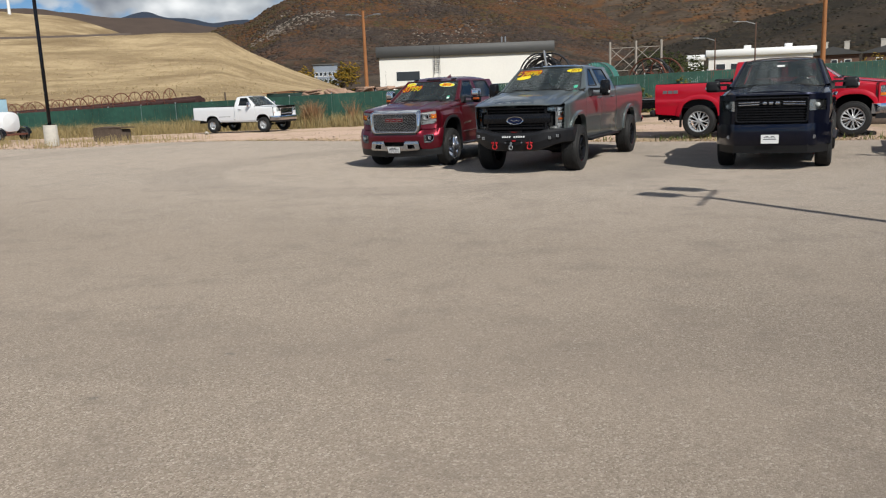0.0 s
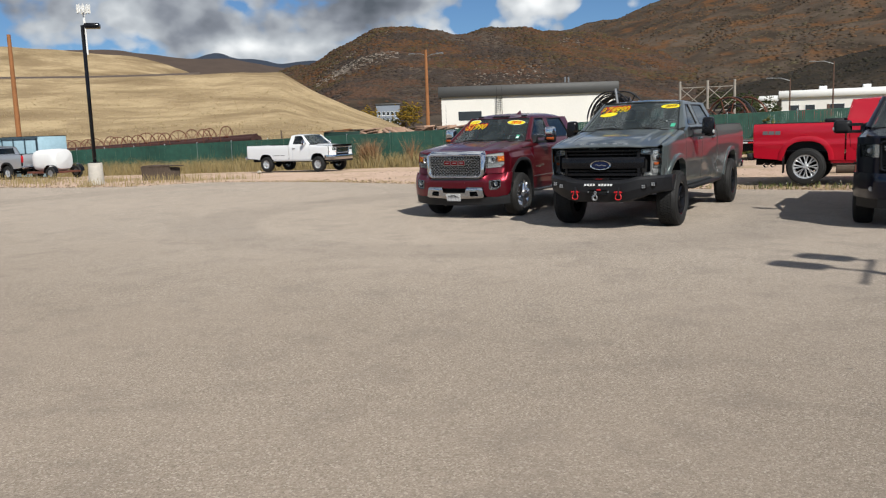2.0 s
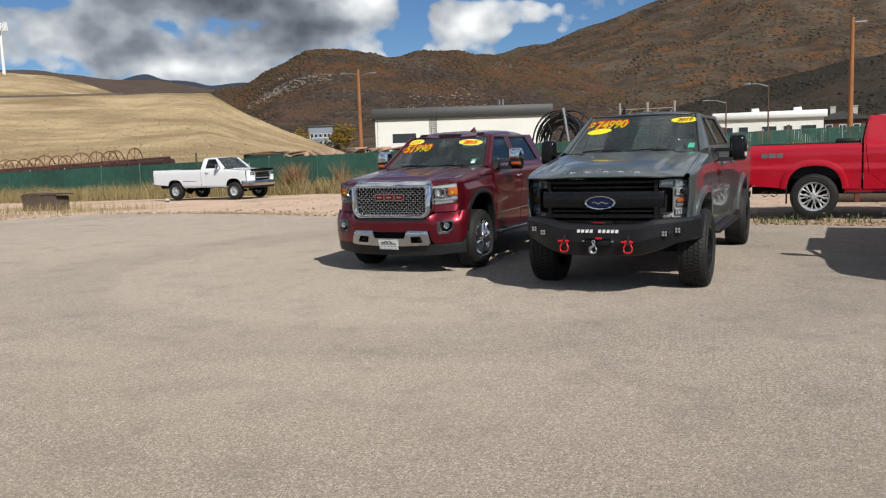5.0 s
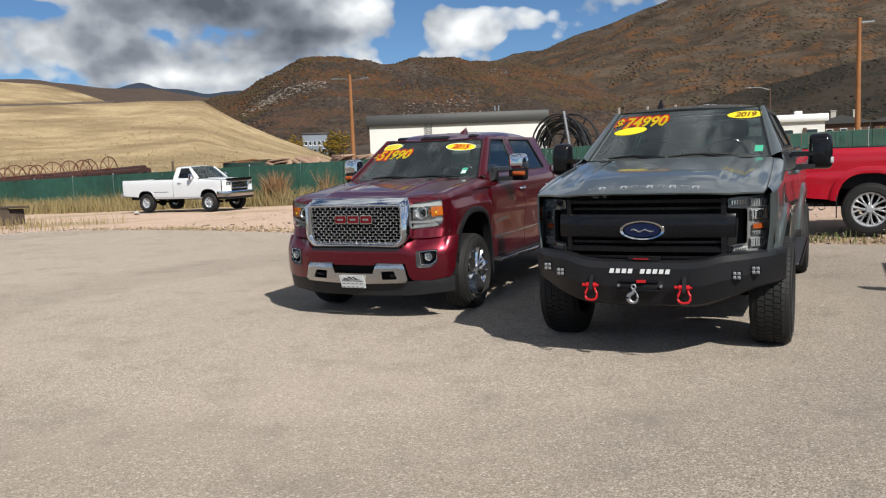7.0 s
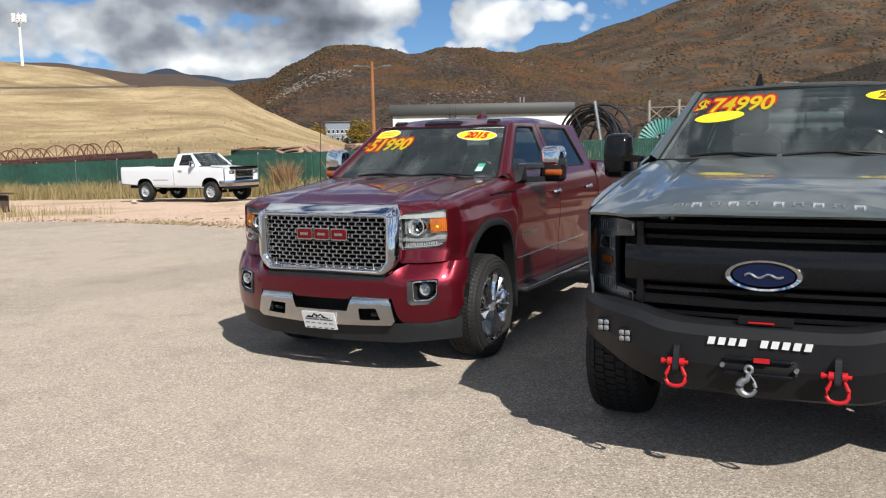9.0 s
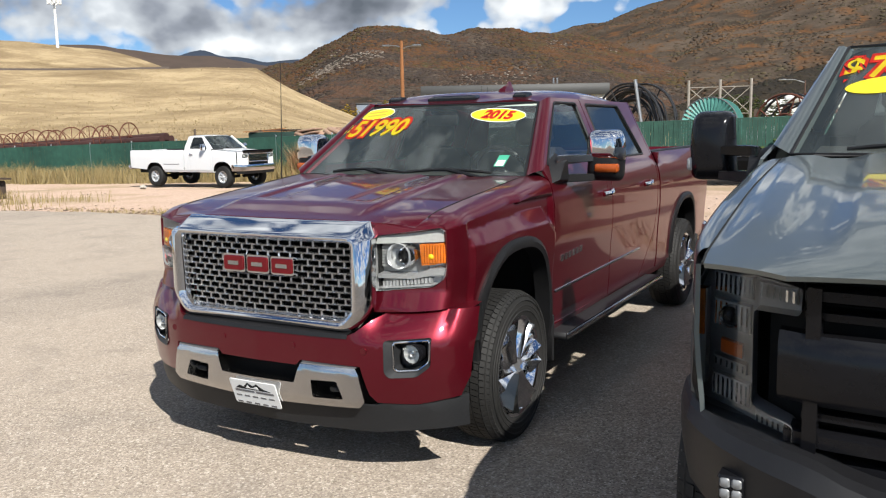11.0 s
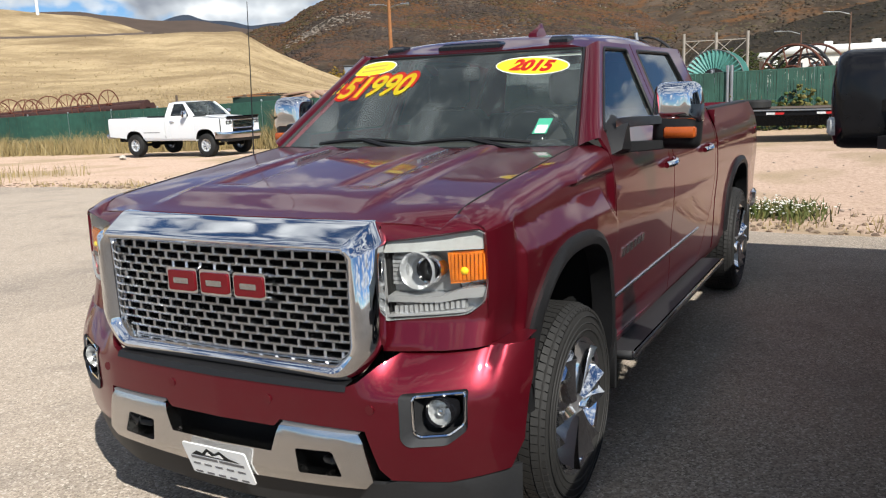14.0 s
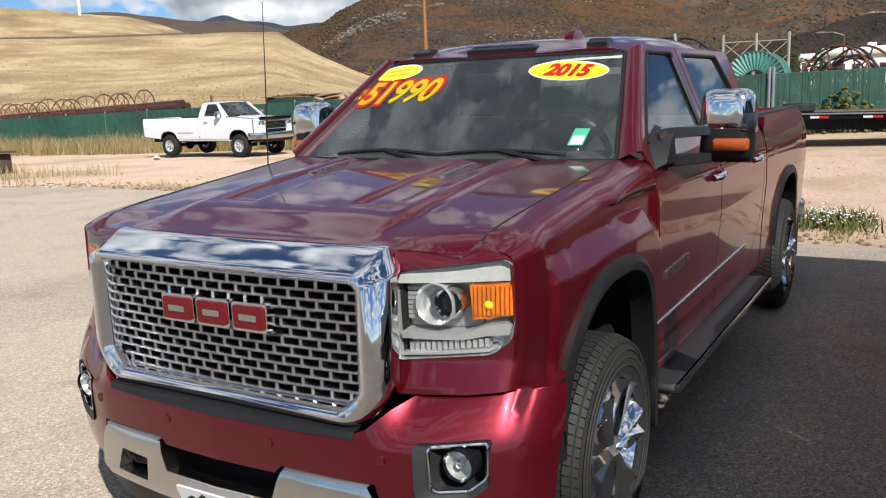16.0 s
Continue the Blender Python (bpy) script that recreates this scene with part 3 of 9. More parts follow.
        # bed side
        bed = [(y3, zr)] + [(p[0], max(p[1], zr)) for p in ra] + [(y4 - 0.02, zr + 0.08), (y4, zr + 0.2), (y4, zl - 0.02), (y4 - 0.02, zl), (y3, zl)]
        bs = panel("bed_side", bed, side_x, "x", body, T, out=s)
        if P.get("flare", True) or P.get("rear_flare"):
            part("arch_trim", sweep_arch(ra[1:-1], side_x, s, -0.012, P.get("flare_w", 0.045), P.get("flare_p", 0.022)), P.get("flare_mat", trim), bs)
        g = Geo()
        g.loft([[(s * (side_x(y, zl) + 0.004), y, zl - 0.02), (s * (side_x(y, zl) - 0.004), y, zl + 0.012), (s * (side_x(y, zl) - 0.085), y, zl + 0.014), (s * (side_x(y, zl) - 0.09), y, zl - 0.02)] for y in (y3 + 0.005, lerp(y3, y4, 0.5), y4 - 0.01)])
        part("bed_rail", g, P.get("rail_mat", BLACK), bs)
        g = Geo().box(*sorted((s * 0.78, s * 0.80)), y3 + 0.03, y4 - 0.05, zr + 0.25, zl)
        part("bed_liner", g, BLACK, bs)
        # tail lamp
        xl = min(side_x(y4, zl - 0.06), side_x(y4, zl - 0.42)) - 0.015
        g = Geo().box(*sorted((s * (xl - 0.12), s * xl)), y4 - 0.05, y4 + 0.012, zl - 0.42, zl - 0.06, 0.012)
        part("tail_lamp", g, RED_STEEL, bs, "red tail lamp lens")
        # wheel wells, near-black for the shade inside them
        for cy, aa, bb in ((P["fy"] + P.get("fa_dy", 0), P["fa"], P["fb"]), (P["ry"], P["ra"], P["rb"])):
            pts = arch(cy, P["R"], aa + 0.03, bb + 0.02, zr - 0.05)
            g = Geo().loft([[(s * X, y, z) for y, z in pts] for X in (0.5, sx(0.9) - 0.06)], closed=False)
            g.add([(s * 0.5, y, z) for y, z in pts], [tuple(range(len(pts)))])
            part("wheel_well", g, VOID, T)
        for cy in (P["fy"], P["ry"]):
            wheel(T, P["xt"], cy, s, P)
        # pillar beside the windscreen
        rings = []
        for k in range(9):
            t = k / 8
            z = lerp(P["ws_z"][0], P["ws_z"][1], t)
            x = lerp(P["ws_x"][0], P["ws_x"][1], t)
            a = Vector((x, wsy(x, z), z))
            yb_, zb_ = lerp(A[0][0], A[1][0], t), lerp(A[0][1], A[1][1], t)
            b = Vector((side_x(yb_, zb_), yb_, zb_))
            mid = (a + b) / 2 + Vector((0.018, -0.012, 0.012))
            rings.append([Vector((s * p.x, p.y, p.z)) for p in (a + Vector((-0.02, 0.02, -0.01)), a, (a + mid) / 2 + Vector((0.006, -0.004, 0.004)), mid, (b + mid) / 2 + Vector((0.006, -0.002, 0.004)), b, b + Vector((-0.03, 0.01, -0.01)))])
        part("windscreen_pillar", Geo().loft(rings, closed=False), body, T, sharp=55)
        # mirror
        P["mirror"](T, s, side_x, P)
        # step board
        if "step" in P:
            ya, yb, xa, xb, z0, mt = P["step"]
            st = part("running_board", Geo().box(*sorted((s * xa, s * xb)), ya, yb, z0 - 0.045, z0, 0.014), mt, T, "black running board")
            part("edge_strip", Geo().box(*sorted((s * (xb - 0.012), s * (xb + 0.006))), ya - 0.004, yb + 0.004, z0 - 0.035, z0 + 0.004, 0.008), P.get("step_edge", SATIN), st, "bright edge strip")
            for k in range(3):
                y = lerp(ya + 0.2, yb - 0.2, k / 2)
                part("bracket", Geo().box(*sorted((s * (xa - 0.25), s * xa)), y - 0.03, y + 0.03, z0 - 0.05, z0 - 0.02), VOID, st)
    # hood
    hw = lambda x, y: P["hood"](abs(x), y)
    n = 16
    yh0, yh1 = P["hood_y"]
    right = [(hx(lerp(yh0(0.99), yh1(0.99), i / n)), lerp(yh0(0.99), yh1(0.99), i / n)) for i in range(n + 1)]
    frontw = hx(yh0(0.99))
    front = [(frontw * k / 8, yh0(k / 8)) for k in range(8)]
    rearw = right[-1][0]
    rear = [(rearw * k / 8, yh1(k / 8)) for k in range(8)][::-1]
    half = front + right + rear
    panel("hood", half + [(-x, y) for x, y in half[::-1] if x > 1e-4], hw, "z", body, T, step=0.0305)
    for s in (1, -1):
        part("hood_seam", Geo().tube([(s * (x + 0.003), y, hw(x, y) - 0.001) for x, y in right], 0.004, 5), VOID, T)
    # cowl, windscreen, roof, back of the cab
    cow = Geo()
    wz0, wz1 = P["ws_z"]
    wx0, wx1 = P["ws_x"]
    cow.loft([[(x, yh1(abs(x) / rearw) - 0.03, hw(x, yh1(min(1, abs(x) / rearw))) - 0.015), (x, wsy(x, wz0) - 0.01, wz0 - 0.012), (x, wsy(x, wz0) + 0.03, wz0 - 0.02)] for x in [lerp(-wx0, wx0, k / 14) for k in range(15)]], closed=False)
    part("cowl", cow, BLACK, T)
    line = [(-wx0, wz0)] + [(lerp(-wx0, wx0, k / 12), wz0) for k in range(1, 12)] + [(wx0, wz0)] + [(lerp(wx1, -wx1, k / 12), wz1) for k in range(13)]
    ws = panel("windscreen", line, lambda x, z: wsy(x, z), "y", P.get("shield_glass", SHIELD), T, out=-1, thick=0, step=0.12)
    ws.visible_shadow = False
    part("windscreen_seal", Geo().tube([(x, wsy(x, z) - 0.002, z) for x, z in line], 0.008, 6, True), BLACK, ws)
    rf = P["roof"]
    xr = P["roof_x"]
    yr = P.get("roof_end", y2 - 0.09)
    fr = [(lerp(-xr, xr, k / 12), wsy(min(abs(lerp(-xr, xr, k / 12)), wx1) , wz1) + 0.004) for k in range(13)]
    panel("roof", fr + [(xr, yr), (-xr, yr)], lambda x, y: rf(abs(x), y), "z", body, T, step=0.06)
    cb = [(-sx(zr) + 0.03, zr + 0.1), (sx(zr) - 0.03, zr + 0.1), (sx(zb) - 0.03, zb), (sx(zt) - 0.02, zt), (-sx(zt) + 0.02, zt), (-sx(zb) + 0.03, zb)]
    bw = [(-0.62, zb + 0.06), (0.62, zb + 0.06), (0.56, zt - 0.06), (-0.56, zt - 0.06)]
    cab = panel("cab_back", cb, lambda x, z: y2 - 0.02 - max(0, z - zb) * 0.18, "y", body, T, holes=[bw], out=1)
    rg = panel("rear_glass", bw, lambda x, z: y2 - 0.03 - max(0, z - zb) * 0.18, "y", TINTED, cab, out=1, thick=0)
    rg.visible_shadow = False
    # tailgate, bed floor, head board, rear bumper, frame underneath
    part("tailgate", Geo().box(-sx(1.0) + 0.14, sx(1.0) - 0.14, y4 - 0.06, y4 + 0.01, zr + 0.16, zl, 0.015), body, T)
    part("bed_floor", Geo().box(-0.78, 0.78, y3 + 0.02, y4 - 0.06, zr + 0.2, zr + 0.24), BLACK, T)
    part("bed_front", Geo().box(-sx(1.0) + 0.03, sx(1.0) - 0.03, y3, y3 + 0.03, zr + 0.1, zl), body, T)
    part("rear_bumper", Geo().box(-sx(0.7), sx(0.7), y4 + 0.01, y4 + 0.16, zr + 0.02, zr + 0.18, 0.03), P.get("bumper_mat", CHROME), T)
    g = Geo()
    for s in (1, -1):
        g.box(*sorted((s * 0.40, s * 0.50)), 0.35, y4, zr - 0.12, zr + 0.04)
        for cy in (P["fy"], P["ry"]):
            g.cyl((s * 0.1, cy, P["R"]), (s * (P["xt"] - 0.15), cy, P["R"]), 0.055, n=10)
    g.ball((0, P["ry"], P["R"]), 0.17, 0.16, 0.17).box(-0.4, 0.4, P["fy"] - 0.35, P["fy"] + 0.7, zr - 0.05, zr + 0.35)
    g.box(-0.7, 0.7, y0, y2, zr + 0.02, zr + 0.1).cyl((-0.55, y0 + 0.5, zr - 0.05), (-0.55, y4 - 0.2, zr - 0.03), 0.05, n=8)
    part("chassis", g, VOID, T)
    # inside: dash, seats, wheel
    dz = zb
    part("dashboard", Geo().loft([[(-0.74, y, z), (0.74, y, z)] for y, z in ((wsy(0.5, wz0) - 0.02, dz - 0.04), (wsy(0, wz0) + 0.40, dz - 0.01), (wsy(0, wz0) + 0.60, dz - 0.06), (wsy(0, wz0) + 0.64, dz - 0.35), (wsy(0, wz0) + 0.55, zr + 0.1))], closed=False), CLOTH, T)
    part("cab_floor", Geo().box(-0.8, 0.8, y0 - 0.1, y2 - 0.05, zr + 0.05, zr + 0.12).box(-0.85, 0.85, y2 - 0.12, y2 - 0.05, zr + 0.1, zb), VOID, T)
    sy = A[1][0] + 0.12
    for s in (1, -1):
        st = part("seat", Geo().box(*sorted((s * 0.14, s * 0.66)), sy - 0.35, sy + 0.2, zr + 0.25, zr + 0.45, 0.05), P.get("seat_mat", CLOTH), T)
        g = Geo().loft([[(s * 0.40 - w, y, z), (s * 0.40 + w, y, z), (s * 0.40 + w, y + 0.14, z), (s * 0.40 - w, y + 0.14, z)] for w, y, z in ((0.25, sy + 0.12, zr + 0.4), (0.27, sy + 0.18, zb - 0.25), (0.24, sy + 0.26, zb + 0.06), (0.17, sy + 0.29, zb + 0.12))])
        part("seat_back", g, P.get("seat_mat", CLOTH), st)
        part("headrest", Geo().box(s * 0.40 - 0.14, s * 0.40 + 0.14, sy + 0.27, sy + 0.38, zb + 0.14, zb + 0.33, 0.04), P.get("seat_mat", CLOTH), st)
    if crew:
        part("rear_bench", Geo().box(-0.66, 0.66, y2 - 0.34, y2 - 0.16, zr + 0.4, zb + 0.06, 0.05), CLOTH, T)
    c = Vector((0.40, wsy(0.4, wz0) + 0.62, zb - 0.04))
    ringp = [c + Vector((0.19 * math.cos(a), -0.07 * math.sin(a), 0.18 * math.sin(a))) for a in [2 * math.pi * k / 24 for k in range(24)]]
    sw = Geo().tube(ringp, 0.017, 8, True)
    for a in (0, math.pi, -math.pi / 2):
        sw.tube([c + Vector((0, 0, -0.01)), c + Vector((0.18 * math.cos(a), -0.07 * math.sin(a), 0.17 * math.sin(a)))], 0.02, 6)
    part("steering_wheel", sw.ball(c, 0.06, 0.03, 0.05), GLOSS, T)
    mz = wz1 - 0.10
    part("rear_view_mirror", Geo().box(-0.12, 0.12, wsy(0, mz) + 0.05, wsy(0, mz) + 0.08, mz - 0.04, mz + 0.03, 0.01), BLACK, T)
    # wipers
    for x0, x1 in P.get("wipers", ((-0.55, 0.02), (0.02, 0.60))):
        path = [(lerp(x0, x1, k / 6), wsy(lerp(x0, x1, k / 6), wz0 + 0.035) - 0.02, wz0 + 0.02 + 0.02 * math.sin(math.pi * k / 6)) for k in range(7)]
        part("wiper", Geo().tube(path, 0.010, 6).tube([path[3], (x1, wsy(x1, wz0) - 0.05, wz0 - 0.01)], 0.012, 6), BLACK, ws)
    return T, side_x


def on_shield(fn, off):
    return lambda p: Vector((p.x, fn(p.x, p.z) - off, p.z))


def oval(cx, cz, rx, rz, tilt=0.0, n=40):
    c, s = math.cos(tilt), math.sin(tilt)
    return [(cx + rx * math.cos(2 * math.pi * k / n) * c - rz * math.sin(2 * math.pi * k / n) * s, cz + rx * math.cos(2 * math.pi * k / n) * s + rz * math.sin(2 * math.pi * k / n) * c) for k in range(n)]


def tow_mirror(T, s, side_x, P):
    """A two-armed towing mirror with a bright or black cap."""
    y, z, x1 = P["mir"]
    yb = P.get("mir_base", y - 0.04)
    cap, h, w = P.get("mir_cap", CHROME), P.get("mir_h", 0.30), P.get("mir_w", 0.22)
    xb = side_x(yb - 0.08, z - 0.12)
    base_ = part("mirror_mount", Geo().loft([[(s * (xb - 0.02), yb - 0.20, z - 0.22), (s * (xb - 0.02), yb + 0.04, z - 0.24), (s * (xb - 0.03), yb + 0.04, z - 0.02), (s * (xb - 0.02), yb - 0.08, z - 0.06)],
                                             [(s * (xb + 0.07), yb - 0.13, z - 0.17), (s * (xb + 0.07), yb + 0.02, z - 0.18), (s * (xb + 0.06), yb + 0.02, z - 0.06), (s * (xb + 0.07), yb - 0.06, z - 0.08)]]), BLACK, T)
    xi = x1 - w
    for zz, mt in ((z - 0.055, P.get("mir_arm", BLACK)), (z - 0.172, BLACK)):
        sec = lambda x, ya, h_: [(s * x, ya - 0.036, zz - h_), (s * x, ya - 0.022, zz - h_ - 0.004), (s * x, ya + 0.036, zz - h_), (s * x, ya + 0.036, zz + h_), (s * x, ya - 0.022, zz + h_ + 0.004), (s * x, ya - 0.036, zz + h_)]
        part("mirror_arm", Geo().loft([sec(xb + 0.03, yb - 0.05, 0.020), sec(lerp(xb, xi, 0.6), lerp(yb, y, 0.55) - 0.05, 0.022), sec(xi + 0.07, y - 0.045, 0.018)]), mt, base_)
    za, zb_ = z - 0.20, z - 0.20 + h
    head = Geo()
    outl = fillet([(xi, za), (x1 - 0.01, za), (x1, lerp(za, zb_, 0.6)), (x1 - 0.02, zb_), (xi + 0.02, zb_)], 0.045, 5)
    cx, cz = (xi + x1) / 2, (za + zb_) / 2
    ringy = lambda yy, sc: [(s * (cx + (a - cx) * sc), yy, cz + (b - cz) * sc) for a, b in outl]
    head.loft([ringy(y - 0.085, 0.55), ringy(y - 0.07, 0.82), ringy(y - 0.03, 0.96), ringy(y + 0.03, 1.0), ringy(y + 0.05, 0.97)])
    hd = part("mirror_head", head, P.get("mir_shell", BLACK), base_, sharp=50)
    split = P.get("mir_split", 0.45)
    zs = lerp(za, zb_, split)
    if cap is not BLACK:
        cpoly = fillet([(xi + 0.004, zs), (x1, zs), (x1 + 0.003, lerp(za, zb_, 0.7)), (x1 - 0.018, zb_ + 0.004), (xi + 0.022, zb_ + 0.004)], [0.01, 0.01, 0.045, 0.045, 0.045], 5)
        cc = lerp(zs, zb_, 0.5)
        rg = lambda yy, sc: [(s * (cx + (a - cx) * sc), yy, cc + (b - cc) * sc) for a, b in cpoly]
        part("mirror_cap", Geo().loft([rg(y - 0.096, 0.5), rg(y - 0.088, 0.78), rg(y - 0.06, 0.95), rg(y - 0.02, 1.01), rg(y + 0.02, 1.02)]), cap, hd, "chrome mirror cap", sharp=55)
        part("turn_lamp", Geo().box(*sorted((s * (cx - 0.045), s * (x1 - 0.016))), y - 0.092, y - 0.03, zs - 0.072, zs - 0.020, 0.008), AMBER_DARK, hd, "amber turn lamp")
    else:
        part("marker_lamp", Geo().box(*sorted((s * (x1 - 0.05), s * (x1 + 0.004))), y - 0.06, y + 0.0, za + 0.05, za + 0.11, 0.010), LENS_SOLID, hd, "clear marker lamp")
    part("mirror_glass", Geo().box(*sorted((s * (xi + 0.02), s * (x1 - 0.02))), y + 0.046, y + 0.053, za + 0.02, zb_ - 0.02), MIRROR, hd)


def small_mirror(T, s, side_x, P):
    y, z, x1 = P["mir"]
    xb = side_x(y, z)
    g = Geo().loft([[(s * (xb - 0.01), y - 0.05, z - 0.12), (s * (xb - 0.01), y + 0.03, z - 0.12), (s * (xb - 0.01), y + 0.03, z - 0.07), (s * (xb - 0.01), y - 0.05, z - 0.07)],
                    [(s * (x1 - 0.1), y - 0.02, z - 0.1), (s * (x1 - 0.1), y + 0.03, z - 0.1), (s * (x1 - 0.1), y + 0.03, z - 0.06), (s * (x1 - 0.1), y - 0.02, z - 0.06)]])
    arm = part("mirror_arm", g, BLACK, T)
    part("mirror_head", Geo().box(*sorted((s * (x1 - 0.2), s * x1)), y - 0.07, y + 0.03, z - 0.12, z + 0.10, 0.03), P.get("mir_cap", BLACK), arm)

# ---------------------------------------------------------------- the maroon pickup
def ease(a, b, x):
    t = min(1, max(0, (x - a) / (b - a)))
    return t * t * (3 - 2 * t)


GM_HOODX = ([0.2, 0.46, 1.4, 1.55], [0.798, 0.80, 0.805, 0.81])
GM_HOODZ = ([0.18, 0.245, 0.27, 0.305, 0.36, 0.6, 1.0, 1.4, 1.55], [1.19, 1.232, 1.255, 1.277, 1.296, 1.328, 1.370, 1.41, 1.42])
gm_hx, gm_hz, gm_zc = spline(*GM_HOODX), spline(*GM_HOODZ), spline([0.1, 0.2, 0.36, 0.6, 1.0, 1.4], [1.255, 1.277, 1.303, 1.338, 1.385, 1.417])


def gm_hood(x, y):
    e = min(1.1, x / gm_hx(max(0.2, y)))
    z = lerp(gm_zc(y), gm_hz(max(0.18, y)), e ** lerp(7.0, 3.0, ease(0.2, 0.9, y)))
    z += 0.018 * ease(0.50, 0.45, x) * ease(0.2, 0.45, y)
    z -= 0.012 * ease(0.20, 0.23, x) * ease(0.39, 0.36, x) * ease(0.45, 0.55, y)
    return z


def gm_roof(x, y):
    fall = 0.05 * (1 - 0.9 * (x / 0.7) ** 2) * ease(2.36, 2.0, y)
    return 1.972 - fall - 0.05 * ((y - 2.95) / 0.85) ** 2 - 0.02 * (x / 0.7) ** 2 - 0.07 * (x / 0.7) ** 8


def gm_blister(y, z):
    """The squared shoulder over the front wheel."""
    ztop = 1.215 + 0.025 * ease(0.45, 1.2, y) - 0.6 * max(0, y - 1.38)
    inside = min(1, max(0, (y - 0.435) / 0.03)) * min(1, max(0, (1.53 - y) / 0.04)) * (z < 1.3)
    return inside * (0.046 * min(1, max(0, (ztop - z) / 0.085)) - 0.022)


gm_shield = lambda x, z: 1.355 + (z - 1.40) * 1.48 + 0.12 * x * x
GMC = dict(
    paint=PAINT_MAROON, R=0.41, tw=0.275, rim=0.270, xt=0.985, fy=0.99, ry=4.89, spokes=6, forks=(-0.19, 0.19), spoke_w=0.42, waist=0.80, ridge=0.040, dish=0.58, blocks=76, rim_mat=WHEEL_CHROME, hub_mat=GREYTRIM,
    ys=(0.285, 1.55, 2.66, 3.95, 3.985, 5.95), zrock=0.50, zbelt=1.43, ztop=1.885, zrail=1.47, zhandle=1.235, handle=(2.60, 3.62),
    side=([0.40, 0.55, 0.72, 0.86, 1.05, 1.24, 1.36, 1.43, 1.89], [0.90, 0.932, 0.940, 0.946, 0.962, 0.958, 0.935, 0.90, 0.70]),
    taper=([0.22, 0.285, 0.33, 0.42, 0.60, 1.0, 5.4, 6.0], [0.075, 0.042, 0.025, 0.012, 0.003, 0.0, 0.0, 0.02]),
    blister=gm_blister, hood_x=GM_HOODX, hood_z=GM_HOODZ, fender_z=([0.285, 0.5, 0.8, 1.05, 1.55], [1.232, 1.252, 1.278, 1.30, 1.35]),
    hood=gm_hood, hood_y=(lambda t: 0.168 + 0.03 * t * t + 0.05 * ease(0.7, 1.0, t), lambda t: 1.28 + 0.18 * t * t),
    fa=0.475, fb=0.665, fz0=0.865, fa_dy=-0.03, ra=0.46, rb=0.62,
    shield=gm_shield, ws_z=(1.41, 1.855), ws_x=(0.812, 0.640), apillar=((1.53, 1.44), (2.14, 1.885)),
    win_front=[(1.615, 1.465), (2.56, 1.465), (2.56, 1.853), (2.155, 1.853)], win_rear=[(2.75, 1.465), (3.70, 1.465), (3.52, 1.85), (2.75, 1.85)],
    roof=gm_roof, roof_x=0.70, mould=(1.58, 3.42, 0.715, 0.735), front_glass=glass("door glass", (0.45, 0.5, 0.5), 0.0, 0.008),
    mirror=tow_mirror, mir=(1.99, 1.555, 1.24), mir_base=1.74, mir_arm=SATIN, mir_h=0.31, mir_w=0.235, mir_split=0.42, step=(1.54, 3.75, 0.90, 1.045, 0.475, DARKTRIM),
)
gmc, gm_side = pickup("pickup_truck", pose(0, 0, 0), "maroon crew-cab pickup with chrome grille and price stickers on windscreen", GMC)


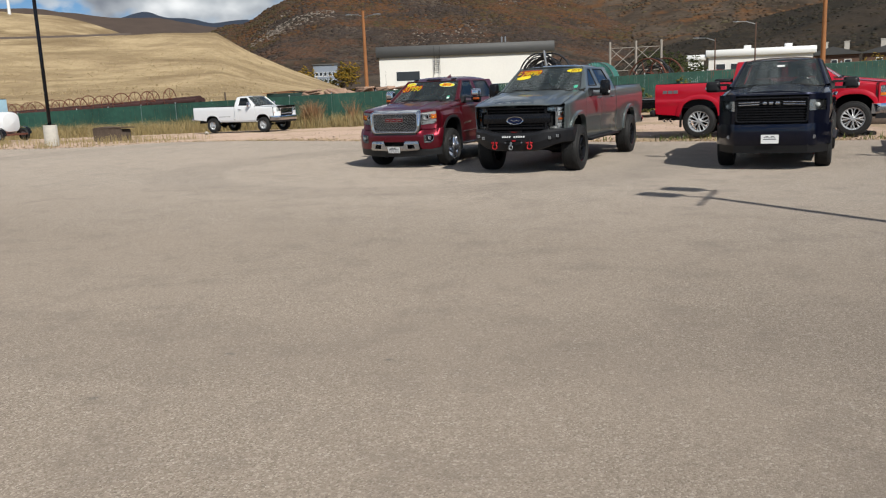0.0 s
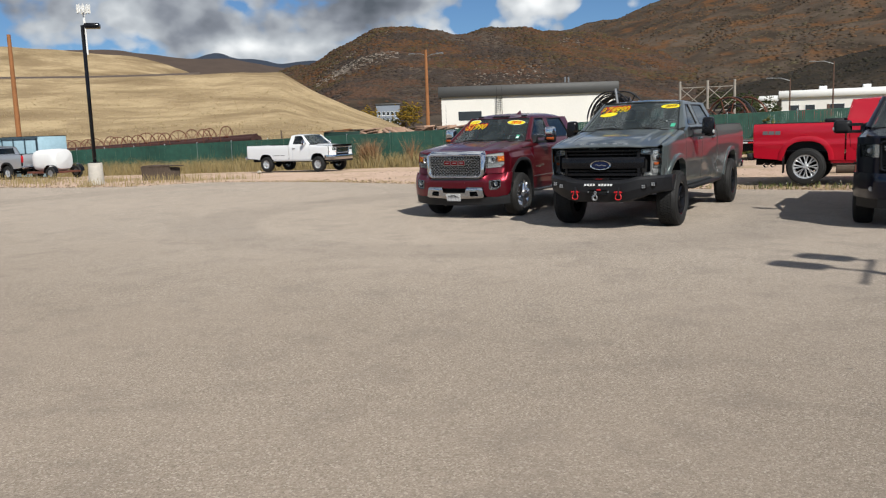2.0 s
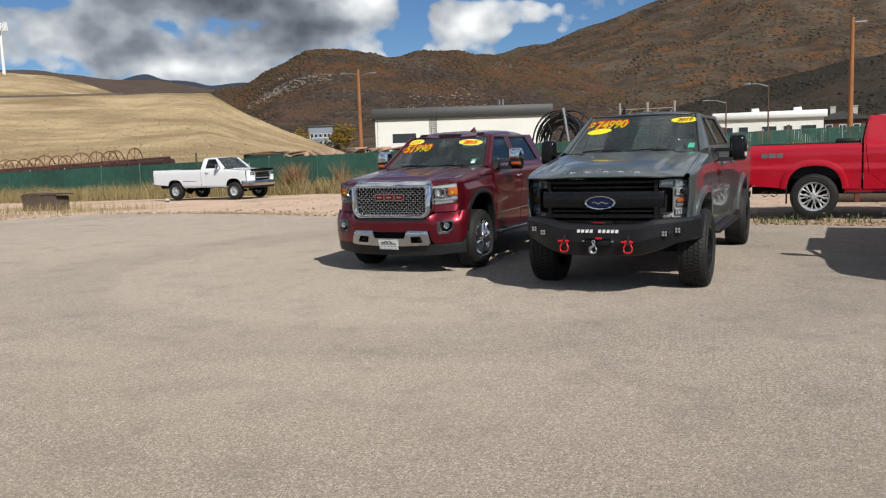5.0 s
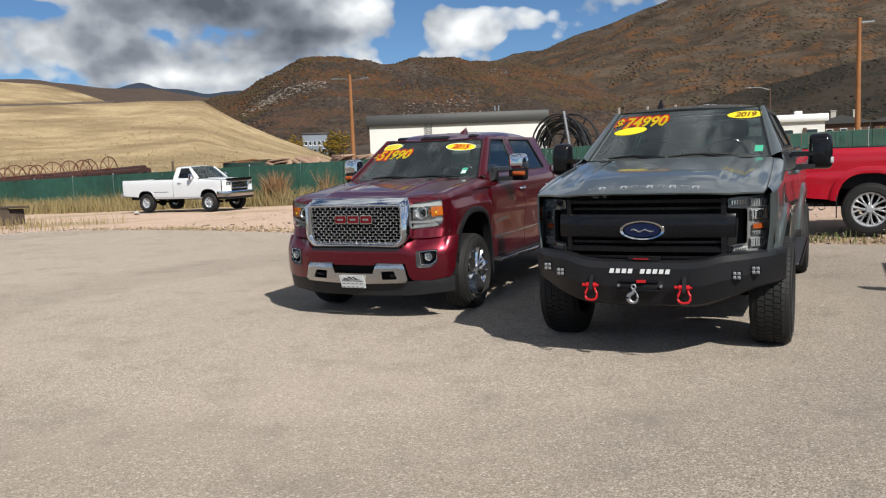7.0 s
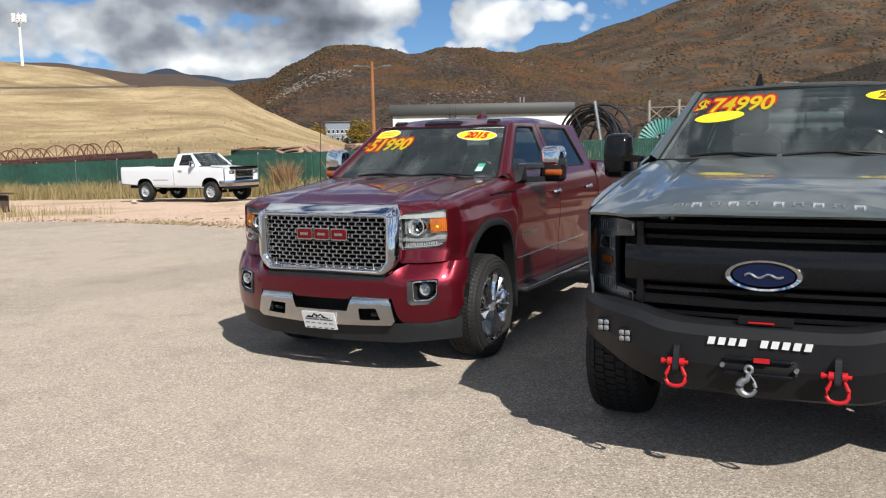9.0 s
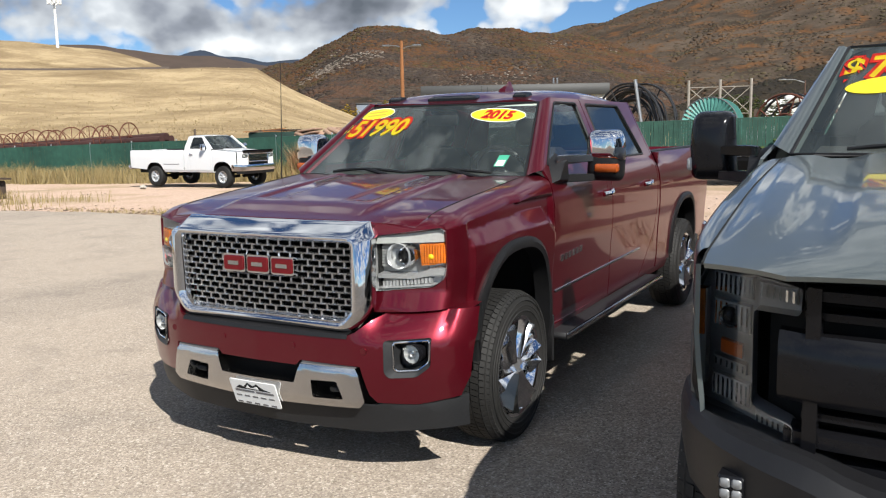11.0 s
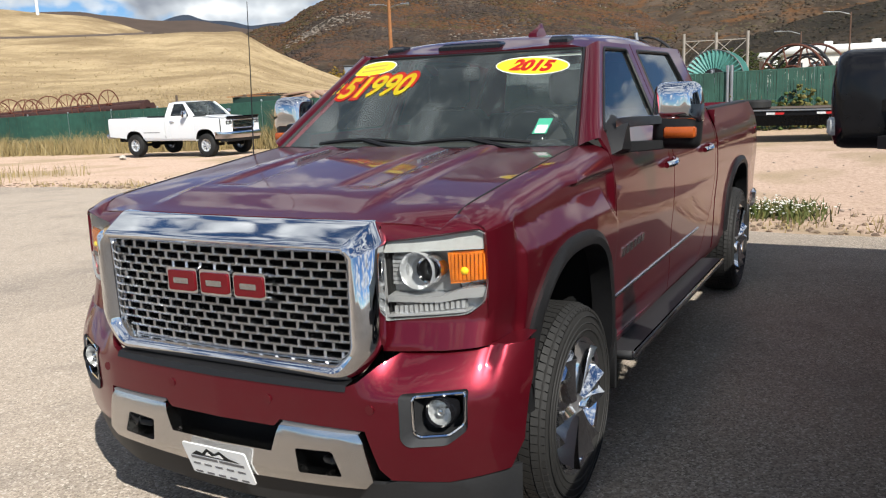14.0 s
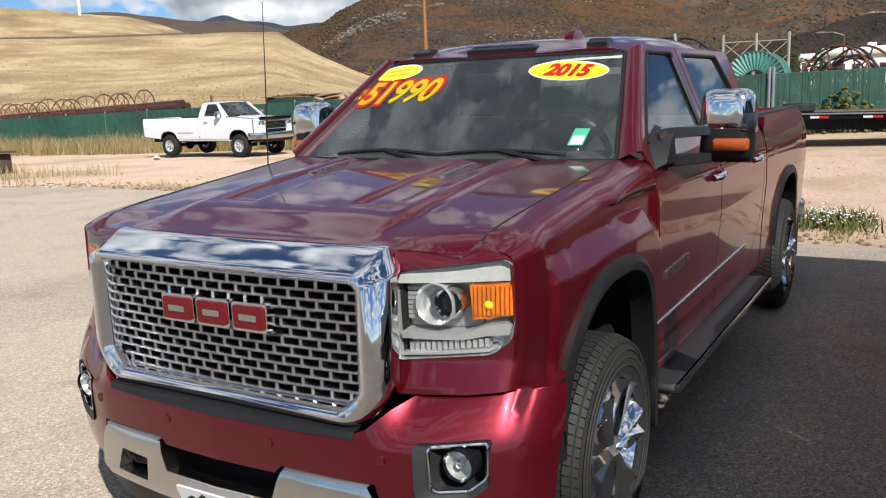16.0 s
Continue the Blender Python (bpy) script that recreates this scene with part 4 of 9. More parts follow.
def gm_front(T):
    bow = lambda x: 0.022 + 0.10 * x * x
    # grille surround: chrome ring with a sloping top
    o = fillet([(-0.565, 1.275), (0.565, 1.275), (0.624, 1.205), (0.624, 0.87), (0.535, 0.752), (-0.535, 0.752), (-0.624, 0.87), (-0.624, 1.205)], [0.006, 0.006, 0.010, 0.05, 0.06, 0.06, 0.05, 0.010], 5)
    i = fillet([(-0.520, 1.180), (0.520, 1.180), (0.530, 1.165), (0.522, 0.862), (0.472, 0.812), (-0.472, 0.812), (-0.522, 0.862), (-0.530, 1.165)], [0.006, 0.006, 0.010, 0.02, 0.02, 0.02, 0.02, 0.010], 5)
    rings = []
    for t, d, dt in ((0.0, 0.07, 0.20), (0.0, 0.04, 0.150), (0.02, 0.030, 0.140), (0.07, 0.018, 0.126), (0.25, -0.004, 0.090), (0.45, -0.012, 0.050), (0.62, -0.014, 0.016), (0.70, -0.010, 0.002), (0.78, -0.006, -0.004), (0.92, 0.006, 0.0), (1.0, 0.02, 0.016), (1.0, 0.075, 0.075)):
        ring = []
        for a, b in zip(o, i):
            x, z = lerp(a[0], b[0], t), lerp(a[1], b[1], t)
            if a[1] > 1.24:
                z += (gm_hood(min(abs(a[0]), 0.53), 0.18) + 0.002 - 1.275) * (1 - t) ** 2
            ring.append((x, bow(x) * lerp(1, 0.55, ease(1.18, 1.26, a[1]) * (1 - t)) + lerp(d, dt, ease(1.18, 1.26, a[1])), z))
        rings.append(ring)
    grl = part("grille_surround", Geo().loft(rings, caps=False), CHROME, T, "chrome grille surround", sharp=40)
    # mesh of staggered openings
    g = Geo()
    z0, z1, rows = 0.818, 1.176, 12
    pz = (z1 - z0) / rows
    half = lambda z: 0.530 - 0.055 * ease(0.90, 0.80, z)
    for r in range(rows + 1):
        z = z0 + r * pz
        w = half(z)
        xs = [lerp(-w, w, k / 16) for k in range(17)]
        g.loft([[(x, bow(x) + 0.085, z - 0.0056), (x, bow(x) + 0.050, z - 0.0050), (x, bow(x) + 0.043, z), (x, bow(x) + 0.050, z + 0.0050), (x, bow(x) + 0.085, z + 0.0056)] for x in xs], closed=True)
    px = 0.0675
    for r in range(rows):
        za, zb = z0 + r * pz + 0.004, z0 + (r + 1) * pz - 0.004
        for k in range(-9, 10):
            x = (k + (0.5 if r % 2 else 0)) * px
            if abs(x) < half((za + zb) / 2) - 0.01:
                g.loft([[(x - 0.0075, bow(x) + 0.085, z), (x - 0.0065, bow(x) + 0.052, z), (x, bow(x) + 0.046, z), (x + 0.0065, bow(x) + 0.052, z), (x + 0.0075, bow(x) + 0.085, z)] for z in (za, zb)])
    part("grille_mesh", g, MESH_CHROME, grl, "satin chrome mesh of staggered openings", sharp=30)
    # near-black sheet that gives the depth behind the mesh its shade
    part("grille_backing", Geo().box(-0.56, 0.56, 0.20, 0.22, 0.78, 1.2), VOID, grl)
    for xa, xb in ((-0.222, -0.082), (-0.070, 0.070), (0.082, 0.222)):
        pl = fillet([(xa, 1.010), (xb, 1.010), (xb, 1.100), (xa, 1.100)], 0.014, 3)
        c = ((xa + xb) / 2, 1.055)
        scale = lambda k, h: [(c[0] + (a - c[0]) * k, c[1] + (b - c[1]) * h) for a, b in pl]
        eb = part("emblem", Geo().prism(pl, "y", 0.035, 0.07), CHROME, grl, "red and chrome emblem block")
        part("emblem_inlay", Geo().prism(scale(0.88, 0.80), "y", 0.029, 0.05), EMBLEM_RED, eb)
        part("emblem_bar", Geo().prism(scale(0.50, 0.22), "y", 0.026, 0.05), SATIN, eb)
    # head lamps
    plan = spline([0.50, 0.57, 0.70, 0.80, 0.88, 0.915, 0.94], [0.150, 0.165, 0.195, 0.226, 0.260, 0.284, 0.33])
    for s in (1, -1):
        m = (lambda p: p) if s > 0 else flipx
        fn = lambda x, z: plan(abs(x)) + 0.06 * max(0, z - 1.12)
        L = fillet([(0.590, 0.942), (0.862, 0.968), (0.904, 1.0), (0.922, 1.09), (0.920, 1.215), (0.897, 1.240), (0.60, 1.204), (0.584, 1.18)], 0.022, 4)
        hl = panel("head_lamp", m(L), lambda x, z: fn(x, z) + 0.075, "y", LAMP_SILVER, T, out=-1, thick=0, step=0.05, label="clear head lamp with projector and amber corner")
        ln = panel("lamp_lens", m(L), fn, "y", LENS, hl, out=-1, thick=0, step=0.05)
        ln.visible_shadow = False
        part("lamp_rim", Geo().loft([[(s * x, fn(x, z) + d, z) for d in (-0.003, 0.006, 0.08)] for x, z in L + L[:1]], closed=False), LAMP_SILVER, hl, "bright rim")
        F = lambda x: fn(x, 1.05)
        at = lambda pts, d: [(s * x, fn(x, z) + d, z) for x, z in pts]
        # frosted band along the top, dark chamber, reflector bowl, projector, amber corner, bright shelf, strip of light
        top = [(0.594, 1.166), (0.75, 1.172), (0.914, 1.176), (0.914, 1.214), (0.893, 1.234), (0.605, 1.199)]
        part("frosted_band", Geo().loft([at(top, 0.05), at(top, 0.012)]), LENS_SOLID, hl, "frosted upper band")
        dk = [(0.622, 1.032), (0.815, 1.036), (0.808, 1.176), (0.622, 1.162)]
        part("dark_chamber", Geo().loft([at(dk, 0.07), at(dk, 0.062)]), CHAMBER, hl)
        bowl = [(0.062, 0.020), (0.052, 0.035), (0.028, 0.050), (0.004, 0.057), (0.0, 0.061), (0.006, 0.063), (0.06, 0.063)]
        part("reflector_bowl", Geo().lathe(bowl, 28, "y", (s * 0.700, F(0.700) + 0.012, 1.108)), LAMP_SILVER, hl)
        part("projector", Geo().lathe([(0.05, 0.047), (0.0, 0.047), (-0.010, 0.043), (-0.004, 0.037), (0.02, 0.035)], 28, "y", (s * 0.742, F(0.742) + 0.016, 1.112)), CHROME, hl)
        part("projector_lens", Geo().ball((s * 0.742, F(0.742) + 0.034, 1.112), 0.036, 0.026, 0.036, 18, 10), GLOSS, hl)
        rb = Geo()
        for k in range(7):
            rb.loft([at([(0.606, 1.056 + 0.014 * k), (0.655, 1.056 + 0.014 * k), (0.655, 1.067 + 0.014 * k), (0.606, 1.067 + 0.014 * k)], d) for d in (0.06, 0.046)])
        part("reflector", rb, LAMP_SILVER, hl)
        am = [(0.806, 1.066), (0.86, 1.070), (0.912, 1.080), (0.914, 1.172), (0.86, 1.170), (0.798, 1.166), (0.802, 1.12)]
        tl = part("turn_lamp", Geo().loft([at(am, 0.06), at(am, 0.016)]), AMBER, hl, "amber turn lamp")
        rb = Geo()
        for k in range(9):
            x = 0.815 + k * 0.0115
            rb.loft([at([(x - 0.0035, 1.078), (x + 0.0035, 1.078), (x + 0.0035, 1.162), (x - 0.0035, 1.162)], d) for d in (0.02, 0.010)])
        part("lens_rib", rb, AMBER, tl)
        # yellow ball added as the sunlit hot spot on the amber lens
        part("bulb", Geo().ball((s * 0.848, fn(0.848, 1.108) + 0.014, 1.108), 0.015, 0.010, 0.013, 14, 8), YELLOW, tl, "pale yellow bulb")
        sh = [(x, 1.000 + 0.016 * ease(0.76, 0.86, x), 1.028 + 0.030 * ease(0.76, 0.86, x)) for x in (0.600, 0.66, 0.72, 0.77, 0.80, 0.84, 0.875, 0.908)]
        part("bezel_bar", Geo().loft([[(s * x, fn(x, a) + 0.07, a), (s * x, fn(x, a) + 0.016, a + 0.003), (s * x, fn(x, b) + 0.014, b - 0.006), (s * x, fn(x, b) + 0.07, b)] for x, a, b in sh]), LAMP_SILVER, hl)
        st = Geo()
        for k in range(14):
            x = 0.622 + k * 0.0165
            z = 0.963 + k * 0.0016
            st.loft([at([(x - 0.005, z), (x + 0.005, z), (x + 0.005, z + 0.024), (x - 0.005, z + 0.024)], d) for d in (0.05, 0.026)])
        part("light_strip", st, LAMP_SILVER, hl, "row of small pale cells")
        part("lamp_tray", Geo().loft([[(s * x, fn(x, z + o) + d, z + o) for d, z in ((0.07, 0.952), (0.010, 0.953), (0.010, 0.961), (0.07, 0.963))] for x, o in ((0.600, 0.0), (0.68, 0.006), (0.76, 0.012), (0.85, 0.02))]), LAMP_SILVER, hl)
        # strip of bodywork under the lamp and the gap beside the grille
        panel("lamp_panel", m([(0.55, 0.845), (0.80, 0.855), (0.926, 0.866), (0.928, 1.06), (0.905, 1.0), (0.862, 0.966), (0.55, 0.938)]), lambda x, z: plan(abs(x)) + 0.004 - 0.03 * min(1, max(0, (0.94 - z) / 0.085)) * ease(0.5, 0.62, abs(x)), "y", PAINT_MAROON, T, out=-1, step=0.03)
        # near-black filler instead of the shade in the gap
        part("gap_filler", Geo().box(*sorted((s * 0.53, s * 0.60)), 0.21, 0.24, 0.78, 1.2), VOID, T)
        rows = []
        for k in range(15):
            x = lerp(0.590, 0.920, k / 14)
            zt = lerp(1.205, 1.244, (x - 0.60) / 0.297) - 0.022 * ease(0.898, 0.920, x)
            a = Vector((x, fn(x, zt) - 0.002, zt))
            if x < 0.80:
                yb = 0.168 + 0.03 * (x / 0.80) ** 2 + 0.05 * ease(0.7, 1.0, x / 0.80) + 0.010
                b = Vector((x, max(yb, a.y + 0.012), gm_hood(x, max(yb, a.y + 0.012)) - 0.003))
            else:
                b = Vector((x, 0.315, lerp(1.282, 1.236, ((x - 0.80) / 0.12) ** 1.6)))
            c = Vector((x, lerp(a.y, b.y, 0.25), lerp(a.z, b.z, 0.75) + 0.004))
            rows.append([(s * p.x, p.y, p.z) for p in [a + Vector((0, 0.03, -0.012)), a] + [(1 - t) ** 2 * a + 2 * t * (1 - t) * c + t * t * b for t in (0.2, 0.4, 0.6, 0.8, 1)]])
        part("fender_tip", Geo().loft(rows, closed=False), PAINT_MAROON, T, sharp=60)
    # bumper
    bp = spline([0, 0.3, 0.55, 0.70, 0.82, 0.90, 0.97, 1.0, 1.03, 1.045], [-0.005, 0.008, 0.034, 0.080, 0.134, 0.178, 0.232, 0.268, 0.325, 0.38])
    shelf = lambda x: 0.02 + ease(0.52, 0.68, x) * max(0.045, plan(min(x, 0.92)) - 0.020 - bp(x))
    B = lambda x, z: bp(abs(x)) + shelf(abs(x)) * min(1.15, max(0, (z - 0.705) / 0.15)) ** 1.35 + 0.35 * max(0, 0.60 - z) ** 1.5
    hf = [(0.0, 0.742), (0.50, 0.742), (0.555, 0.765), (0.61, 0.815), (0.66, 0.846), (0.80, 0.856), (0.90, 0.860), (1.030, 0.866), (1.036, 0.75), (1.022, 0.55), (0.99, 0.46), (0.82, 0.425), (0.645, 0.43), (0.612, 0.47), (0.580, 0.606), (0.262, 0.612), (0.235, 0.585), (0.0, 0.585)]
    fog = fillet([(0.692, 0.580), (0.712, 0.556), (0.828, 0.562), (0.886, 0.610), (0.888, 0.745), (0.690, 0.732)], 0.015)
    bmp = panel("front_bumper", hf + flipx(hf)[::-1][:-1], B, "y", PAINT_MAROON, T, holes=[fog, flipx(fog)[::-1]], out=-1, step=0.03, thick=0.03)
    for s in (1, -1):
        part("bumper_shelf", Geo().loft([[(s * x, B(x, 0.855) + 0.012, 0.850), (s * x, B(x, 0.860) + 0.020, 0.862), (s * x, lerp(0.40, 0.468, ease(0.84, 0.95, x)), 0.872)] for x in (0.80, 0.84, 0.88, 0.92, 0.945, 0.97, 0.99, 1.008)], closed=False), PAINT_MAROON, bmp)
    part("bumper_pad", Geo().loft([[(x, B(x, 0.74) - 0.006, 0.735), (x, B(x, 0.74) + 0.004, 0.754), (x, bow(x) + 0.06, 0.765), (x, bow(x) + 0.12, 0.76)] for x in [lerp(-0.52, 0.52, k / 12) for k in range(13)]], closed=False), BLACK, bmp, "ribbed black top pad")
    ch = [(0.0, 0.500), (0.228, 0.500), (0.262, 0.594), (0.556, 0.598), (0.576, 0.572), (0.606, 0.44), (0.576, 0.408), (0.0, 0.385)]
    tow = fillet([(0.335, 0.440), (0.50, 0.446), (0.465, 0.530), (0.325, 0.524)], 0.01)
    part_ch = panel("bumper_guard", ch + flipx(ch)[::-1][:-1], lambda x, z: B(x, 0.5) - 0.026 + 0.9 * max(0, 0.44 - z) ** 1.3 + 0.8 * max(0, z - 0.56) ** 1.3, "y", GUARD, bmp, holes=[tow, flipx(tow)[::-1]], out=-1, step=0.05, thick=0.05, label="chrome lower bumper guard")
    # near-black box in place of the shade inside the bumper's openings
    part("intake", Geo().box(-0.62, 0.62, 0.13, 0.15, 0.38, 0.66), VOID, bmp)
    for e in (1, -1):
        hk = part("tow_hook", Geo().tube([(e * 0.41, 0.12, 0.47), (e * 0.41, 0.055, 0.475), (e * 0.44, 0.045, 0.48), (e * 0.465, 0.06, 0.48), (e * 0.465, 0.12, 0.475)], 0.014, 8), BLACK, bmp, "black tow hook")
    for e in (1, -1):
        rib = Geo()
        for k in range(4):
            rib.loft([[(e * x, B(x, 0.5) - 0.02 + 0.012 * k, 0.597 + 0.007 * k), (e * x, B(x, 0.5) + 0.03, 0.597 + 0.007 * k), (e * x, B(x, 0.5) + 0.03, 0.602 + 0.007 * k), (e * x, B(x, 0.5) - 0.018 + 0.012 * k, 0.602 + 0.007 * k)] for x in (0.27, 0.38, 0.48, 0.56)])
        part("rib_strip", rib, GREYTRIM, bmp)
    for s in (1, -1):
        fx, fz = 0.789, 0.652
        inner = lambda x, z, k: (fx + 0.012 + (x - fx) * k, fz + 0.008 + (z - fz) * k)
        fl = part("fog_bezel", Geo().loft([[(s * p[0], B(p[0], p[1]) + d, p[1]) for p in [inner(x, z, k) if k < 0.95 else (x, z) for x, z in fog]] for k, d in ((1.0, -0.004), (0.96, -0.006), (0.76, 0.014), (0.70, 0.07))], caps=False), DARKTRIM, bmp, "dark grey fog lamp bezel")
        part("bezel_ring", Geo().tube([(s * p[0], B(*p) + 0.010, p[1]) for p in [inner(x, z, 0.76) for x, z in fog]], 0.0055, 6, True), CHROME, fl)
        part("bezel_back", Geo().loft([[(s * x, B(x, z) + 0.075, z) for z in (0.54, 0.76)] for x in (0.67, 0.78, 0.90)], closed=False), BLACK, fl)
        lx, lz = 0.803, 0.668
        ly = B(lx, lz) + 0.012
        fg = part("fog_lamp", Geo().lathe([(0.06, 0.050), (0.0, 0.050), (-0.008, 0.046), (0.0, 0.042)], 26, "y", (s * lx, ly, lz)), GLOSS, fl)
        part("fog_reflector", Geo().lathe([(0.05, 0.004), (0.045, 0.02), (0.03, 0.034), (0.004, 0.044)], 26, "y", (s * lx, ly, lz)), LAMP_SILVER, fg)
        part("fog_bulb_cap", Geo().ball((s * lx, ly + 0.012, lz), 0.014, 0.012, 0.014, 12, 8), CHROME, fg)
        flz = part("fog_lens", Geo().lathe([(-0.004, 0.0005), (-0.002, 0.026), (0.004, 0.044)], 26, "y", (s * lx, ly, lz)), LENS, fg)
        flz.visible_shadow = False
    for x in (-0.60, -0.22, 0.22, 0.60):
        part("parking_sensor", Geo().cyl((x, B(x, 0.68) - 0.004, 0.68), (x, B(x, 0.68) + 0.03, 0.68), 0.016, n=14), PAINT_MAROON, bmp)
    va = [(0.0, 0.40), (0.62, 0.41), (0.68, 0.432), (0.80, 0.425), (1.010, 0.462), (1.0, 0.30), (0.60, 0.265), (0.0, 0.255)]
    panel("valance", va + flipx(va)[::-1][:-1], lambda x, z: bp(abs(x)) + 0.03 + 0.35 * max(0, 0.42 - z), "y", DARKTRIM, bmp, out=-1, step=0.08, label="dark grey lower valance")
    # dealer plate: pale plate with a dark ridge and bars of lettering
    tilt = Matrix.Translation((-0.012, -0.012, 0.415)) @ Matrix.Rotation(radians(20), 4, "X")
    pl = part("front_plate", Geo().prism(fillet([(-0.145, -0.072), (0.145, -0.072), (0.145, 0.072), (-0.145, 0.072)], 0.010), "y", -0.006, 0.0).moved(tilt), WHITE, T, "white plate with dark mountain outline")
    ridge = [(-0.115, 0.022), (-0.085, 0.042), (-0.062, 0.034), (-0.030, 0.062), (0.0, 0.044), (0.026, 0.060), (0.060, 0.034), (0.105, 0.022)]
    snow = [(-0.048, 0.030), (-0.032, 0.047), (-0.018, 0.030), (0.004, 0.036), (0.024, 0.047), (0.036, 0.028)]
    part("plate_print", Geo().prism(ridge, "y", -0.0075, -0.005).moved(tilt), VOID, pl, "dark printed mountain ridge")
    part("plate_snow", Geo().prism(snow, "y", -0.0085, -0.006).moved(tilt), WHITE, pl)
    for x0, x1, z0, z1 in [(-0.122, 0.0, 0.004, 0.015), (0.010, 0.122, 0.004, 0.015)] + [(-0.125 + 0.052 * k, -0.092 + 0.052 * k, -0.026, -0.018) for k in range(5)] + [(-0.130 + 0.054 * k, -0.098 + 0.054 * k, -0.066, -0.058) for k in range(5)]:
        part("print_bar", Geo().box(x0, x1, -0.0075, -0.005, z0, z1).moved(tilt), GREYTRIM, pl)


gm_front(gmc)


GM_PRICE_AT, GM_PRICE_SIZE = (-0.452, 1.704, radians(-1.5)), 0.146
GM_OVAL, GM_OVAL2, GM_TAG = (0.416, 1.778, 0.190, 0.040, radians(-3.5)), (-0.545, 1.806, 0.135, 0.036, radians(4)), (0.622, 1.498)


def price(figures, at, size, wide, sign_at, sign_size, turn, W, T):
    """Yellow figures with a broad red edge, a small dollar sign before them."""
    for text, place, big in ((figures, at, size), ("$", sign_at, sign_size)):
        m = turn(*place) @ Matrix.Diagonal((wide, 1, 1, 1))
        back = words(text, big, m, VINYL_RED, T, "price_edge", "red edge of the price figures", 0.115 * size, 0.22, 0.0004, on_shield(W, 0.006))
        words(text, big, m, YELLOW, back, "price_figure", "yellow price figures", 0.026 * size, 0.22, 0.0004, on_shield(W, 0.009))


def gm_extras(T):
    W = gm_shield
    # stickers on the windscreen
    def vinyl(name, poly, mat, off, label=""):
        return panel(name, poly, lambda x, z: W(x, z) - off, "y", mat, T, out=-1, thick=0, step=0.05, label=label)
    turn = lambda cx, cz, tilt: Matrix.Translation((cx, 0, cz)) @ Matrix.Rotation(tilt, 4, "Y") @ Matrix.Rotation(radians(90), 4, "X")
    price("51990", GM_PRICE_AT, GM_PRICE_SIZE, 1.24, (-0.722, 1.690, radians(-1.5)), 0.095, turn, W, T)
    for (cx, cz, rx, rz, tl), text in ((GM_OVAL, "2015"), (GM_OVAL2, "")):
        vinyl("year_sticker", oval(cx, cz, rx + 0.006, rz + 0.005, tl), WHITE, 0.005, "yellow oval sticker")
        vinyl("sticker_face", oval(cx, cz, rx, rz, tl), YELLOW, 0.007)
        if text:
            words(text, rz * 1.75, turn(cx, cz, -tl) @ Matrix.Diagonal((1.5, 1, 1, 1)), VINYL_RED, T, "year_figure", "red year figures", 0.004, 0.2, 0.0005, on_shield(W, 0.010))
        else:
            for k in (0.35, -0.25):
                vinyl("print_bar", [(cx + a * math.cos(tl) - b * math.sin(tl), cz + a * math.sin(tl) + b * math.cos(tl)) for a, b in ((-rx * 0.6, rz * (k - 0.16)), (rx * 0.6, rz * (k - 0.16)), (rx * 0.6, rz * (k + 0.16)), (-rx * 0.6, rz * (k + 0.16)))], base("faded print", (0.55, 0.42, 0.05), 0.5)[0], 0.009)
    cx, cz = GM_TAG
    vinyl("paper_tag", [(cx - 0.034, cz - 0.032), (cx + 0.03, cz - 0.032), (cx + 0.03, cz + 0.032), (cx - 0.034, cz + 0.032)], GREEN_TAG, 0.005, "green and white paper tag")
    vinyl("tag_print", [(cx - 0.026, cz - 0.028), (cx + 0.024, cz - 0.028), (cx + 0.024, cz + 0.004), (cx - 0.026, cz + 0.004)], WHITE, 0.007)
    # roof lamps, fin, mast
    for x, w in ((-0.50, 0.05), (0.48, 0.05), (-0.02, 0.185)):
        y = W(min(abs(x), 0.6), 1.855) + 0.13
        part("roof_lamp", Geo().loft([[(x + a * w, y + b, gm_roof(abs(x), y) + c) for a, b in ((-1, -0.05), (1, -0.05), (1.05, 0.05), (-1.05, 0.05))] if c < 0.01 else [(x + a * w, y + b, gm_roof(abs(x), y) + c) for a, b in ((-0.85, -0.02), (0.85, -0.02), (0.9, 0.04), (-0.9, 0.04))] for c in (-0.02, 0.002, 0.022)]), GLOSS, T, "smoked roof marker lamp")
    fy, fx = 2.46, 0.245
    zf = gm_roof(fx, fy)
    part("roof_fin", Geo().loft([[(fx - w, fy - l, zf + h), (fx + w, fy - l, zf + h), (fx + w, fy + r, zf + h), (fx - w, fy + r, zf + h)] for w, l, r, h in ((0.026, 0.10, 0.07, -0.02), (0.022, 0.08, 0.06, 0.012), (0.010, 0.0, 0.055, 0.045), (0.004, -0.03, 0.05, 0.068))]), PAINT_MAROON, T)
    part("aerial", Geo().tube([(-0.86, 1.28, 1.36), (-0.865, 1.31, 1.75), (-0.87, 1.335, 2.15)], lambda t: 0.004 - 0.002 * t, 6).cyl((-0.86, 1.28, 1.335), (-0.86, 1.28, 1.375), 0.014, 0.008, 8), BLACK, T)
    # hood badges and door badge as plain bars
    for s in (1, -1):
        g = Geo()
        for k in range(9):
            x0, y0 = s * 0.315, 0.93 + 0.03 * k
            z = gm_hood(abs(x0), y0)
            g.box(*sorted((x0 - s * 0.009, x0 + s * 0.009)), y0, y0 + 0.021, z - 0.004, z + 0.016)
        part("hood_badge", g, MESH_CHROME, T, "bright hood badge")
        g = Geo()
        for k in range(6):
            y = 1.66 + 0.066 * k
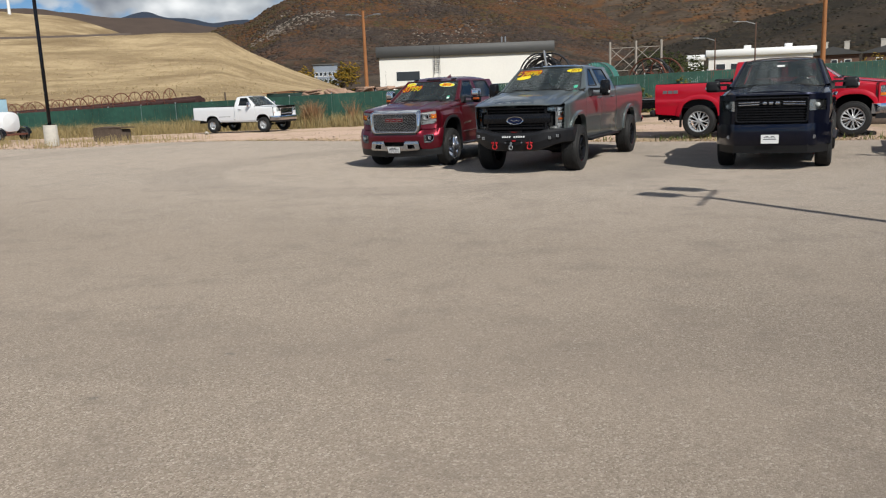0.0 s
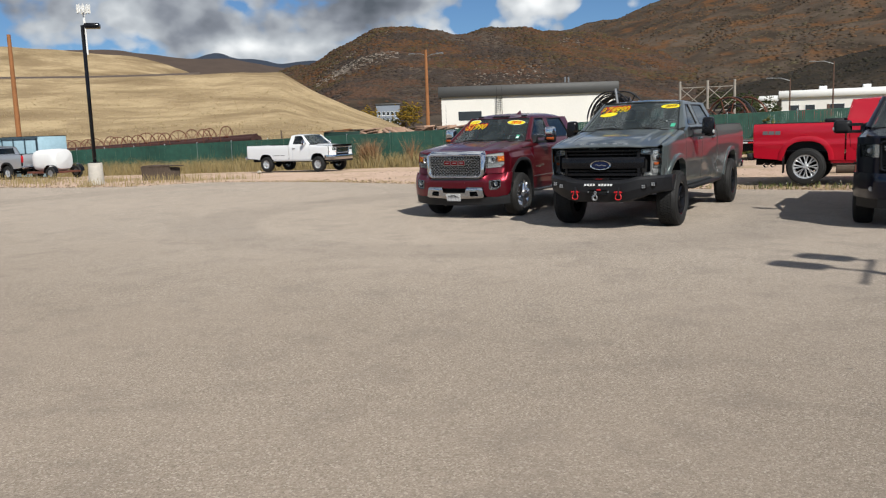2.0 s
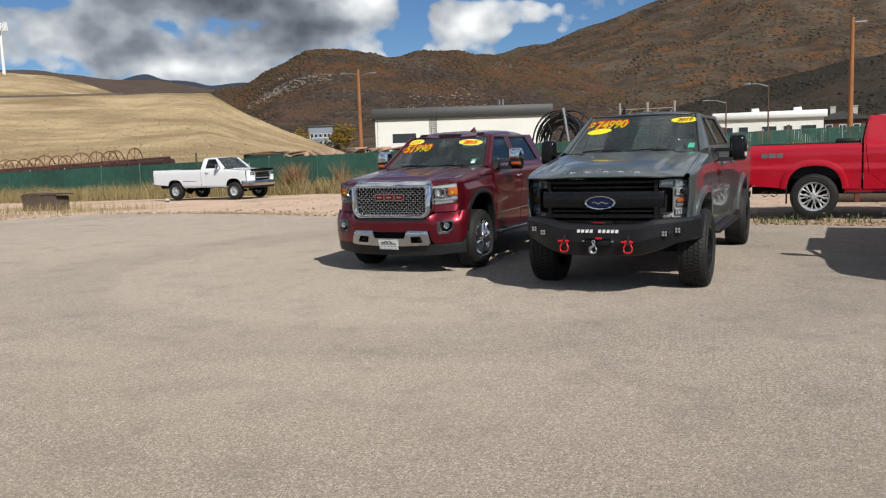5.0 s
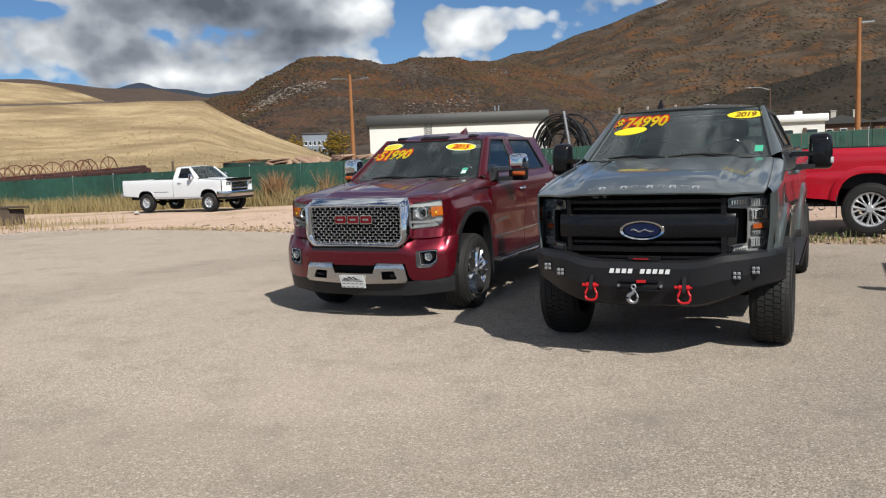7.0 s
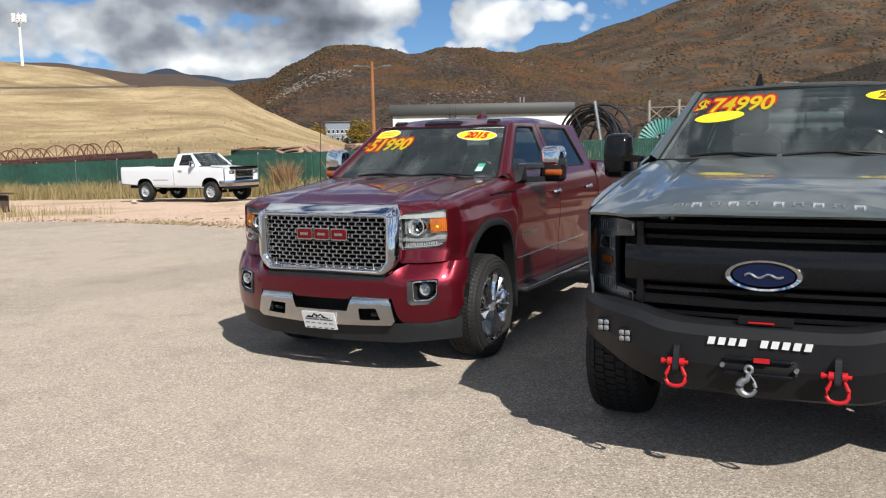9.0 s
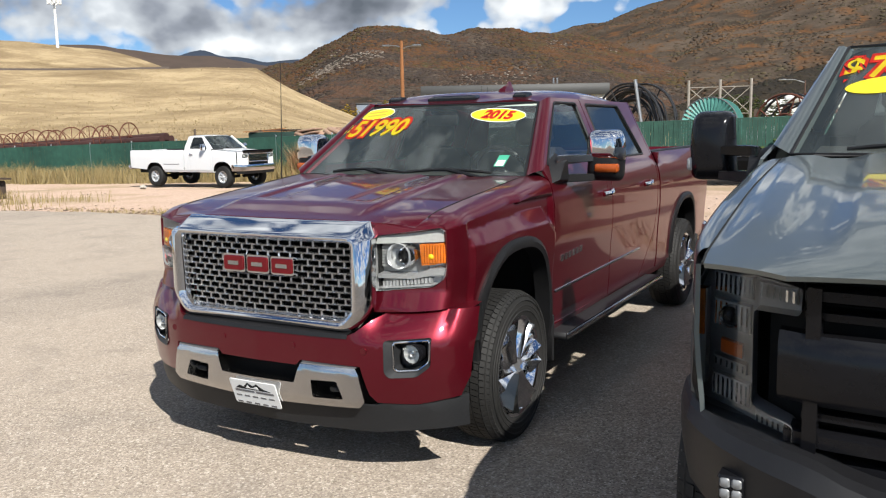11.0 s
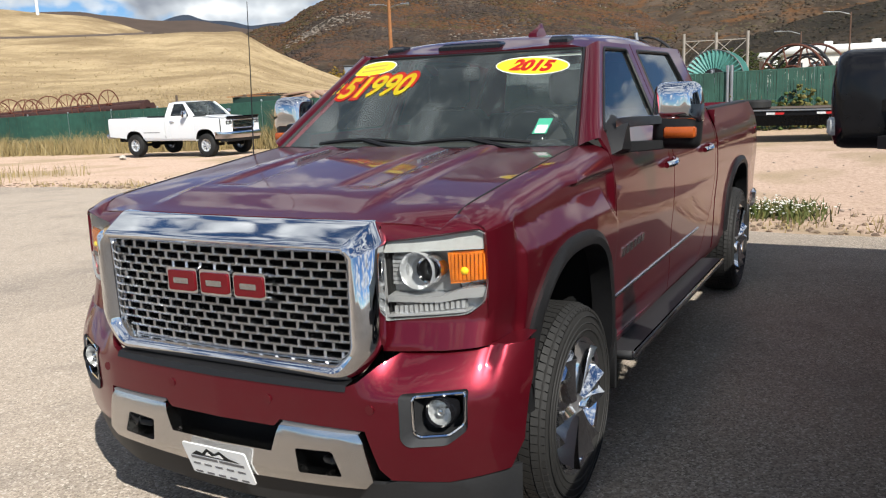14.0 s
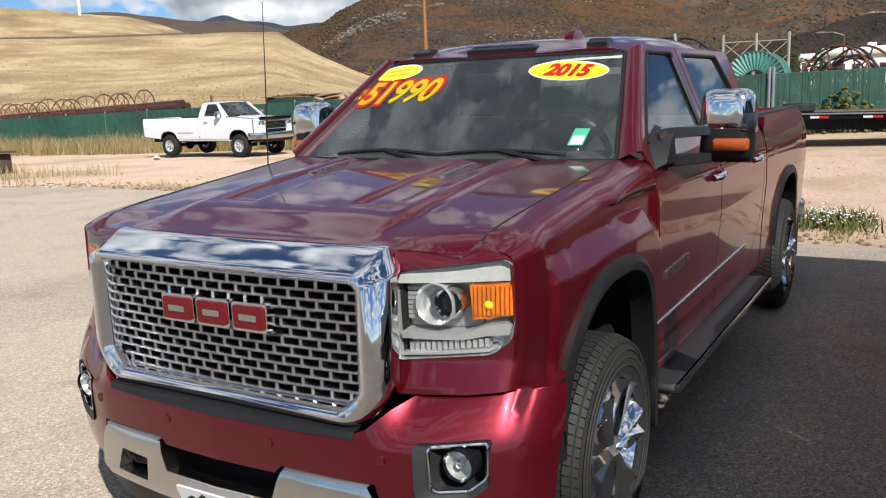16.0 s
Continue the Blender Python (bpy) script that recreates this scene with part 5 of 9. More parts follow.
            g.loft([[(s * (gm_side(yy, z) + o), yy, z) for yy, z in ((y, 0.885 + 0.003 * k), (y + 0.045, 0.885 + 0.003 * k), (y + 0.045, 0.925 + 0.003 * k), (y, 0.925 + 0.003 * k))] for o in (-0.002, 0.006)])
        part("door_badge", g, SATIN, T, "bright door badge")
        # mud flap
        part("mud_flap", Geo().box(*sorted((s * 0.74, s * 0.985)), 1.455, 1.475, 0.32, 0.60, 0.006), BLACK, T)
        part("mud_flap", Geo().box(*sorted((s * 0.74, s * 0.975)), 5.40, 5.42, 0.30, 0.62, 0.006), BLACK, T)


gm_extras(gmc)

# ---------------------------------------------------------------- the grey pickup with the steel bumper
FD_HOODX = ([0.1, 0.36, 1.0, 1.66], [0.86, 0.885, 0.88, 0.85])
FD_HOODZ = ([0.1, 0.36, 1.0, 1.66], [1.295, 1.345, 1.46, 1.555])
fd_hx, fd_hz, fd_zc = spline(*FD_HOODX), spline(*FD_HOODZ), spline([0.06, 0.12, 0.25, 0.6, 1.0, 1.6], [1.29, 1.345, 1.395, 1.46, 1.51, 1.575])


def fd_hood(x, y):
    e = min(1.1, x / fd_hx(y))
    z = lerp(fd_zc(y), fd_hz(y), e**2.2)
    z += 0.018 * ease(0.60, 0.52, x) * ease(0.2, 0.5, y) + 0.014 * ease(0.66, 0.74, x) * ease(0.3, 0.6, y) * ease(0.88, 0.8, x)
    return z


fd_shield = lambda x, z: 1.53 + (z - 1.56) * 1.66 + 0.2 * x * x
FORD = dict(
    mir_shell=GLOSS, mir_arm=GLOSS, paint=PAINT_GREY, R=0.45, tw=0.32, rim=0.262, xt=1.045, fy=1.13, ry=5.38, spokes=8, spoke_w=0.3, dish=0.5, rim_mat=GLOSS, hub_mat=GLOSS, blocks=58,
    ys=(0.38, 1.64, 2.80, 4.06, 4.10, 6.80), zrock=0.62, zbelt=1.60, ztop=2.03, zrail=1.60, zhandle=1.38, handle=(2.70, 3.72),
    side=([0.50, 0.65, 0.90, 1.10, 1.30, 1.48, 1.60, 2.03], [0.92, 0.95, 0.965, 0.985, 0.985, 0.965, 0.92, 0.72]),
    taper=([0.26, 0.38, 0.5, 0.7, 1.0, 6.2, 6.8], [0.13, 0.06, 0.03, 0.01, 0.0, 0.0, 0.02]),
    hood_x=FD_HOODX, hood_z=FD_HOODZ, fender_z=([0.38, 0.8, 1.64], [1.30, 1.37, 1.49]), crown=0.95,
    hood=fd_hood, hood_y=(lambda t: 0.10 + 0.05 * t * t + 0.10 * ease(0.75, 1.0, t), lambda t: 1.47 + 0.14 * t * t),
    fa=0.53, fb=0.66, fz0=0.84, ra=0.53, rb=0.64, flare_mat=PAINT_GREY, flare_w=0.07, flare_p=0.03,
    shield=fd_shield, ws_z=(1.565, 2.035), ws_x=(0.83, 0.675), apillar=((1.84, 1.60), (2.44, 2.03)),
    win_front=[(2.04, 1.635), (2.70, 1.635), (2.70, 1.985), (2.50, 1.985)], win_rear=[(2.90, 1.635), (3.84, 1.635), (3.66, 1.985), (2.90, 1.985)],
    roof=lambda x, y: 2.105 - 0.05 * ((y - 3.1) / 0.85) ** 2 - 0.035 * (x / 0.72) ** 2 - 0.05 * (x / 0.72) ** 8, roof_x=0.715,
    mirror=tow_mirror, mir=(2.14, 1.625, 1.335), mir_base=1.98, mir_cap=BLACK, mir_h=0.33, mir_w=0.22, handle_mat=PAINT_GREY, rail_mat=BLACK,
    step=(1.75, 3.95, 0.93, 1.08, 0.60, BLACK), step_edge=BLACK, wipers=((-0.62, -0.08), (-0.05, 0.55)),
)
ford, fd_side = pickup("pickup_truck", pose(3.17, -1.05, 0), "grey-green crew-cab pickup with black steel winch bumper", FORD)


def slab(path, fn, z0, z1, d, round_=0.35):
    """A bar that follows the x values of path: fn gives its front, d its depth."""
    zc, h = (z0 + z1) / 2, (z1 - z0) / 2
    return [[(x, fn(x) + d, z0), (x, fn(x) + d * 0.25, z0), (x, fn(x), zc - h * (1 - round_)), (x, fn(x), zc + h * (1 - round_)), (x, fn(x) + d * 0.25, z1), (x, fn(x) + d, z1)] for x in path]


def shackle(parent, x, y, z, k=1.0):
    tab = part("recovery_tab", Geo().prism(fillet([(y - 0.075, z - 0.03), (y + 0.06, z - 0.05), (y + 0.06, z + 0.10), (y - 0.03, z + 0.09)], 0.02), "x", x - 0.014, x + 0.014), COATED, parent)
    yy = y - 0.045
    legs = ((-0.026, 0.012), (-0.027, -0.016), (-0.044, -0.048), (-0.046, -0.076), (-0.034, -0.096), (-0.012, -0.103), (0.012, -0.103), (0.034, -0.096), (0.046, -0.076), (0.044, -0.048), (0.027, -0.016), (0.026, 0.012))
    bow = [(x + a * k, yy - 0.004 * min(i, 11 - i), z + b * k) for i, (a, b) in enumerate(legs)]
    sh = part("shackle", Geo().tube(bow, 0.0098, 10), RED_STEEL, tab, "red shackle")
    for q in (-0.028, 0.028):
        part("shackle_eye", Geo().cyl((x + q - 0.011, yy, z + 0.012), (x + q + 0.011, yy, z + 0.012), 0.020, n=18), RED_STEEL, sh)
    part("shackle_pin", Geo().cyl((x - 0.062, yy, z + 0.012), (x + 0.056, yy, z + 0.012), 0.0095, n=12).cyl((x - 0.070, yy, z + 0.012), (x - 0.056, yy, z + 0.012), 0.014, n=12), RED_STEEL, sh)


def fd_front(T):
    bow = lambda x: 0.165 + 0.10 * x * x + 0.20 * ease(0.60, 0.94, abs(x))
    xs = [lerp(-0.66, 0.66, k / 14) for k in range(15)]
    gr = part("grille_backing", Geo().loft([[(x, bow(x) + 0.12, 0.80), (x, bow(x) + 0.10, 1.29)] for x in [lerp(-0.72, 0.72, k / 8) for k in range(9)]], closed=False), VOID, T)
    for z0, z1, w, d in ((1.245, 1.285, 0.62, 0.0), (1.195, 1.225, 0.62, 0.02), (0.985, 1.165, 0.68, -0.02), (0.935, 0.965, 0.62, 0.02), (0.865, 0.915, 0.66, 0.0), (0.815, 0.845, 0.62, 0.02)):
        part("grille_bar", Geo().loft(slab([lerp(-w, w, k / 14) for k in range(15)], lambda x: bow(x) + d, z0, z1, 0.07)), GLOSS, gr)
    for s in (1, -1):
        part("grille_post", Geo().loft([[(s * x, bow(x) + d, z) for x, d in ((0.575, 0.06), (0.58, -0.008), (0.615, 0.0), (0.62, 0.06))] for z in (0.82, 1.0, 1.16, 1.285)]), GLOSS, gr)
    em = Geo().loft([[(a, bow(0) - 0.032 + d, b) for a, b in oval(0.0, 1.045, 0.178 * k, 0.076 * k)] for k, d in ((1.0, 0.04), (1.0, 0.006), (0.96, -0.004), (0.84, 0.0), (0.82, 0.008))], caps=False)
    eb = part("emblem", em, CHROME, gr, "blue and chrome oval emblem")
    part("emblem_face", Geo().prism(oval(0.0, 1.045, 0.138, 0.053), "y", bow(0) - 0.027, bow(0) - 0.01), EMBLEM_BLUE, eb)
    wave = [(lerp(-0.085, 0.09, k / 14), bow(0) - 0.030, 1.043 + 0.011 * math.sin(k * 0.9) * (1 - 0.4 * k / 14)) for k in range(15)]
    part("emblem_script", Geo().tube(wave, 0.006, 6), SATIN, eb)
    # bowed row of raised bars along the hood's front edge
    for k in range(10):
        x = -0.43 + k * 0.086 + (0.03 if k > 4 else 0)
        g, y = Geo(), 0.175
        for xa, xb, da, db in ((x, x + 0.010, 0.0, 0.035), (x + 0.038, x + 0.048, 0.0, 0.035), (x, x + 0.048, 0.027, 0.035)):
            g.loft([[(xx, y + d, fd_hood(abs(xx), y + d) + h) for xx, d in ((xa, da), (xb, da), (xb, db), (xa, db))] for h in (-0.003, 0.007)])
        part("hood_stroke", g, LAMP_SILVER if k % 2 else SATIN, T)
    plan = lambda x: bow(x) + 0.005
    for s in (1, -1):
        m = (lambda p: p) if s > 0 else flipx
        L = fillet([(0.628, 1.208), (0.625, 1.278), (0.70, 1.288), (0.905, 1.288), (0.938, 1.225), (0.944, 0.93), (0.925, 0.872), (0.64, 0.858), (0.637, 0.915), (0.752, 0.932), (0.756, 1.196)], 0.014)
        fn = lambda x, z: plan(abs(x)) + 0.05 * max(0, z - 1.15)
        at = lambda x, z, d: (s * x, fn(x, z) + d, z)
        quad = lambda xa, xb, za, zb, d: [at(x, z, d) for x, z in ((xa, za), (xb, za), (xb, zb), (xa, zb))]
        hl = panel("head_lamp", m(L), lambda x, z: fn(x, z) + 0.07, "y", CHAMBER, T, out=-1, thick=0, step=0.05, label="C-shaped head lamp with clear lens")
        ln = panel("lamp_lens", m(L), fn, "y", LENS, hl, out=-1, thick=0, step=0.05)
        ln.visible_shadow = False
        part("lamp_rim", Geo().loft([[at(x, z, d) for d in (-0.004, 0.008, 0.09)] for x, z in L + L[:1]], closed=False), GREYTRIM, hl)
        # clear outer edge, upper and lower reflectors with ribs, amber chamber between them
        part("outer_strip", Geo().loft([[at(x, z, d) for x, d in ((0.905, 0.06), (0.908, 0.015), (0.930, 0.012), (0.932, 0.06))] for z in (0.93, 1.0, 1.1, 1.215)]), LENS_SOLID, hl, "frosted outer strip")
        for xa, xb, za, zb, mt in ((0.640, 0.752, 1.222, 1.268, CHAMBER), (0.765, 0.895, 1.205, 1.272, LAMP_SILVER), (0.770, 0.895, 1.105, 1.190, LAMP_SILVER), (0.778, 0.890, 0.985, 1.020, CHAMBER), (0.765, 0.895, 0.895, 0.968, LAMP_SILVER), (0.652, 0.752, 0.872, 0.905, LENS_SOLID)):
            bx = part("reflector", Geo().loft([quad(xa, xb, za, zb, 0.068), quad(xa + 0.004, xb - 0.004, za + 0.004, zb - 0.004, 0.044)]), mt, hl)
            rib = Geo()
            n = max(4, int((xb - xa) / 0.016))
            for k in range(n):
                u = lerp(xa + 0.012, xb - 0.012, k / (n - 1))
                rib.loft([quad(u - 0.003, u + 0.003, za + 0.008, zb - 0.008, d) for d in (0.05, 0.034)])
            part("reflector_rib", rib, CHROME, bx)
        part("projector", Geo().lathe([(0.04, 0.034), (0.0, 0.034), (-0.006, 0.030), (0.004, 0.026)], 24, "y", at(0.832, 1.147, 0.022)), CHROME, hl)
        part("projector_lens", Geo().ball(at(0.832, 1.147, 0.034), 0.026, 0.018, 0.026, 16, 9), GLOSS, hl)
        part("side_marker", Geo().loft([quad(0.792, 0.862, 1.036, 1.074, d) for d in (0.055, 0.030)]), AMBER_DARK, hl, "small amber lamp")
        part("turn_lamp", Geo().loft([quad(0.912, 0.938, 1.08, 1.215, d) for d in (0.05, 0.002)]), AMBER, hl, "amber turn lamp")
        panel("lamp_panel", m([(0.925, 0.86), (0.965, 0.86), (0.965, 1.30), (0.905, 1.30), (0.946, 1.21), (0.948, 0.93)]), lambda x, z: plan(abs(x)) + 0.004 + max(0, abs(x) - 0.9) * 1.2, "y", PAINT_GREY, T, out=-1)
    # steel bumper with faceted ends
    bp = spline([0, 0.42, 0.60, 0.78, 0.94, 1.01], [0.03, 0.035, 0.08, 0.19, 0.40, 0.62])
    top = spline([0, 0.30, 0.45, 0.62, 0.9, 1.06], [0.815, 0.818, 0.83, 0.872, 0.875, 0.872])
    bot = spline([0, 0.40, 0.62, 0.85, 1.06], [0.455, 0.465, 0.52, 0.60, 0.62])
    rows = []
    for k in range(33):
        x = lerp(-1.01, 1.01, k / 32)
        a = abs(x)
        y, zt_, zb_ = bp(a), top(a), bot(a)
        rows.append([(x, y + 0.22, zt_ - 0.01), (x, y + 0.07, zt_), (x, y + 0.035, zt_ - 0.012), (x, y - 0.005, lerp(zt_, zb_, 0.16)), (x, y, lerp(zt_, zb_, 0.55)), (x, y + 0.05, zb_ + 0.02), (x, y + 0.09, zb_), (x, y + 0.3, zb_ + 0.02)])
    bmp = part("steel_bumper", Geo().loft(rows), COATED, T, "black powder-coated steel winch bumper", sharp=16)
    part("bumper_lip", Geo().loft([[(x, bp(abs(x)) + d, top(abs(x)) + h) for d, h in ((0.10, -0.01), (0.05, 0.0), (0.04, 0.035), (0.11, 0.03))] for x in (-0.10, 0.0, 0.14)]), COATED, bmp)
    part("red_mark", Geo().box(-0.055, 0.06, bp(0) + 0.038, bp(0) + 0.05, 0.826, 0.832), RED_STEEL, bmp)
    # white lettering shown as slanted bars
    for k in range(10):
        if k == 4:
            continue
        x = -0.232 + k * 0.0472
        part("lettering_bar", Geo().prism([(x, 0.724), (x + 0.031, 0.724), (x + 0.039, 0.758), (x + 0.008, 0.758)], "y", bp(0) - 0.014, bp(0) + 0.004), WHITE, bmp)
    # winch opening as a near-black block in place of its shade, rollers, hook
    part("winch_opening", Geo().box(-0.17, 0.17, bp(0) - 0.006, bp(0) + 0.05, 0.59, 0.672, 0.01), VOID, bmp)
    fl = part("fairlead", Geo().box(-0.15, 0.15, bp(0) - 0.022, bp(0) + 0.0, 0.585, 0.602, 0.004).box(-0.15, 0.15, bp(0) - 0.022, bp(0) + 0.0, 0.655, 0.672, 0.004), GLOSS, bmp)
    for q in (-0.16, 0.165):
        part("fairlead_bolt", Geo().cyl((q, bp(0) - 0.026, 0.63), (q, bp(0), 0.63), 0.011, n=12), STEEL, fl)
    part("red_tag", Geo().box(-0.02, 0.05, bp(0) - 0.03, bp(0) - 0.015, 0.655, 0.675), RED_STEEL, fl)
    hx0, hy0, hz0 = -0.042, bp(0) - 0.042, 0.538
    ang = [radians(a) for a in range(96, 420, 18)]
    hk = [(hx0 + 0.004, hy0, hz0 + 0.072), (hx0 + 0.002, hy0, hz0 + 0.052)] + [(hx0 + 0.036 * math.cos(a), hy0, hz0 + 0.036 * math.sin(a)) for a in ang]
    hook = part("winch_hook", Geo().tube(hk, lambda t: 0.009 + 0.010 * math.sin(math.pi * min(1, 0.15 + t)) ** 2, 12), STEEL, bmp, "galvanised winch hook")
    part("hook_eye", Geo().tube([(hx0 + 0.004 + 0.016 * math.cos(a), hy0, hz0 + 0.086 + 0.017 * math.sin(a)) for a in [2 * math.pi * k / 18 for k in range(18)]], 0.0075, 8, True), STEEL, hook)
    part("hook_latch", Geo().tube([(hx0 + 0.008, hy0 - 0.004, hz0 + 0.066), (hx0 + 0.036, hy0 - 0.004, hz0 + 0.024)], 0.0045, 8), STEEL, hook)
    part("winch_rope", Geo().tube([(hx0 + 0.004, hy0 + 0.05, 0.63), (hx0 + 0.004, hy0, hz0 + 0.098)], 0.008, 8), HOSE_GREY, hook)
    shackle(bmp, -0.372, bp(0.37) + 0.01, 0.615)
    shackle(bmp, 0.338, bp(0.34) + 0.01, 0.615)
    for x, z in ((-0.775, 0.745), (-0.645, 0.715), (0.700, 0.712), (0.825, 0.742)):
        a = abs(x)
        d = 0.045
        cb = part("cube_lamp", Geo().box(x - 0.036, x + 0.036, bp(a) - 0.012 + d, bp(a) + 0.08, z - 0.034, z + 0.034, 0.006).box(x - 0.036, x + 0.036, bp(a - 0.03) - 0.008, bp(a) + 0.08, z - 0.034, z + 0.034, 0.006), GLOSS, bmp, "square lamp")
        for q in (-1, 1):
            for w in (-1, 1):
                part("lamp_cell", Geo().box(x + q * 0.015 - 0.013, x + q * 0.015 + 0.013, bp(a - 0.03) - 0.012, bp(a - 0.03), z + w * 0.015 - 0.013, z + w * 0.015 + 0.013, 0.004), CHAMBER, cb)
    # stickers
    W = fd_shield
    def vinyl(name, poly, mat, off, label=""):
        return panel(name, poly, lambda x, z: W(x, z) - off, "y", mat, T, out=-1, thick=0, step=0.06, label=label)
    turn = lambda cx, cz, tilt: Matrix.Translation((cx, 0, cz)) @ Matrix.Rotation(tilt, 4, "Y") @ Matrix.Rotation(radians(90), 4, "X")
    price("74990", (-0.378, 1.931, radians(-1.5)), 0.138, 1.22, (-0.648, 1.928, radians(-1.5)), 0.115, turn, W, T)
    for cx, cz, rx, rz, tl, text in ((0.565, 1.962, 0.165, 0.036, 0.0, "2019"), (-0.50, 1.848, 0.165, 0.036, radians(5), "")):
        vinyl("year_sticker", oval(cx, cz, rx, rz, tl), YELLOW, 0.007, "yellow oval sticker")
        if text:
            words(text, rz * 1.7, turn(cx, cz, -tl) @ Matrix.Diagonal((1.5, 1, 1, 1)), base("brown print", (0.35, 0.16, 0.02), 0.5)[0], T, "year_figure", "year figures", 0.003, 0.2, 0.0005, on_shield(W, 0.010))
    vinyl("paper_tag", [(0.69, 1.61), (0.76, 1.61), (0.76, 1.665), (0.69, 1.665)], GREEN_TAG, 0.005, "pale green paper tag")
    zf = FORD["roof"](0.3, 2.75)
    part("roof_fin", Geo().loft([[(-0.3 - w, 2.62 - l, zf + h), (-0.3 + w, 2.62 - l, zf + h), (-0.3 + w, 2.62 + r, zf + h), (-0.3 - w, 2.62 + r, zf + h)] for w, l, r, h in ((0.03, 0.06, 0.06, -0.02), (0.02, 0.04, 0.05, 0.03), (0.008, 0.0, 0.04, 0.075))]), GLOSS, T)


fd_front(ford)


# ---------------------------------------------------------------- other pickups
def nose(T, P, F):
    """A plainer nose: grille with bars, head lamps, bumper. F holds its heights and materials."""
    hx, hz = spline(*P["hood_x"]), spline(*P["hood_z"])
    yn, w, zt_, zb_ = F["y"], F["w"], F["top"], F["bot"]
    bow = lambda x: yn + 0.06 * x * x + 0.35 * ease(F["round"], F["round"] + 0.35, abs(x))
    xg = F["grille_w"]
    bk = part("grille_backing", Geo().loft([[(x, bow(x) + 0.07, zb_), (x, bow(x) + 0.07, zt_)] for x in [lerp(-w, w, k / 12) for k in range(13)]], closed=False), VOID, T)
    ring = [(-xg, F["gz"][0]), (xg, F["gz"][0]), (xg * 1.02, F["gz"][1]), (-xg * 1.02, F["gz"][1])]
    part("grille_surround", Geo().tube([(x, bow(x) - 0.005, z) for x, z in fillet(ring, 0.05)], F.get("ring_r", 0.022), 8, True), F["ring"], bk)
    n = F.get("bars", 5)
    for k in range(n):
        z = lerp(F["gz"][0], F["gz"][1], (k + 1) / (n + 1))
        part("grille_bar", Geo().loft(slab([lerp(-xg, xg, j / 10) for j in range(11)], lambda x: bow(x) + 0.012, z - F.get("bar_h", 0.012), z + F.get("bar_h", 0.012), 0.05)), F["bar"], bk)
    for s in (1, -1):
        x0, x1, za, zb2 = F["lamp"]
        L = fillet([(x0, za), (x1, za), (x1, zb2), (x0, zb2)], 0.02)
        m = (lambda p: p) if s > 0 else flipx
        hl = panel("head_lamp", m(L), lambda x, z: bow(x) + 0.055, "y", SATIN, T, out=-1, thick=0, label="clear head lamp")
        part("reflector", Geo().ball((s * lerp(x0, x1, 0.45), bow(lerp(x0, x1, 0.45)) + 0.045, (za + zb2) / 2), 0.05, 0.03, 0.045), LENS_SOLID, hl)
        ln = panel("lamp_lens", m(L), lambda x, z: bow(x) + 0.002, "y", LENS, hl, out=-1, thick=0)
        ln.visible_shadow = False
        part("lamp_rim", Geo().loft([[(s * x, bow(x) + d, z) for d in (-0.002, 0.07)] for x, z in L + L[:1]], closed=False), F["lamp_rim"], hl)
        if "amber" in F:
            xa, xb, z2, z3 = F["amber"]
            part("turn_lamp", Geo().loft([[(s * x, bow(x) + d, z) for x, z in ((xa, z2), (xb, z2), (xb, z3), (xa, z3))] for d in (0.0, 0.05)]), AMBER, hl, "amber turn lamp")
        # bodywork beside and under the lamp
        out_ = [(xg * 1.03, zb_), (w, zb_), (w, zt_), (xg * 1.03, zt_)]
        hole2 = [[(x0 - 0.004, za - 0.004), (x1 + 0.004, za - 0.004), (x1 + 0.004, zb2 + 0.004), (x0 - 0.004, zb2 + 0.004)]]
        panel("lamp_panel", m(out_), lambda x, z: bow(x) + 0.004, "y", P["paint"], T, holes=[m(h) for h in hole2], out=-1)
    hd = [lerp(-F["hood_w"], F["hood_w"], k / 12) for k in range(13)]
    part("hood_lip", Geo().loft([[(x, bow(x) - 0.002, zt_ - 0.01), (x, bow(x) + 0.01, zt_ + 0.02), (x, P["hood_y"][0](min(1, abs(x) / F["hood_w"])) + 0.03, P["hood"](abs(x), P["hood_y"][0](min(1, abs(x) / F["hood_w"])) + 0.03) - 0.004)] for x in hd], closed=False), P["paint"], T)
    za, zb3 = F["bump"]
    bw = F["bump_w"]
    bb = lambda x: bow(x) - F.get("proud", 0.10) + 0.15 * ease(0.8, 1.0, abs(x))
    rows = [[(x, bb(x) + 0.14, zb3), (x, bb(x) + 0.02, zb3), (x, bb(x), lerp(za, zb3, 0.75)), (x, bb(x) + 0.01, lerp(za, zb3, 0.25)), (x, bb(x) + 0.05, za), (x, bb(x) + 0.14, za)] for x in [lerp(-bw, bw, k / 20) for k in range(21)]]
    bmp = part("front_bumper", Geo().loft(rows), F["bump_mat"], T, sharp=40)
    if F.get("valance"):
        part("valance", Geo().loft([[(x, bb(x) + 0.05, za + 0.02), (x, bb(x) + 0.08, F["valance"]), (x, bb(x) + 0.2, F["valance"])] for x in [lerp(-bw * 0.95, bw * 0.95, k / 12) for k in range(13)]], closed=False), BLACK, bmp)
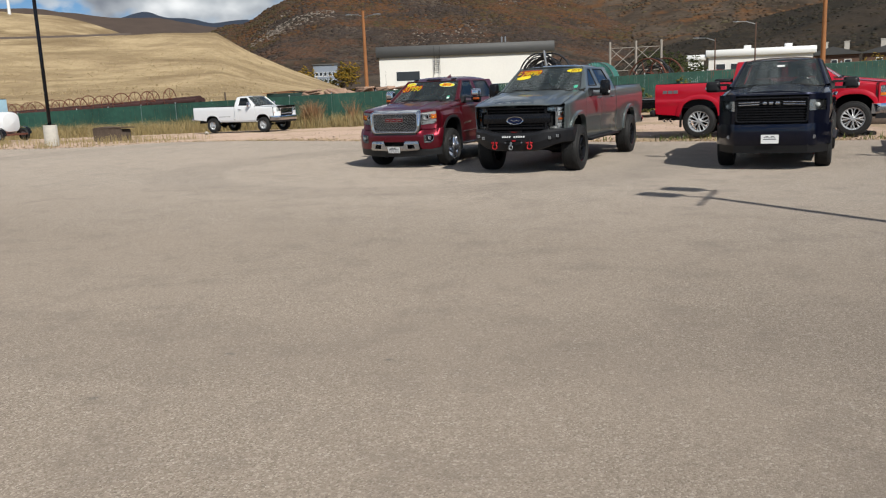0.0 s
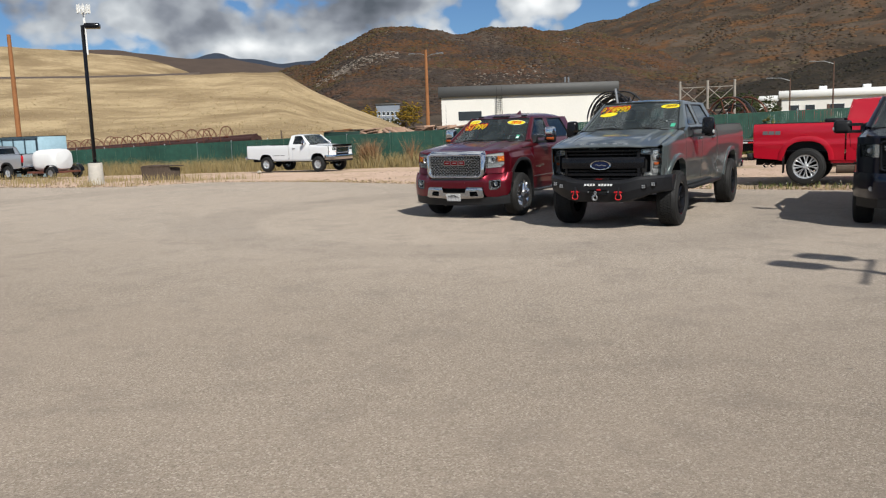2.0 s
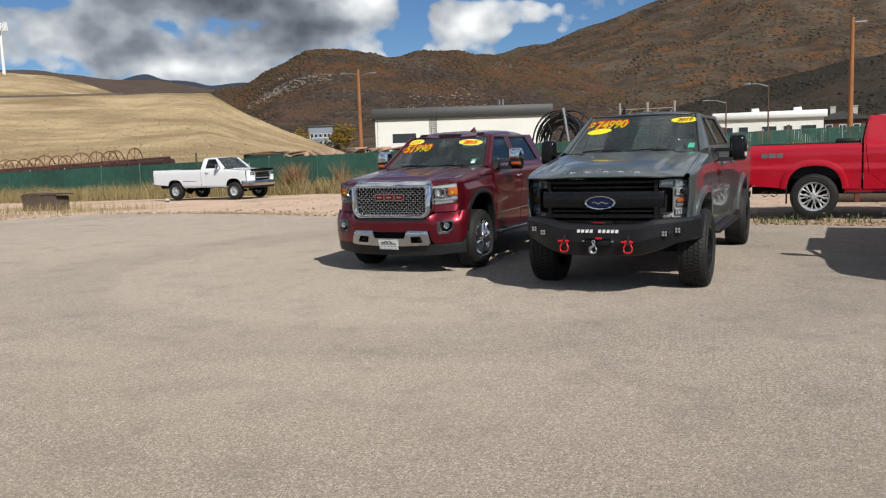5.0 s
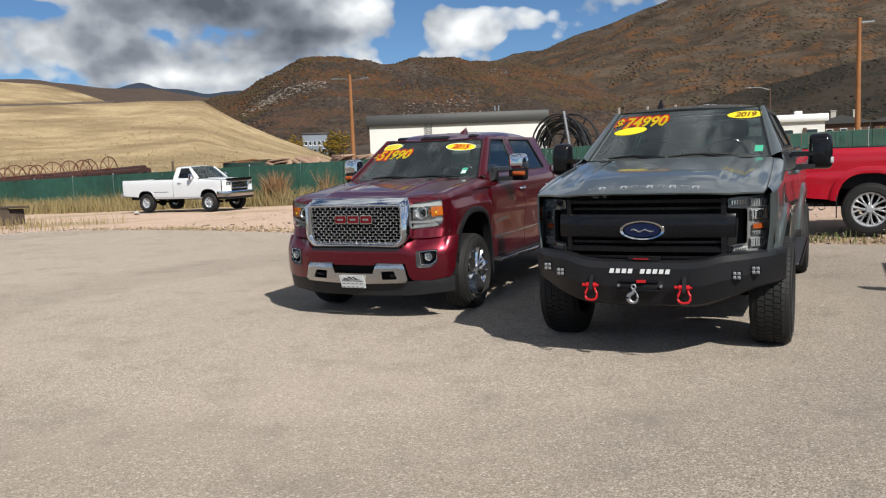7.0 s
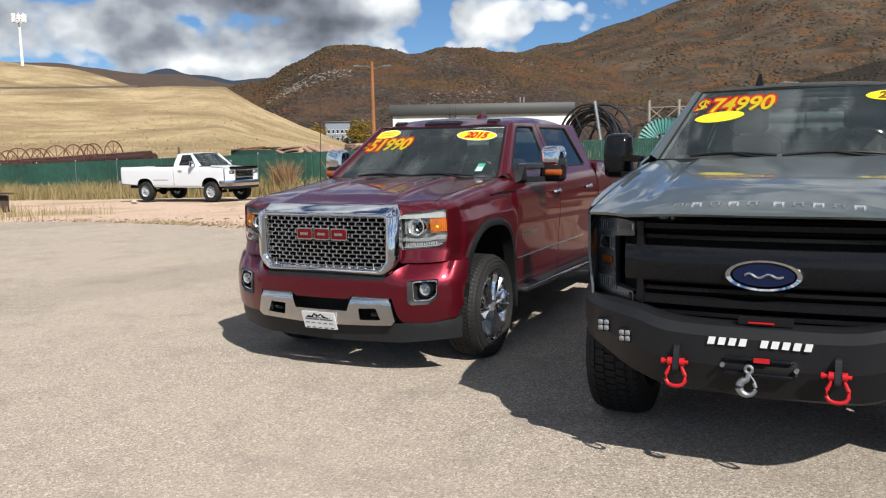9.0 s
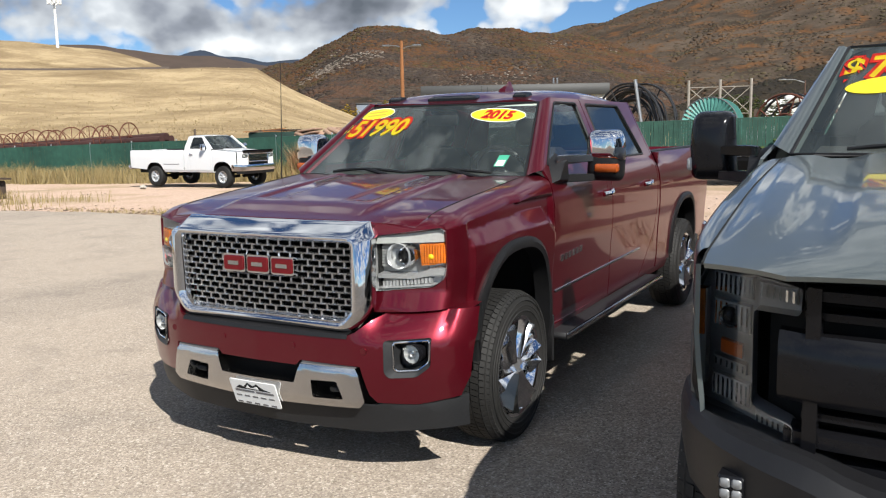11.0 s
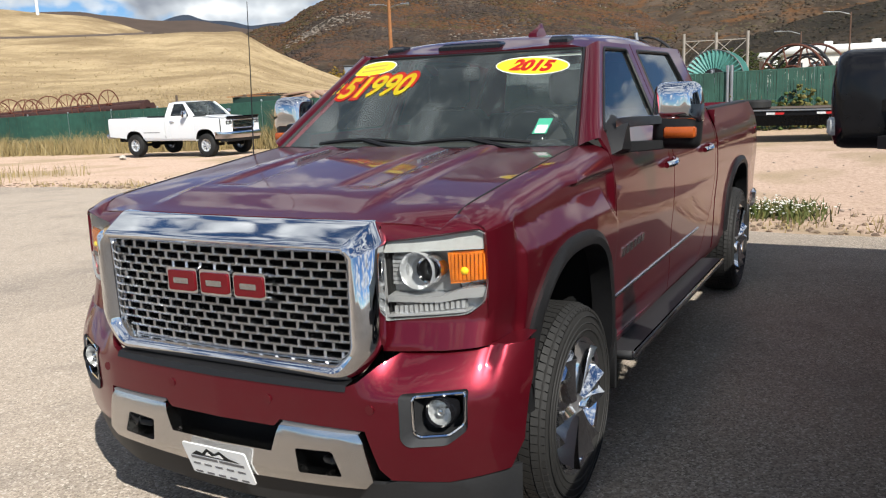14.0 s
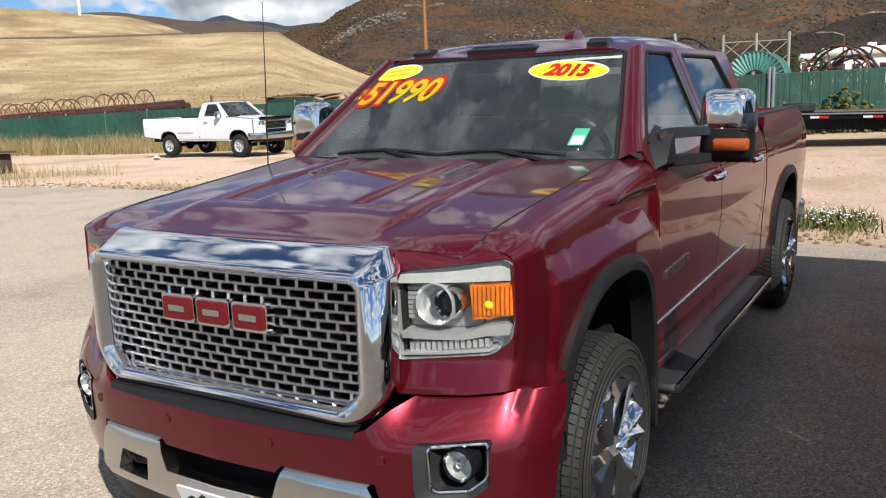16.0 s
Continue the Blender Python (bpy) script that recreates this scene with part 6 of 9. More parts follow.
    if F.get("plate"):
        px, pz = F["plate"]
        pl = part("front_plate", Geo().prism(fillet([(px - 0.15, pz - 0.078), (px + 0.15, pz - 0.078), (px + 0.15, pz + 0.078), (px - 0.15, pz + 0.078)], 0.012), "y", bb(0) - 0.018, bb(0) - 0.01), WHITE, T, "white plate")
        part("plate_print", Geo().prism([(px - 0.11, pz + 0.03), (px - 0.05, pz + 0.055), (px, pz + 0.035), (px + 0.05, pz + 0.058), (px + 0.10, pz + 0.03)], "y", bb(0) - 0.020, bb(0) - 0.017).box(px - 0.11, px + 0.11, bb(0) - 0.020, bb(0) - 0.017, pz - 0.01, pz + 0.008), GREYTRIM, pl)
    for x in F.get("fogs", ()):
        part("fog_lamp", Geo().cyl((x, bb(x) - 0.006, lerp(za, zb3, 0.4)), (x, bb(x) + 0.05, lerp(za, zb3, 0.4)), 0.035, n=16), GREYTRIM, bmp)
    return bow, bmp


def hood_of(zf, zr, yf, yr, drop):
    return lambda x, y: lerp(zf, zr, (y - yf) / (yr - yf)) - drop * (x / 0.85) ** 2 + 0.02 * ease(0.5, 0.42, x)


def shield_of(a, z0, b, c=0.2):
    return lambda x, z: a + (z - z0) * b + c * x * x


def roof_of(top, yc, xr):
    return lambda x, y: top - 0.05 * ((y - yc) / 0.85) ** 2 - 0.035 * (x / xr) ** 2 - 0.05 * (x / xr) ** 8


# dark navy pickup
RAM = dict(
    paint=PAINT_NAVY, R=0.42, tw=0.28, rim=0.26, xt=1.0, fy=1.02, ry=4.82, spokes=8, dish=0.5, rim_mat=SATIN,
    ys=(0.42, 1.52, 2.64, 3.90, 3.94, 5.95), zrock=0.52, zbelt=1.50, ztop=1.98, zrail=1.50, zhandle=1.28, handle=(2.54, 3.56),
    side=([0.40, 0.55, 0.85, 1.10, 1.30, 1.42, 1.50, 1.98], [0.92, 0.95, 0.97, 0.985, 0.975, 0.95, 0.915, 0.71]),
    taper=([0.3, 0.42, 0.6, 0.85, 5.4, 6.0], [0.17, 0.09, 0.03, 0.0, 0.0, 0.02]),
    hood_x=([0.2, 0.42, 1.52], [0.80, 0.83, 0.84]), hood_z=([0.2, 0.42, 1.0, 1.52], [1.30, 1.34, 1.43, 1.485]), fender_z=([0.42, 0.9, 1.52], [1.27, 1.33, 1.40]), crown=0.9,
    hood=hood_of(1.41, 1.52, 0.15, 1.4, 0.06), hood_y=(lambda t: 0.10 + 0.12 * t**3, lambda t: 1.26 + 0.16 * t * t),
    fa=0.49, fb=0.64, fz0=0.84, ra=0.48, rb=0.60, flare=False, shield=shield_of(1.30, 1.49, 1.55), ws_z=(1.49, 1.985), ws_x=(0.82, 0.645),
    apillar=((1.58, 1.51), (2.22, 1.98)), win_front=[(1.78, 1.535), (2.54, 1.535), (2.54, 1.94), (2.28, 1.94)], win_rear=[(2.74, 1.535), (3.66, 1.535), (3.5, 1.94), (2.74, 1.94)],
    roof=roof_of(2.055, 2.95, 0.71), roof_x=0.705, mirror=tow_mirror, mir=(1.90, 1.60, 1.42), mir_cap=BLACK, mir_h=0.22, mir_w=0.30, step=(1.6, 3.8, 0.92, 1.07, 0.5, BLACK), step_edge=BLACK,
)
ram, _ = pickup("pickup_truck", pose(7.68, 0.12, 0), "dark navy crew-cab pickup with black grille", RAM)
bow_, _ = nose(ram, RAM, dict(y=0.03, w=0.95, top=1.365, bot=0.80, round=0.62, grille_w=0.60, gz=(0.88, 1.30), ring=GLOSS, bar=GLOSS, bars=8, bar_h=0.016, lamp=(0.63, 0.90, 1.07, 1.26), lamp_rim=GLOSS, hood_w=0.82, bump=(0.46, 0.84), bump_w=0.99, bump_mat=PAINT_NAVY, proud=0.10, valance=0.32, plate=(0.0, 0.58), fogs=(-0.72, 0.72)))
for s in (1, -1):
    part("grille_accent", Geo().tube([(s * x, bow_(x) - 0.012, z) for x, z in ((0.20, 1.195), (0.56, 1.185), (0.56, 1.225), (0.20, 1.235))], 0.010, 6, True), SATIN, ram, "bright grille accent")
for k in range(3):
    part("emblem_bar", Geo().box(-0.15 + k * 0.108, -0.075 + k * 0.108, bow_(0) - 0.03, bow_(0), 1.19, 1.24, 0.008), SATIN, ram, "bright emblem block")
panel("paper_tag", [(-0.06, 1.86), (0.08, 1.86), (0.08, 1.89), (-0.06, 1.89)], lambda x, z: RAM["shield"](x, z) - 0.006, "y", WHITE, ram, out=-1, thick=0, label="white paper tag")

# red pickup, lifted, broadside
RED = dict(
    paint=PAINT_RED, R=0.455, tw=0.32, rim=0.29, xt=1.03, fy=1.02, ry=4.98, spokes=8, forks=(-0.2, 0.2), spoke_w=0.16, dish=0.6, rim_mat=LAMP_SILVER,
    ys=(0.40, 1.50, 2.74, 4.08, 4.12, 6.22), zrock=0.60, zbelt=1.56, ztop=2.06, zrail=1.52, zhandle=1.36, handle=(2.62, 3.0),
    side=([0.45, 0.60, 0.90, 1.02, 1.08, 1.30, 1.48, 1.56, 2.06], [0.93, 0.955, 0.97, 0.985, 0.975, 0.985, 0.96, 0.915, 0.73]),
    taper=([0.3, 0.40, 0.6, 0.85, 5.8, 6.2], [0.14, 0.07, 0.03, 0.0, 0.0, 0.015]),
    hood_x=([0.2, 0.40, 1.50], [0.82, 0.84, 0.84]), hood_z=([0.2, 0.40, 1.0, 1.50], [1.33, 1.37, 1.46, 1.53]), fender_z=([0.40, 0.9, 1.50], [1.30, 1.38, 1.46]), crown=0.95,
    hood=hood_of(1.42, 1.57, 0.15, 1.4, 0.05), hood_y=(lambda t: 0.10 + 0.12 * t**3, lambda t: 1.24 + 0.16 * t * t),
    fa=0.55, fb=0.66, fz0=0.85, ra=0.54, rb=0.64, flare_mat=PAINT_RED, flare_w=0.11, flare_p=0.035, shield=shield_of(1.28, 1.55, 1.5), ws_z=(1.55, 2.065), ws_x=(0.83, 0.665),
    apillar=((1.56, 1.57), (2.28, 2.06)), win_front=[(1.80, 1.60), (2.66, 1.60), (2.66, 2.02), (2.34, 2.02)], win_rear=[(2.84, 1.60), (3.42, 1.60), (3.42, 2.02), (2.84, 2.02)],
    roof=roof_of(2.135, 2.95, 0.725), roof_x=0.72, mirror=tow_mirror, mir=(1.92, 1.66, 1.40), mir_cap=BLACK, mir_h=0.30, mir_w=0.24, step=(1.8, 3.9, 0.90, 1.04, 0.56, BLACK), step_edge=BLACK, rd_cut=3.55, bumper_mat=BLACK,
)
redt, red_side = pickup("pickup_truck", pose(10.06, 9.78, 0.02, 0, 0, 90), "bright red lifted pickup with polished alloy wheels", RED)
nose(redt, RED, dict(y=0.03, w=0.95, top=1.375, bot=0.84, round=0.62, grille_w=0.56, gz=(0.92, 1.32), ring=CHROME, bar=CHROME, bars=3, bar_h=0.03, lamp=(0.60, 0.90, 1.02, 1.30), lamp_rim=CHROME, hood_w=0.82, bump=(0.58, 0.84), bump_w=1.0, bump_mat=CHROME, proud=0.14, valance=0.45, amber=(0.80, 0.90, 1.04, 1.12)))
g = Geo()
for k, (a, b) in enumerate(((5.88, 6.0), (5.72, 5.86), (5.58, 5.70))):
    g.loft([[(-(red_side(y, z) + o), y, z) for y, z in ((a, 1.255), (b, 1.255), (b, 1.345), (a, 1.345))] for o in (-0.002, 0.004)])
part("side_decal", g, GREYTRIM, redt, "grey blocks of a side decal")
for z, y in ((0.50, 5.75), (0.50, 5.92)):
    part("tail_pipe", Geo().lathe([(0, 0.055), (0.02, 0.06), (0.20, 0.06), (0.20, 0.05), (0.02, 0.05)], 18, "x", (-1.0, y, z)), CHROME, redt)
part("mud_flap", Geo().box(-1.0, -0.72, 5.50, 5.52, 0.30, 0.72, 0.006), BLACK, redt)
part("bed_cargo_bar", Geo().box(-0.8, 0.8, 4.14, 4.6, 1.50, 1.62, 0.03), BLACK, redt, "black tool box across the bed")

# old white regular-cab pickup by the fence
WHT = dict(
    paint=PAINT_WHITE, R=0.375, tw=0.26, rim=0.20, xt=0.95, fy=0.86, ry=4.12, spokes=8, dish=0.4, spoke_w=0.4, rim_mat=LAMP_SILVER, blocks=32,
    ys=(0.22, 1.34, 2.42, 2.62, 2.66, 5.35), zrock=0.60, zbelt=1.34, ztop=1.78, zrail=1.31, zhandle=1.16, handle=(2.34, 2.34), crew=False, lean_b=-0.06,
    side=([0.45, 0.60, 0.85, 1.10, 1.20, 1.34, 1.78], [0.90, 0.93, 0.945, 0.95, 0.945, 0.91, 0.72]),
    taper=([0.1, 0.22, 0.5, 5.2, 5.4], [0.06, 0.02, 0.0, 0.0, 0.01]),
    hood_x=([0.1, 0.3, 1.4], [0.80, 0.80, 0.82]), hood_z=([0.1, 0.3, 1.4], [1.235, 1.24, 1.315]), fender_z=([0.22, 0.8, 1.34], [1.20, 1.215, 1.25]), crown=0.98,
    hood=hood_of(1.255, 1.335, 0.1, 1.3, 0.02), hood_y=(lambda t: 0.06 + 0.03 * t**3, lambda t: 1.18 + 0.10 * t * t),
    fa=0.44, fb=0.53, fz0=0.70, ra=0.44, rb=0.50, flare=False, shield=shield_of(1.22, 1.33, 1.25), ws_z=(1.33, 1.785), ws_x=(0.80, 0.66),
    apillar=((1.38, 1.34), (1.86, 1.78)), win_front=[(1.56, 1.36), (2.36, 1.36), (2.32, 1.74), (1.92, 1.74)], win_rear=[], front_glass=TINTED,
    roof=roof_of(1.835, 2.3, 0.72), roof_x=0.715, roof_end=2.57, mirror=small_mirror, mir=(1.62, 1.42, 1.16), mir_cap=CHROME,
)
whitet, wht_side = pickup("pickup_truck", pose(-17.05, 19.66, -0.175, 0, 0, 90), "old white regular-cab pickup parked by the fence", WHT)
nose(whitet, WHT, dict(y=0.02, w=0.92, top=1.225, bot=0.72, round=0.80, grille_w=0.50, gz=(0.90, 1.17), ring=CHROME, bar=SATIN, bars=5, bar_h=0.010, lamp=(0.54, 0.80, 1.03, 1.15), lamp_rim=CHROME, hood_w=0.80, bump=(0.58, 0.80), bump_w=0.97, bump_mat=CHROME, proud=0.12, valance=0.48, amber=(0.56, 0.90, 0.935, 1.0)))
part("hood_deflector", Geo().loft([[(x, -0.02 + 0.09 * x * x, 1.195), (x, -0.035 + 0.09 * x * x, 1.25), (x, 0.03 + 0.09 * x * x, 1.285), (x, 0.06 + 0.09 * x * x, 1.262)] for x in [lerp(-0.76, 0.76, k / 12) for k in range(13)]]), GLOSS, whitet, "black hood deflector")
part("bug_deflector", Geo().loft([[(x, 0.05, 1.255), (x, 0.0, 1.285), (x, -0.01, 1.30)] for x in (-0.78, 0, 0.78)], closed=False), GLOSS, whitet, "dark hood deflector")
for s in (1, -1):
    g = Geo().loft([[(s * (wht_side(y, z) + o), y, z) for y, z in ((2.9, 0.80), (3.66, 0.80), (3.66, 0.825), (2.9, 0.825))] for o in (-0.002, 0.004)])
    part("side_stripe", g, GREYTRIM, whitet)

# ---------------------------------------------------------------- ground
def ground_z(x, y):
    """Height of the yard: level round the lot, falling gently to the fence on one side."""
    f = min(1.0, max(0.0, (y - 8) / 16.7))
    xx = max(-60, min(25, x))
    return f * (-0.22 + 0.020 * (xx + 17)) - 0.035


def asphalt_mat():
    m, b, nt = base("weathered asphalt", (0.2, 0.176, 0.161), 0.9, spec=0.25)
    v = coords(nt)
    grain = noisy(nt, v, 95, 3.0, 0.75)
    vor = nt.nodes.new("ShaderNodeTexVoronoi")
    vor.inputs["Scale"].default_value = 105
    nt.links.new(v, vor.inputs["Vector"])
    stone = ramp(nt, vor.outputs["Color"], [(0.0, (0.070, 0.060, 0.050)), (0.28, (0.212, 0.179, 0.144)), (0.72, (0.368, 0.313, 0.258)), (1.0, (0.66, 0.59, 0.52))])
    c = mix(nt, sums(nt, "MULTIPLY", grain, 0.28), stone, (0.276, 0.23, 0.188))
    big = noisy(nt, v, 0.22, 5.0, 0.6, 0.6)
    c = mix(nt, ramp(nt, big, [(0.35, (0, 0, 0)), (0.7, (0.6, 0.6, 0.6))]), c, (0.345, 0.288, 0.235))
    mid = noisy(nt, v, 1.6, 5.0, 0.65)
    c = mix(nt, ramp(nt, mid, [(0.5, (0, 0, 0)), (0.75, (0.5, 0.5, 0.5))]), c, (0.152, 0.132, 0.118))
    sm = nt.nodes.new("ShaderNodeTexWave")
    sm.wave_type, sm.rings_direction = "RINGS", "Z"
    sm.inputs["Scale"].default_value, sm.inputs["Distortion"].default_value, sm.inputs["Detail"].default_value, sm.inputs["Detail Scale"].default_value = 0.03, 14.0, 5.0, 0.16
    nt.links.new(v, sm.inputs["Vector"])
    lines = ramp(nt, sm.outputs["Fac"], [(0.90, (0, 0, 0)), (0.97, (0.3, 0.3, 0.3)), (1.0, (0.3, 0.3, 0.3))])
    c = mix(nt, sums(nt, "MULTIPLY", lines, noisy(nt, v, 0.5, 3.0)), c, (0.08, 0.072, 0.068))
    chip = nt.nodes.new("ShaderNodeTexVoronoi")
    chip.inputs["Scale"].default_value = 30
    nt.links.new(v, chip.inputs["Vector"])
    pale = sums(nt, "MULTIPLY", ramp(nt, chip.outputs["Color"], [(0.70, (0, 0, 0)), (0.78, (0.34, 0.34, 0.34))]), ramp(nt, chip.outputs["Distance"], [(0.26, (1, 1, 1)), (0.36, (0, 0, 0))]))
    dark = sums(nt, "MULTIPLY", ramp(nt, chip.outputs["Color"], [(0.24, (0.30, 0.30, 0.30)), (0.32, (0, 0, 0))]), ramp(nt, chip.outputs["Distance"], [(0.24, (1, 1, 1)), (0.36, (0, 0, 0))]))
    c = mix(nt, pale, c, (0.60, 0.55, 0.49))
    c = mix(nt, dark, c, (0.085, 0.072, 0.060))
    # browner, darker paving away from the yard's edge, broken up by noise
    sep = nt.nodes.new("ShaderNodeSeparateXYZ")
    nt.links.new(v, sep.inputs[0])
    away = sums(nt, "ADD", sums(nt, "MULTIPLY", sep.outputs["Y"], -0.16), -0.75)
    away = sums(nt, "ADD", away, sums(nt, "MULTIPLY", noisy(nt, v, 0.35, 4.0, 0.6), 0.6))
    c = mix(nt, ramp(nt, away, [(0.0, (0, 0, 0)), (0.9, (0.37, 0.37, 0.37))]), c, (0.135, 0.104, 0.076))
    spot = noisy(nt, v, 4.5, 2.0, 0.5)
    c = mix(nt, ramp(nt, spot, [(0.72, (0, 0, 0)), (0.80, (0.55, 0.55, 0.55))]), c, (0.08, 0.072, 0.072))
    nt.links.new(c, b.inputs["Base Color"])
    b.inputs["Diffuse Roughness"].default_value = 1.0
    bump(nt, b, sums(nt, "ADD", sums(nt, "MULTIPLY", vor.outputs["Distance"], -0.6), grain), 0.7, 0.008)
    return m


def dirt_mat():
    m, b, nt = base("pale dirt and dry grass", (0.4, 0.3, 0.22), 0.95, spec=0.15)
    v = coords(nt)
    fine = noisy(nt, v, 14, 6.0, 0.75)
    c = ramp(nt, fine, [(0.25, (0.20, 0.135, 0.10)), (0.5, (0.42, 0.305, 0.235)), (0.75, (0.55, 0.42, 0.33))])
    patch = noisy(nt, v, 0.35, 5.0, 0.6, 0.5)
    c = mix(nt, ramp(nt, patch, [(0.48, (0, 0, 0)), (0.62, (0.75, 0.75, 0.75))]), c, (0.26, 0.20, 0.12))
    far = sums(nt, "MULTIPLY", noisy(nt, v, 0.02, 4.0), 1.0)
    sep = nt.nodes.new("ShaderNodeSeparateXYZ")
    nt.links.new(v, sep.inputs[0])
    away = nt.nodes.new("ShaderNodeMapRange")
    away.inputs["From Min"].default_value, away.inputs["From Max"].default_value = 20, 34
    nt.links.new(sep.outputs[1], away.inputs["Value"])
    gold = ramp(nt, sums(nt, "ADD", sums(nt, "MULTIPLY", fine, 0.5), sums(nt, "MULTIPLY", far, 0.5)), [(0.35, (0.23, 0.165, 0.075)), (0.65, (0.42, 0.32, 0.165))])
    c = mix(nt, away.outputs[0], c, gold)
    nt.links.new(c, b.inputs["Base Color"])
    b.inputs["Diffuse Roughness"].default_value = 1.0
    bump(nt, b, fine, 0.6, 0.03)
    return m


ASPHALT, DIRT = asphalt_mat(), dirt_mat()


def build_ground():
    # one sheet, fine near the yard and coarse towards the horizon
    xs = sorted(set([-4200, -2400, -1200, -600, -300, -160, -100] + list(range(-70, 41, 2)) + [60, 100, 200, 400, 800, 1600, 3000, 4200]))
    ys = sorted(set([-3000, -1200, -500, -200, -100, -60] + list(range(-40, 40, 2)) + [44, 50, 60, 80, 120, 200, 400, 800, 1500, 3000, 4400]))
    g = Geo()
    v = [(x, y, ground_z(x, y) + 0.03 * (noise.noise(Vector((x * 0.21, y * 0.21, 0))) if y > 9 and abs(x) < 70 and y < 40 else 0)) for y in ys for x in xs]
    n = len(xs)
    f = [(j * n + i, j * n + i + 1, (j + 1) * n + i + 1, (j + 1) * n + i) for j in range(len(ys) - 1) for i in range(n - 1)]
    g.add(v, f).ob("ground", DIRT, sharp=80, label="pale dirt ground with dry grass", kind="structure")


build_ground()


def lot_edge(x):
    """Where the asphalt ends, y by x."""
    y = spline([-60, -30, -21, -17.5, -15.5, -12, -6, 0, 3, 20, 60], [5.6, 5.9, 6.3, 6.9, 9.3, 9.7, 8.9, 7.75, 7.7, 7.6, 7.4])(x)
    return y + 0.14 * noise.noise(Vector((x * 1.3, 0, 3))) + 0.05 * noise.noise(Vector((x * 6, 2, 3)))


def build_lot():
    xs = [-60 + 0.35 * k for k in range(344)]
    ys = [-60, -40, -25] + [-15 + 1.0 * k for k in range(16)]
    g = Geo()
    rows = []
    for x in xs:
        e = lot_edge(x)
        rows.append([(x, y, 0.0) for y in ys] + [(x, lerp(1.5, e - 0.4, k / 3), 0.0) for k in range(1, 4)] + [(x, e - 0.12, -0.002), (x, e, -0.02), (x, e + 0.05, -0.09)])
    g.loft(rows, closed=False)
    g.ob("asphalt_lot", ASPHALT, sharp=80, label="weathered grey asphalt parking lot", kind="structure")


build_lot()

# ---------------------------------------------------------------- materials of the yard and the land
def grass_mat(name, lo, hi):
    """Dry grass: streaks down the slope, bands along it, trodden brown patches."""
    m, b, nt = base(name, lo, 0.95, spec=0.1)
    streak = noisy(nt, coords(nt, True, (1, 1, 0.25)), 0.55, 8.0, 0.8)
    fine = noisy(nt, coords(nt), 1.8, 6.0, 0.8)
    broad = noisy(nt, coords(nt, True, (0.5, 0.5, 1.6)), 0.07, 4.0, 0.55, 0.8)
    f = sums(nt, "ADD", sums(nt, "ADD", sums(nt, "MULTIPLY", fine, 0.20), sums(nt, "MULTIPLY", streak, 0.25)), sums(nt, "MULTIPLY", broad, 0.55))
    c = ramp(nt, f, [(0.41, lo), (0.495, tuple(lerp(a, b_, 0.5) for a, b_ in zip(lo, hi))), (0.57, hi)])
    patch = noisy(nt, coords(nt, True, (0.5, 0.5, 1.5)), 0.06, 7.0, 0.7, 0.6)
    c = mix(nt, ramp(nt, patch, [(0.47, (0, 0, 0)), (0.60, (0.65, 0.65, 0.65))]), c, (0.20, 0.142, 0.080))
    tuft = noisy(nt, coords(nt), 0.9, 6.0, 0.8)
    c = mix(nt, ramp(nt, tuft, [(0.55, (0, 0, 0)), (0.70, (0.35, 0.35, 0.35))]), c, tuple(0.7 * a for a in lo))
    nt.links.new(c, b.inputs["Base Color"])
    b.inputs["Diffuse Roughness"].default_value = 1.0
    bump(nt, b, streak, 0.6, 0.5)
    return m


def hill_mat(name, soil, shrub, rust, scale=0.02):
    m, b, nt = base(name, soil, 0.95, spec=0.1)
    v = coords(nt)
    n1 = noisy(nt, v, scale, 7.0, 0.7, 0.5)
    n2 = noisy(nt, v, scale * 7, 6.0, 0.75)
    n3 = noisy(nt, v, scale * 2.2, 5.0, 0.6)
    c = mix(nt, ramp(nt, n1, [(0.40, (0, 0, 0)), (0.58, (1, 1, 1))]), soil, shrub)
    c = mix(nt, ramp(nt, n3, [(0.52, (0, 0, 0)), (0.66, (0.8, 0.8, 0.8))]), c, rust)
    c = mix(nt, ramp(nt, n2, [(0.35, (0.35, 0.35, 0.35)), (0.6, (0, 0, 0))]), c, tuple(0.7 * a for a in shrub))
    nt.links.new(c, b.inputs["Base Color"])
    bump(nt, b, n2, 0.5, 3.0)
    return m


def leaf_mat(name, cols, rough=0.8, drift=None):
    """Foliage whose clumps differ in colour from one to the next."""
    m, b, nt = base(name, cols[0], rough, spec=0.2)
    geo = nt.nodes.new("ShaderNodeNewGeometry")
    k = len(cols)
    c = ramp(nt, geo.outputs["Random Per Island"], [(i / max(1, k - 1), col) for i, col in enumerate(cols)])
    c = mix(nt, sums(nt, "MULTIPLY", noisy(nt, coords(nt), 3.0, 4.0), 0.5), c, tuple(0.5 * a for a in cols[0]))
    if drift:
        n = noisy(nt, coords(nt), drift[0], 4.0, 0.6)
        c = mix(nt, ramp(nt, n, [(0.50, (0, 0, 0)), (0.58, (0.65, 0.65, 0.65))]), c, drift[1])
        c = mix(nt, ramp(nt, n, [(0.36, (0.6, 0.6, 0.6)), (0.46, (0, 0, 0))]), c, drift[2])
    nt.links.new(c, b.inputs["Base Color"])
    return m


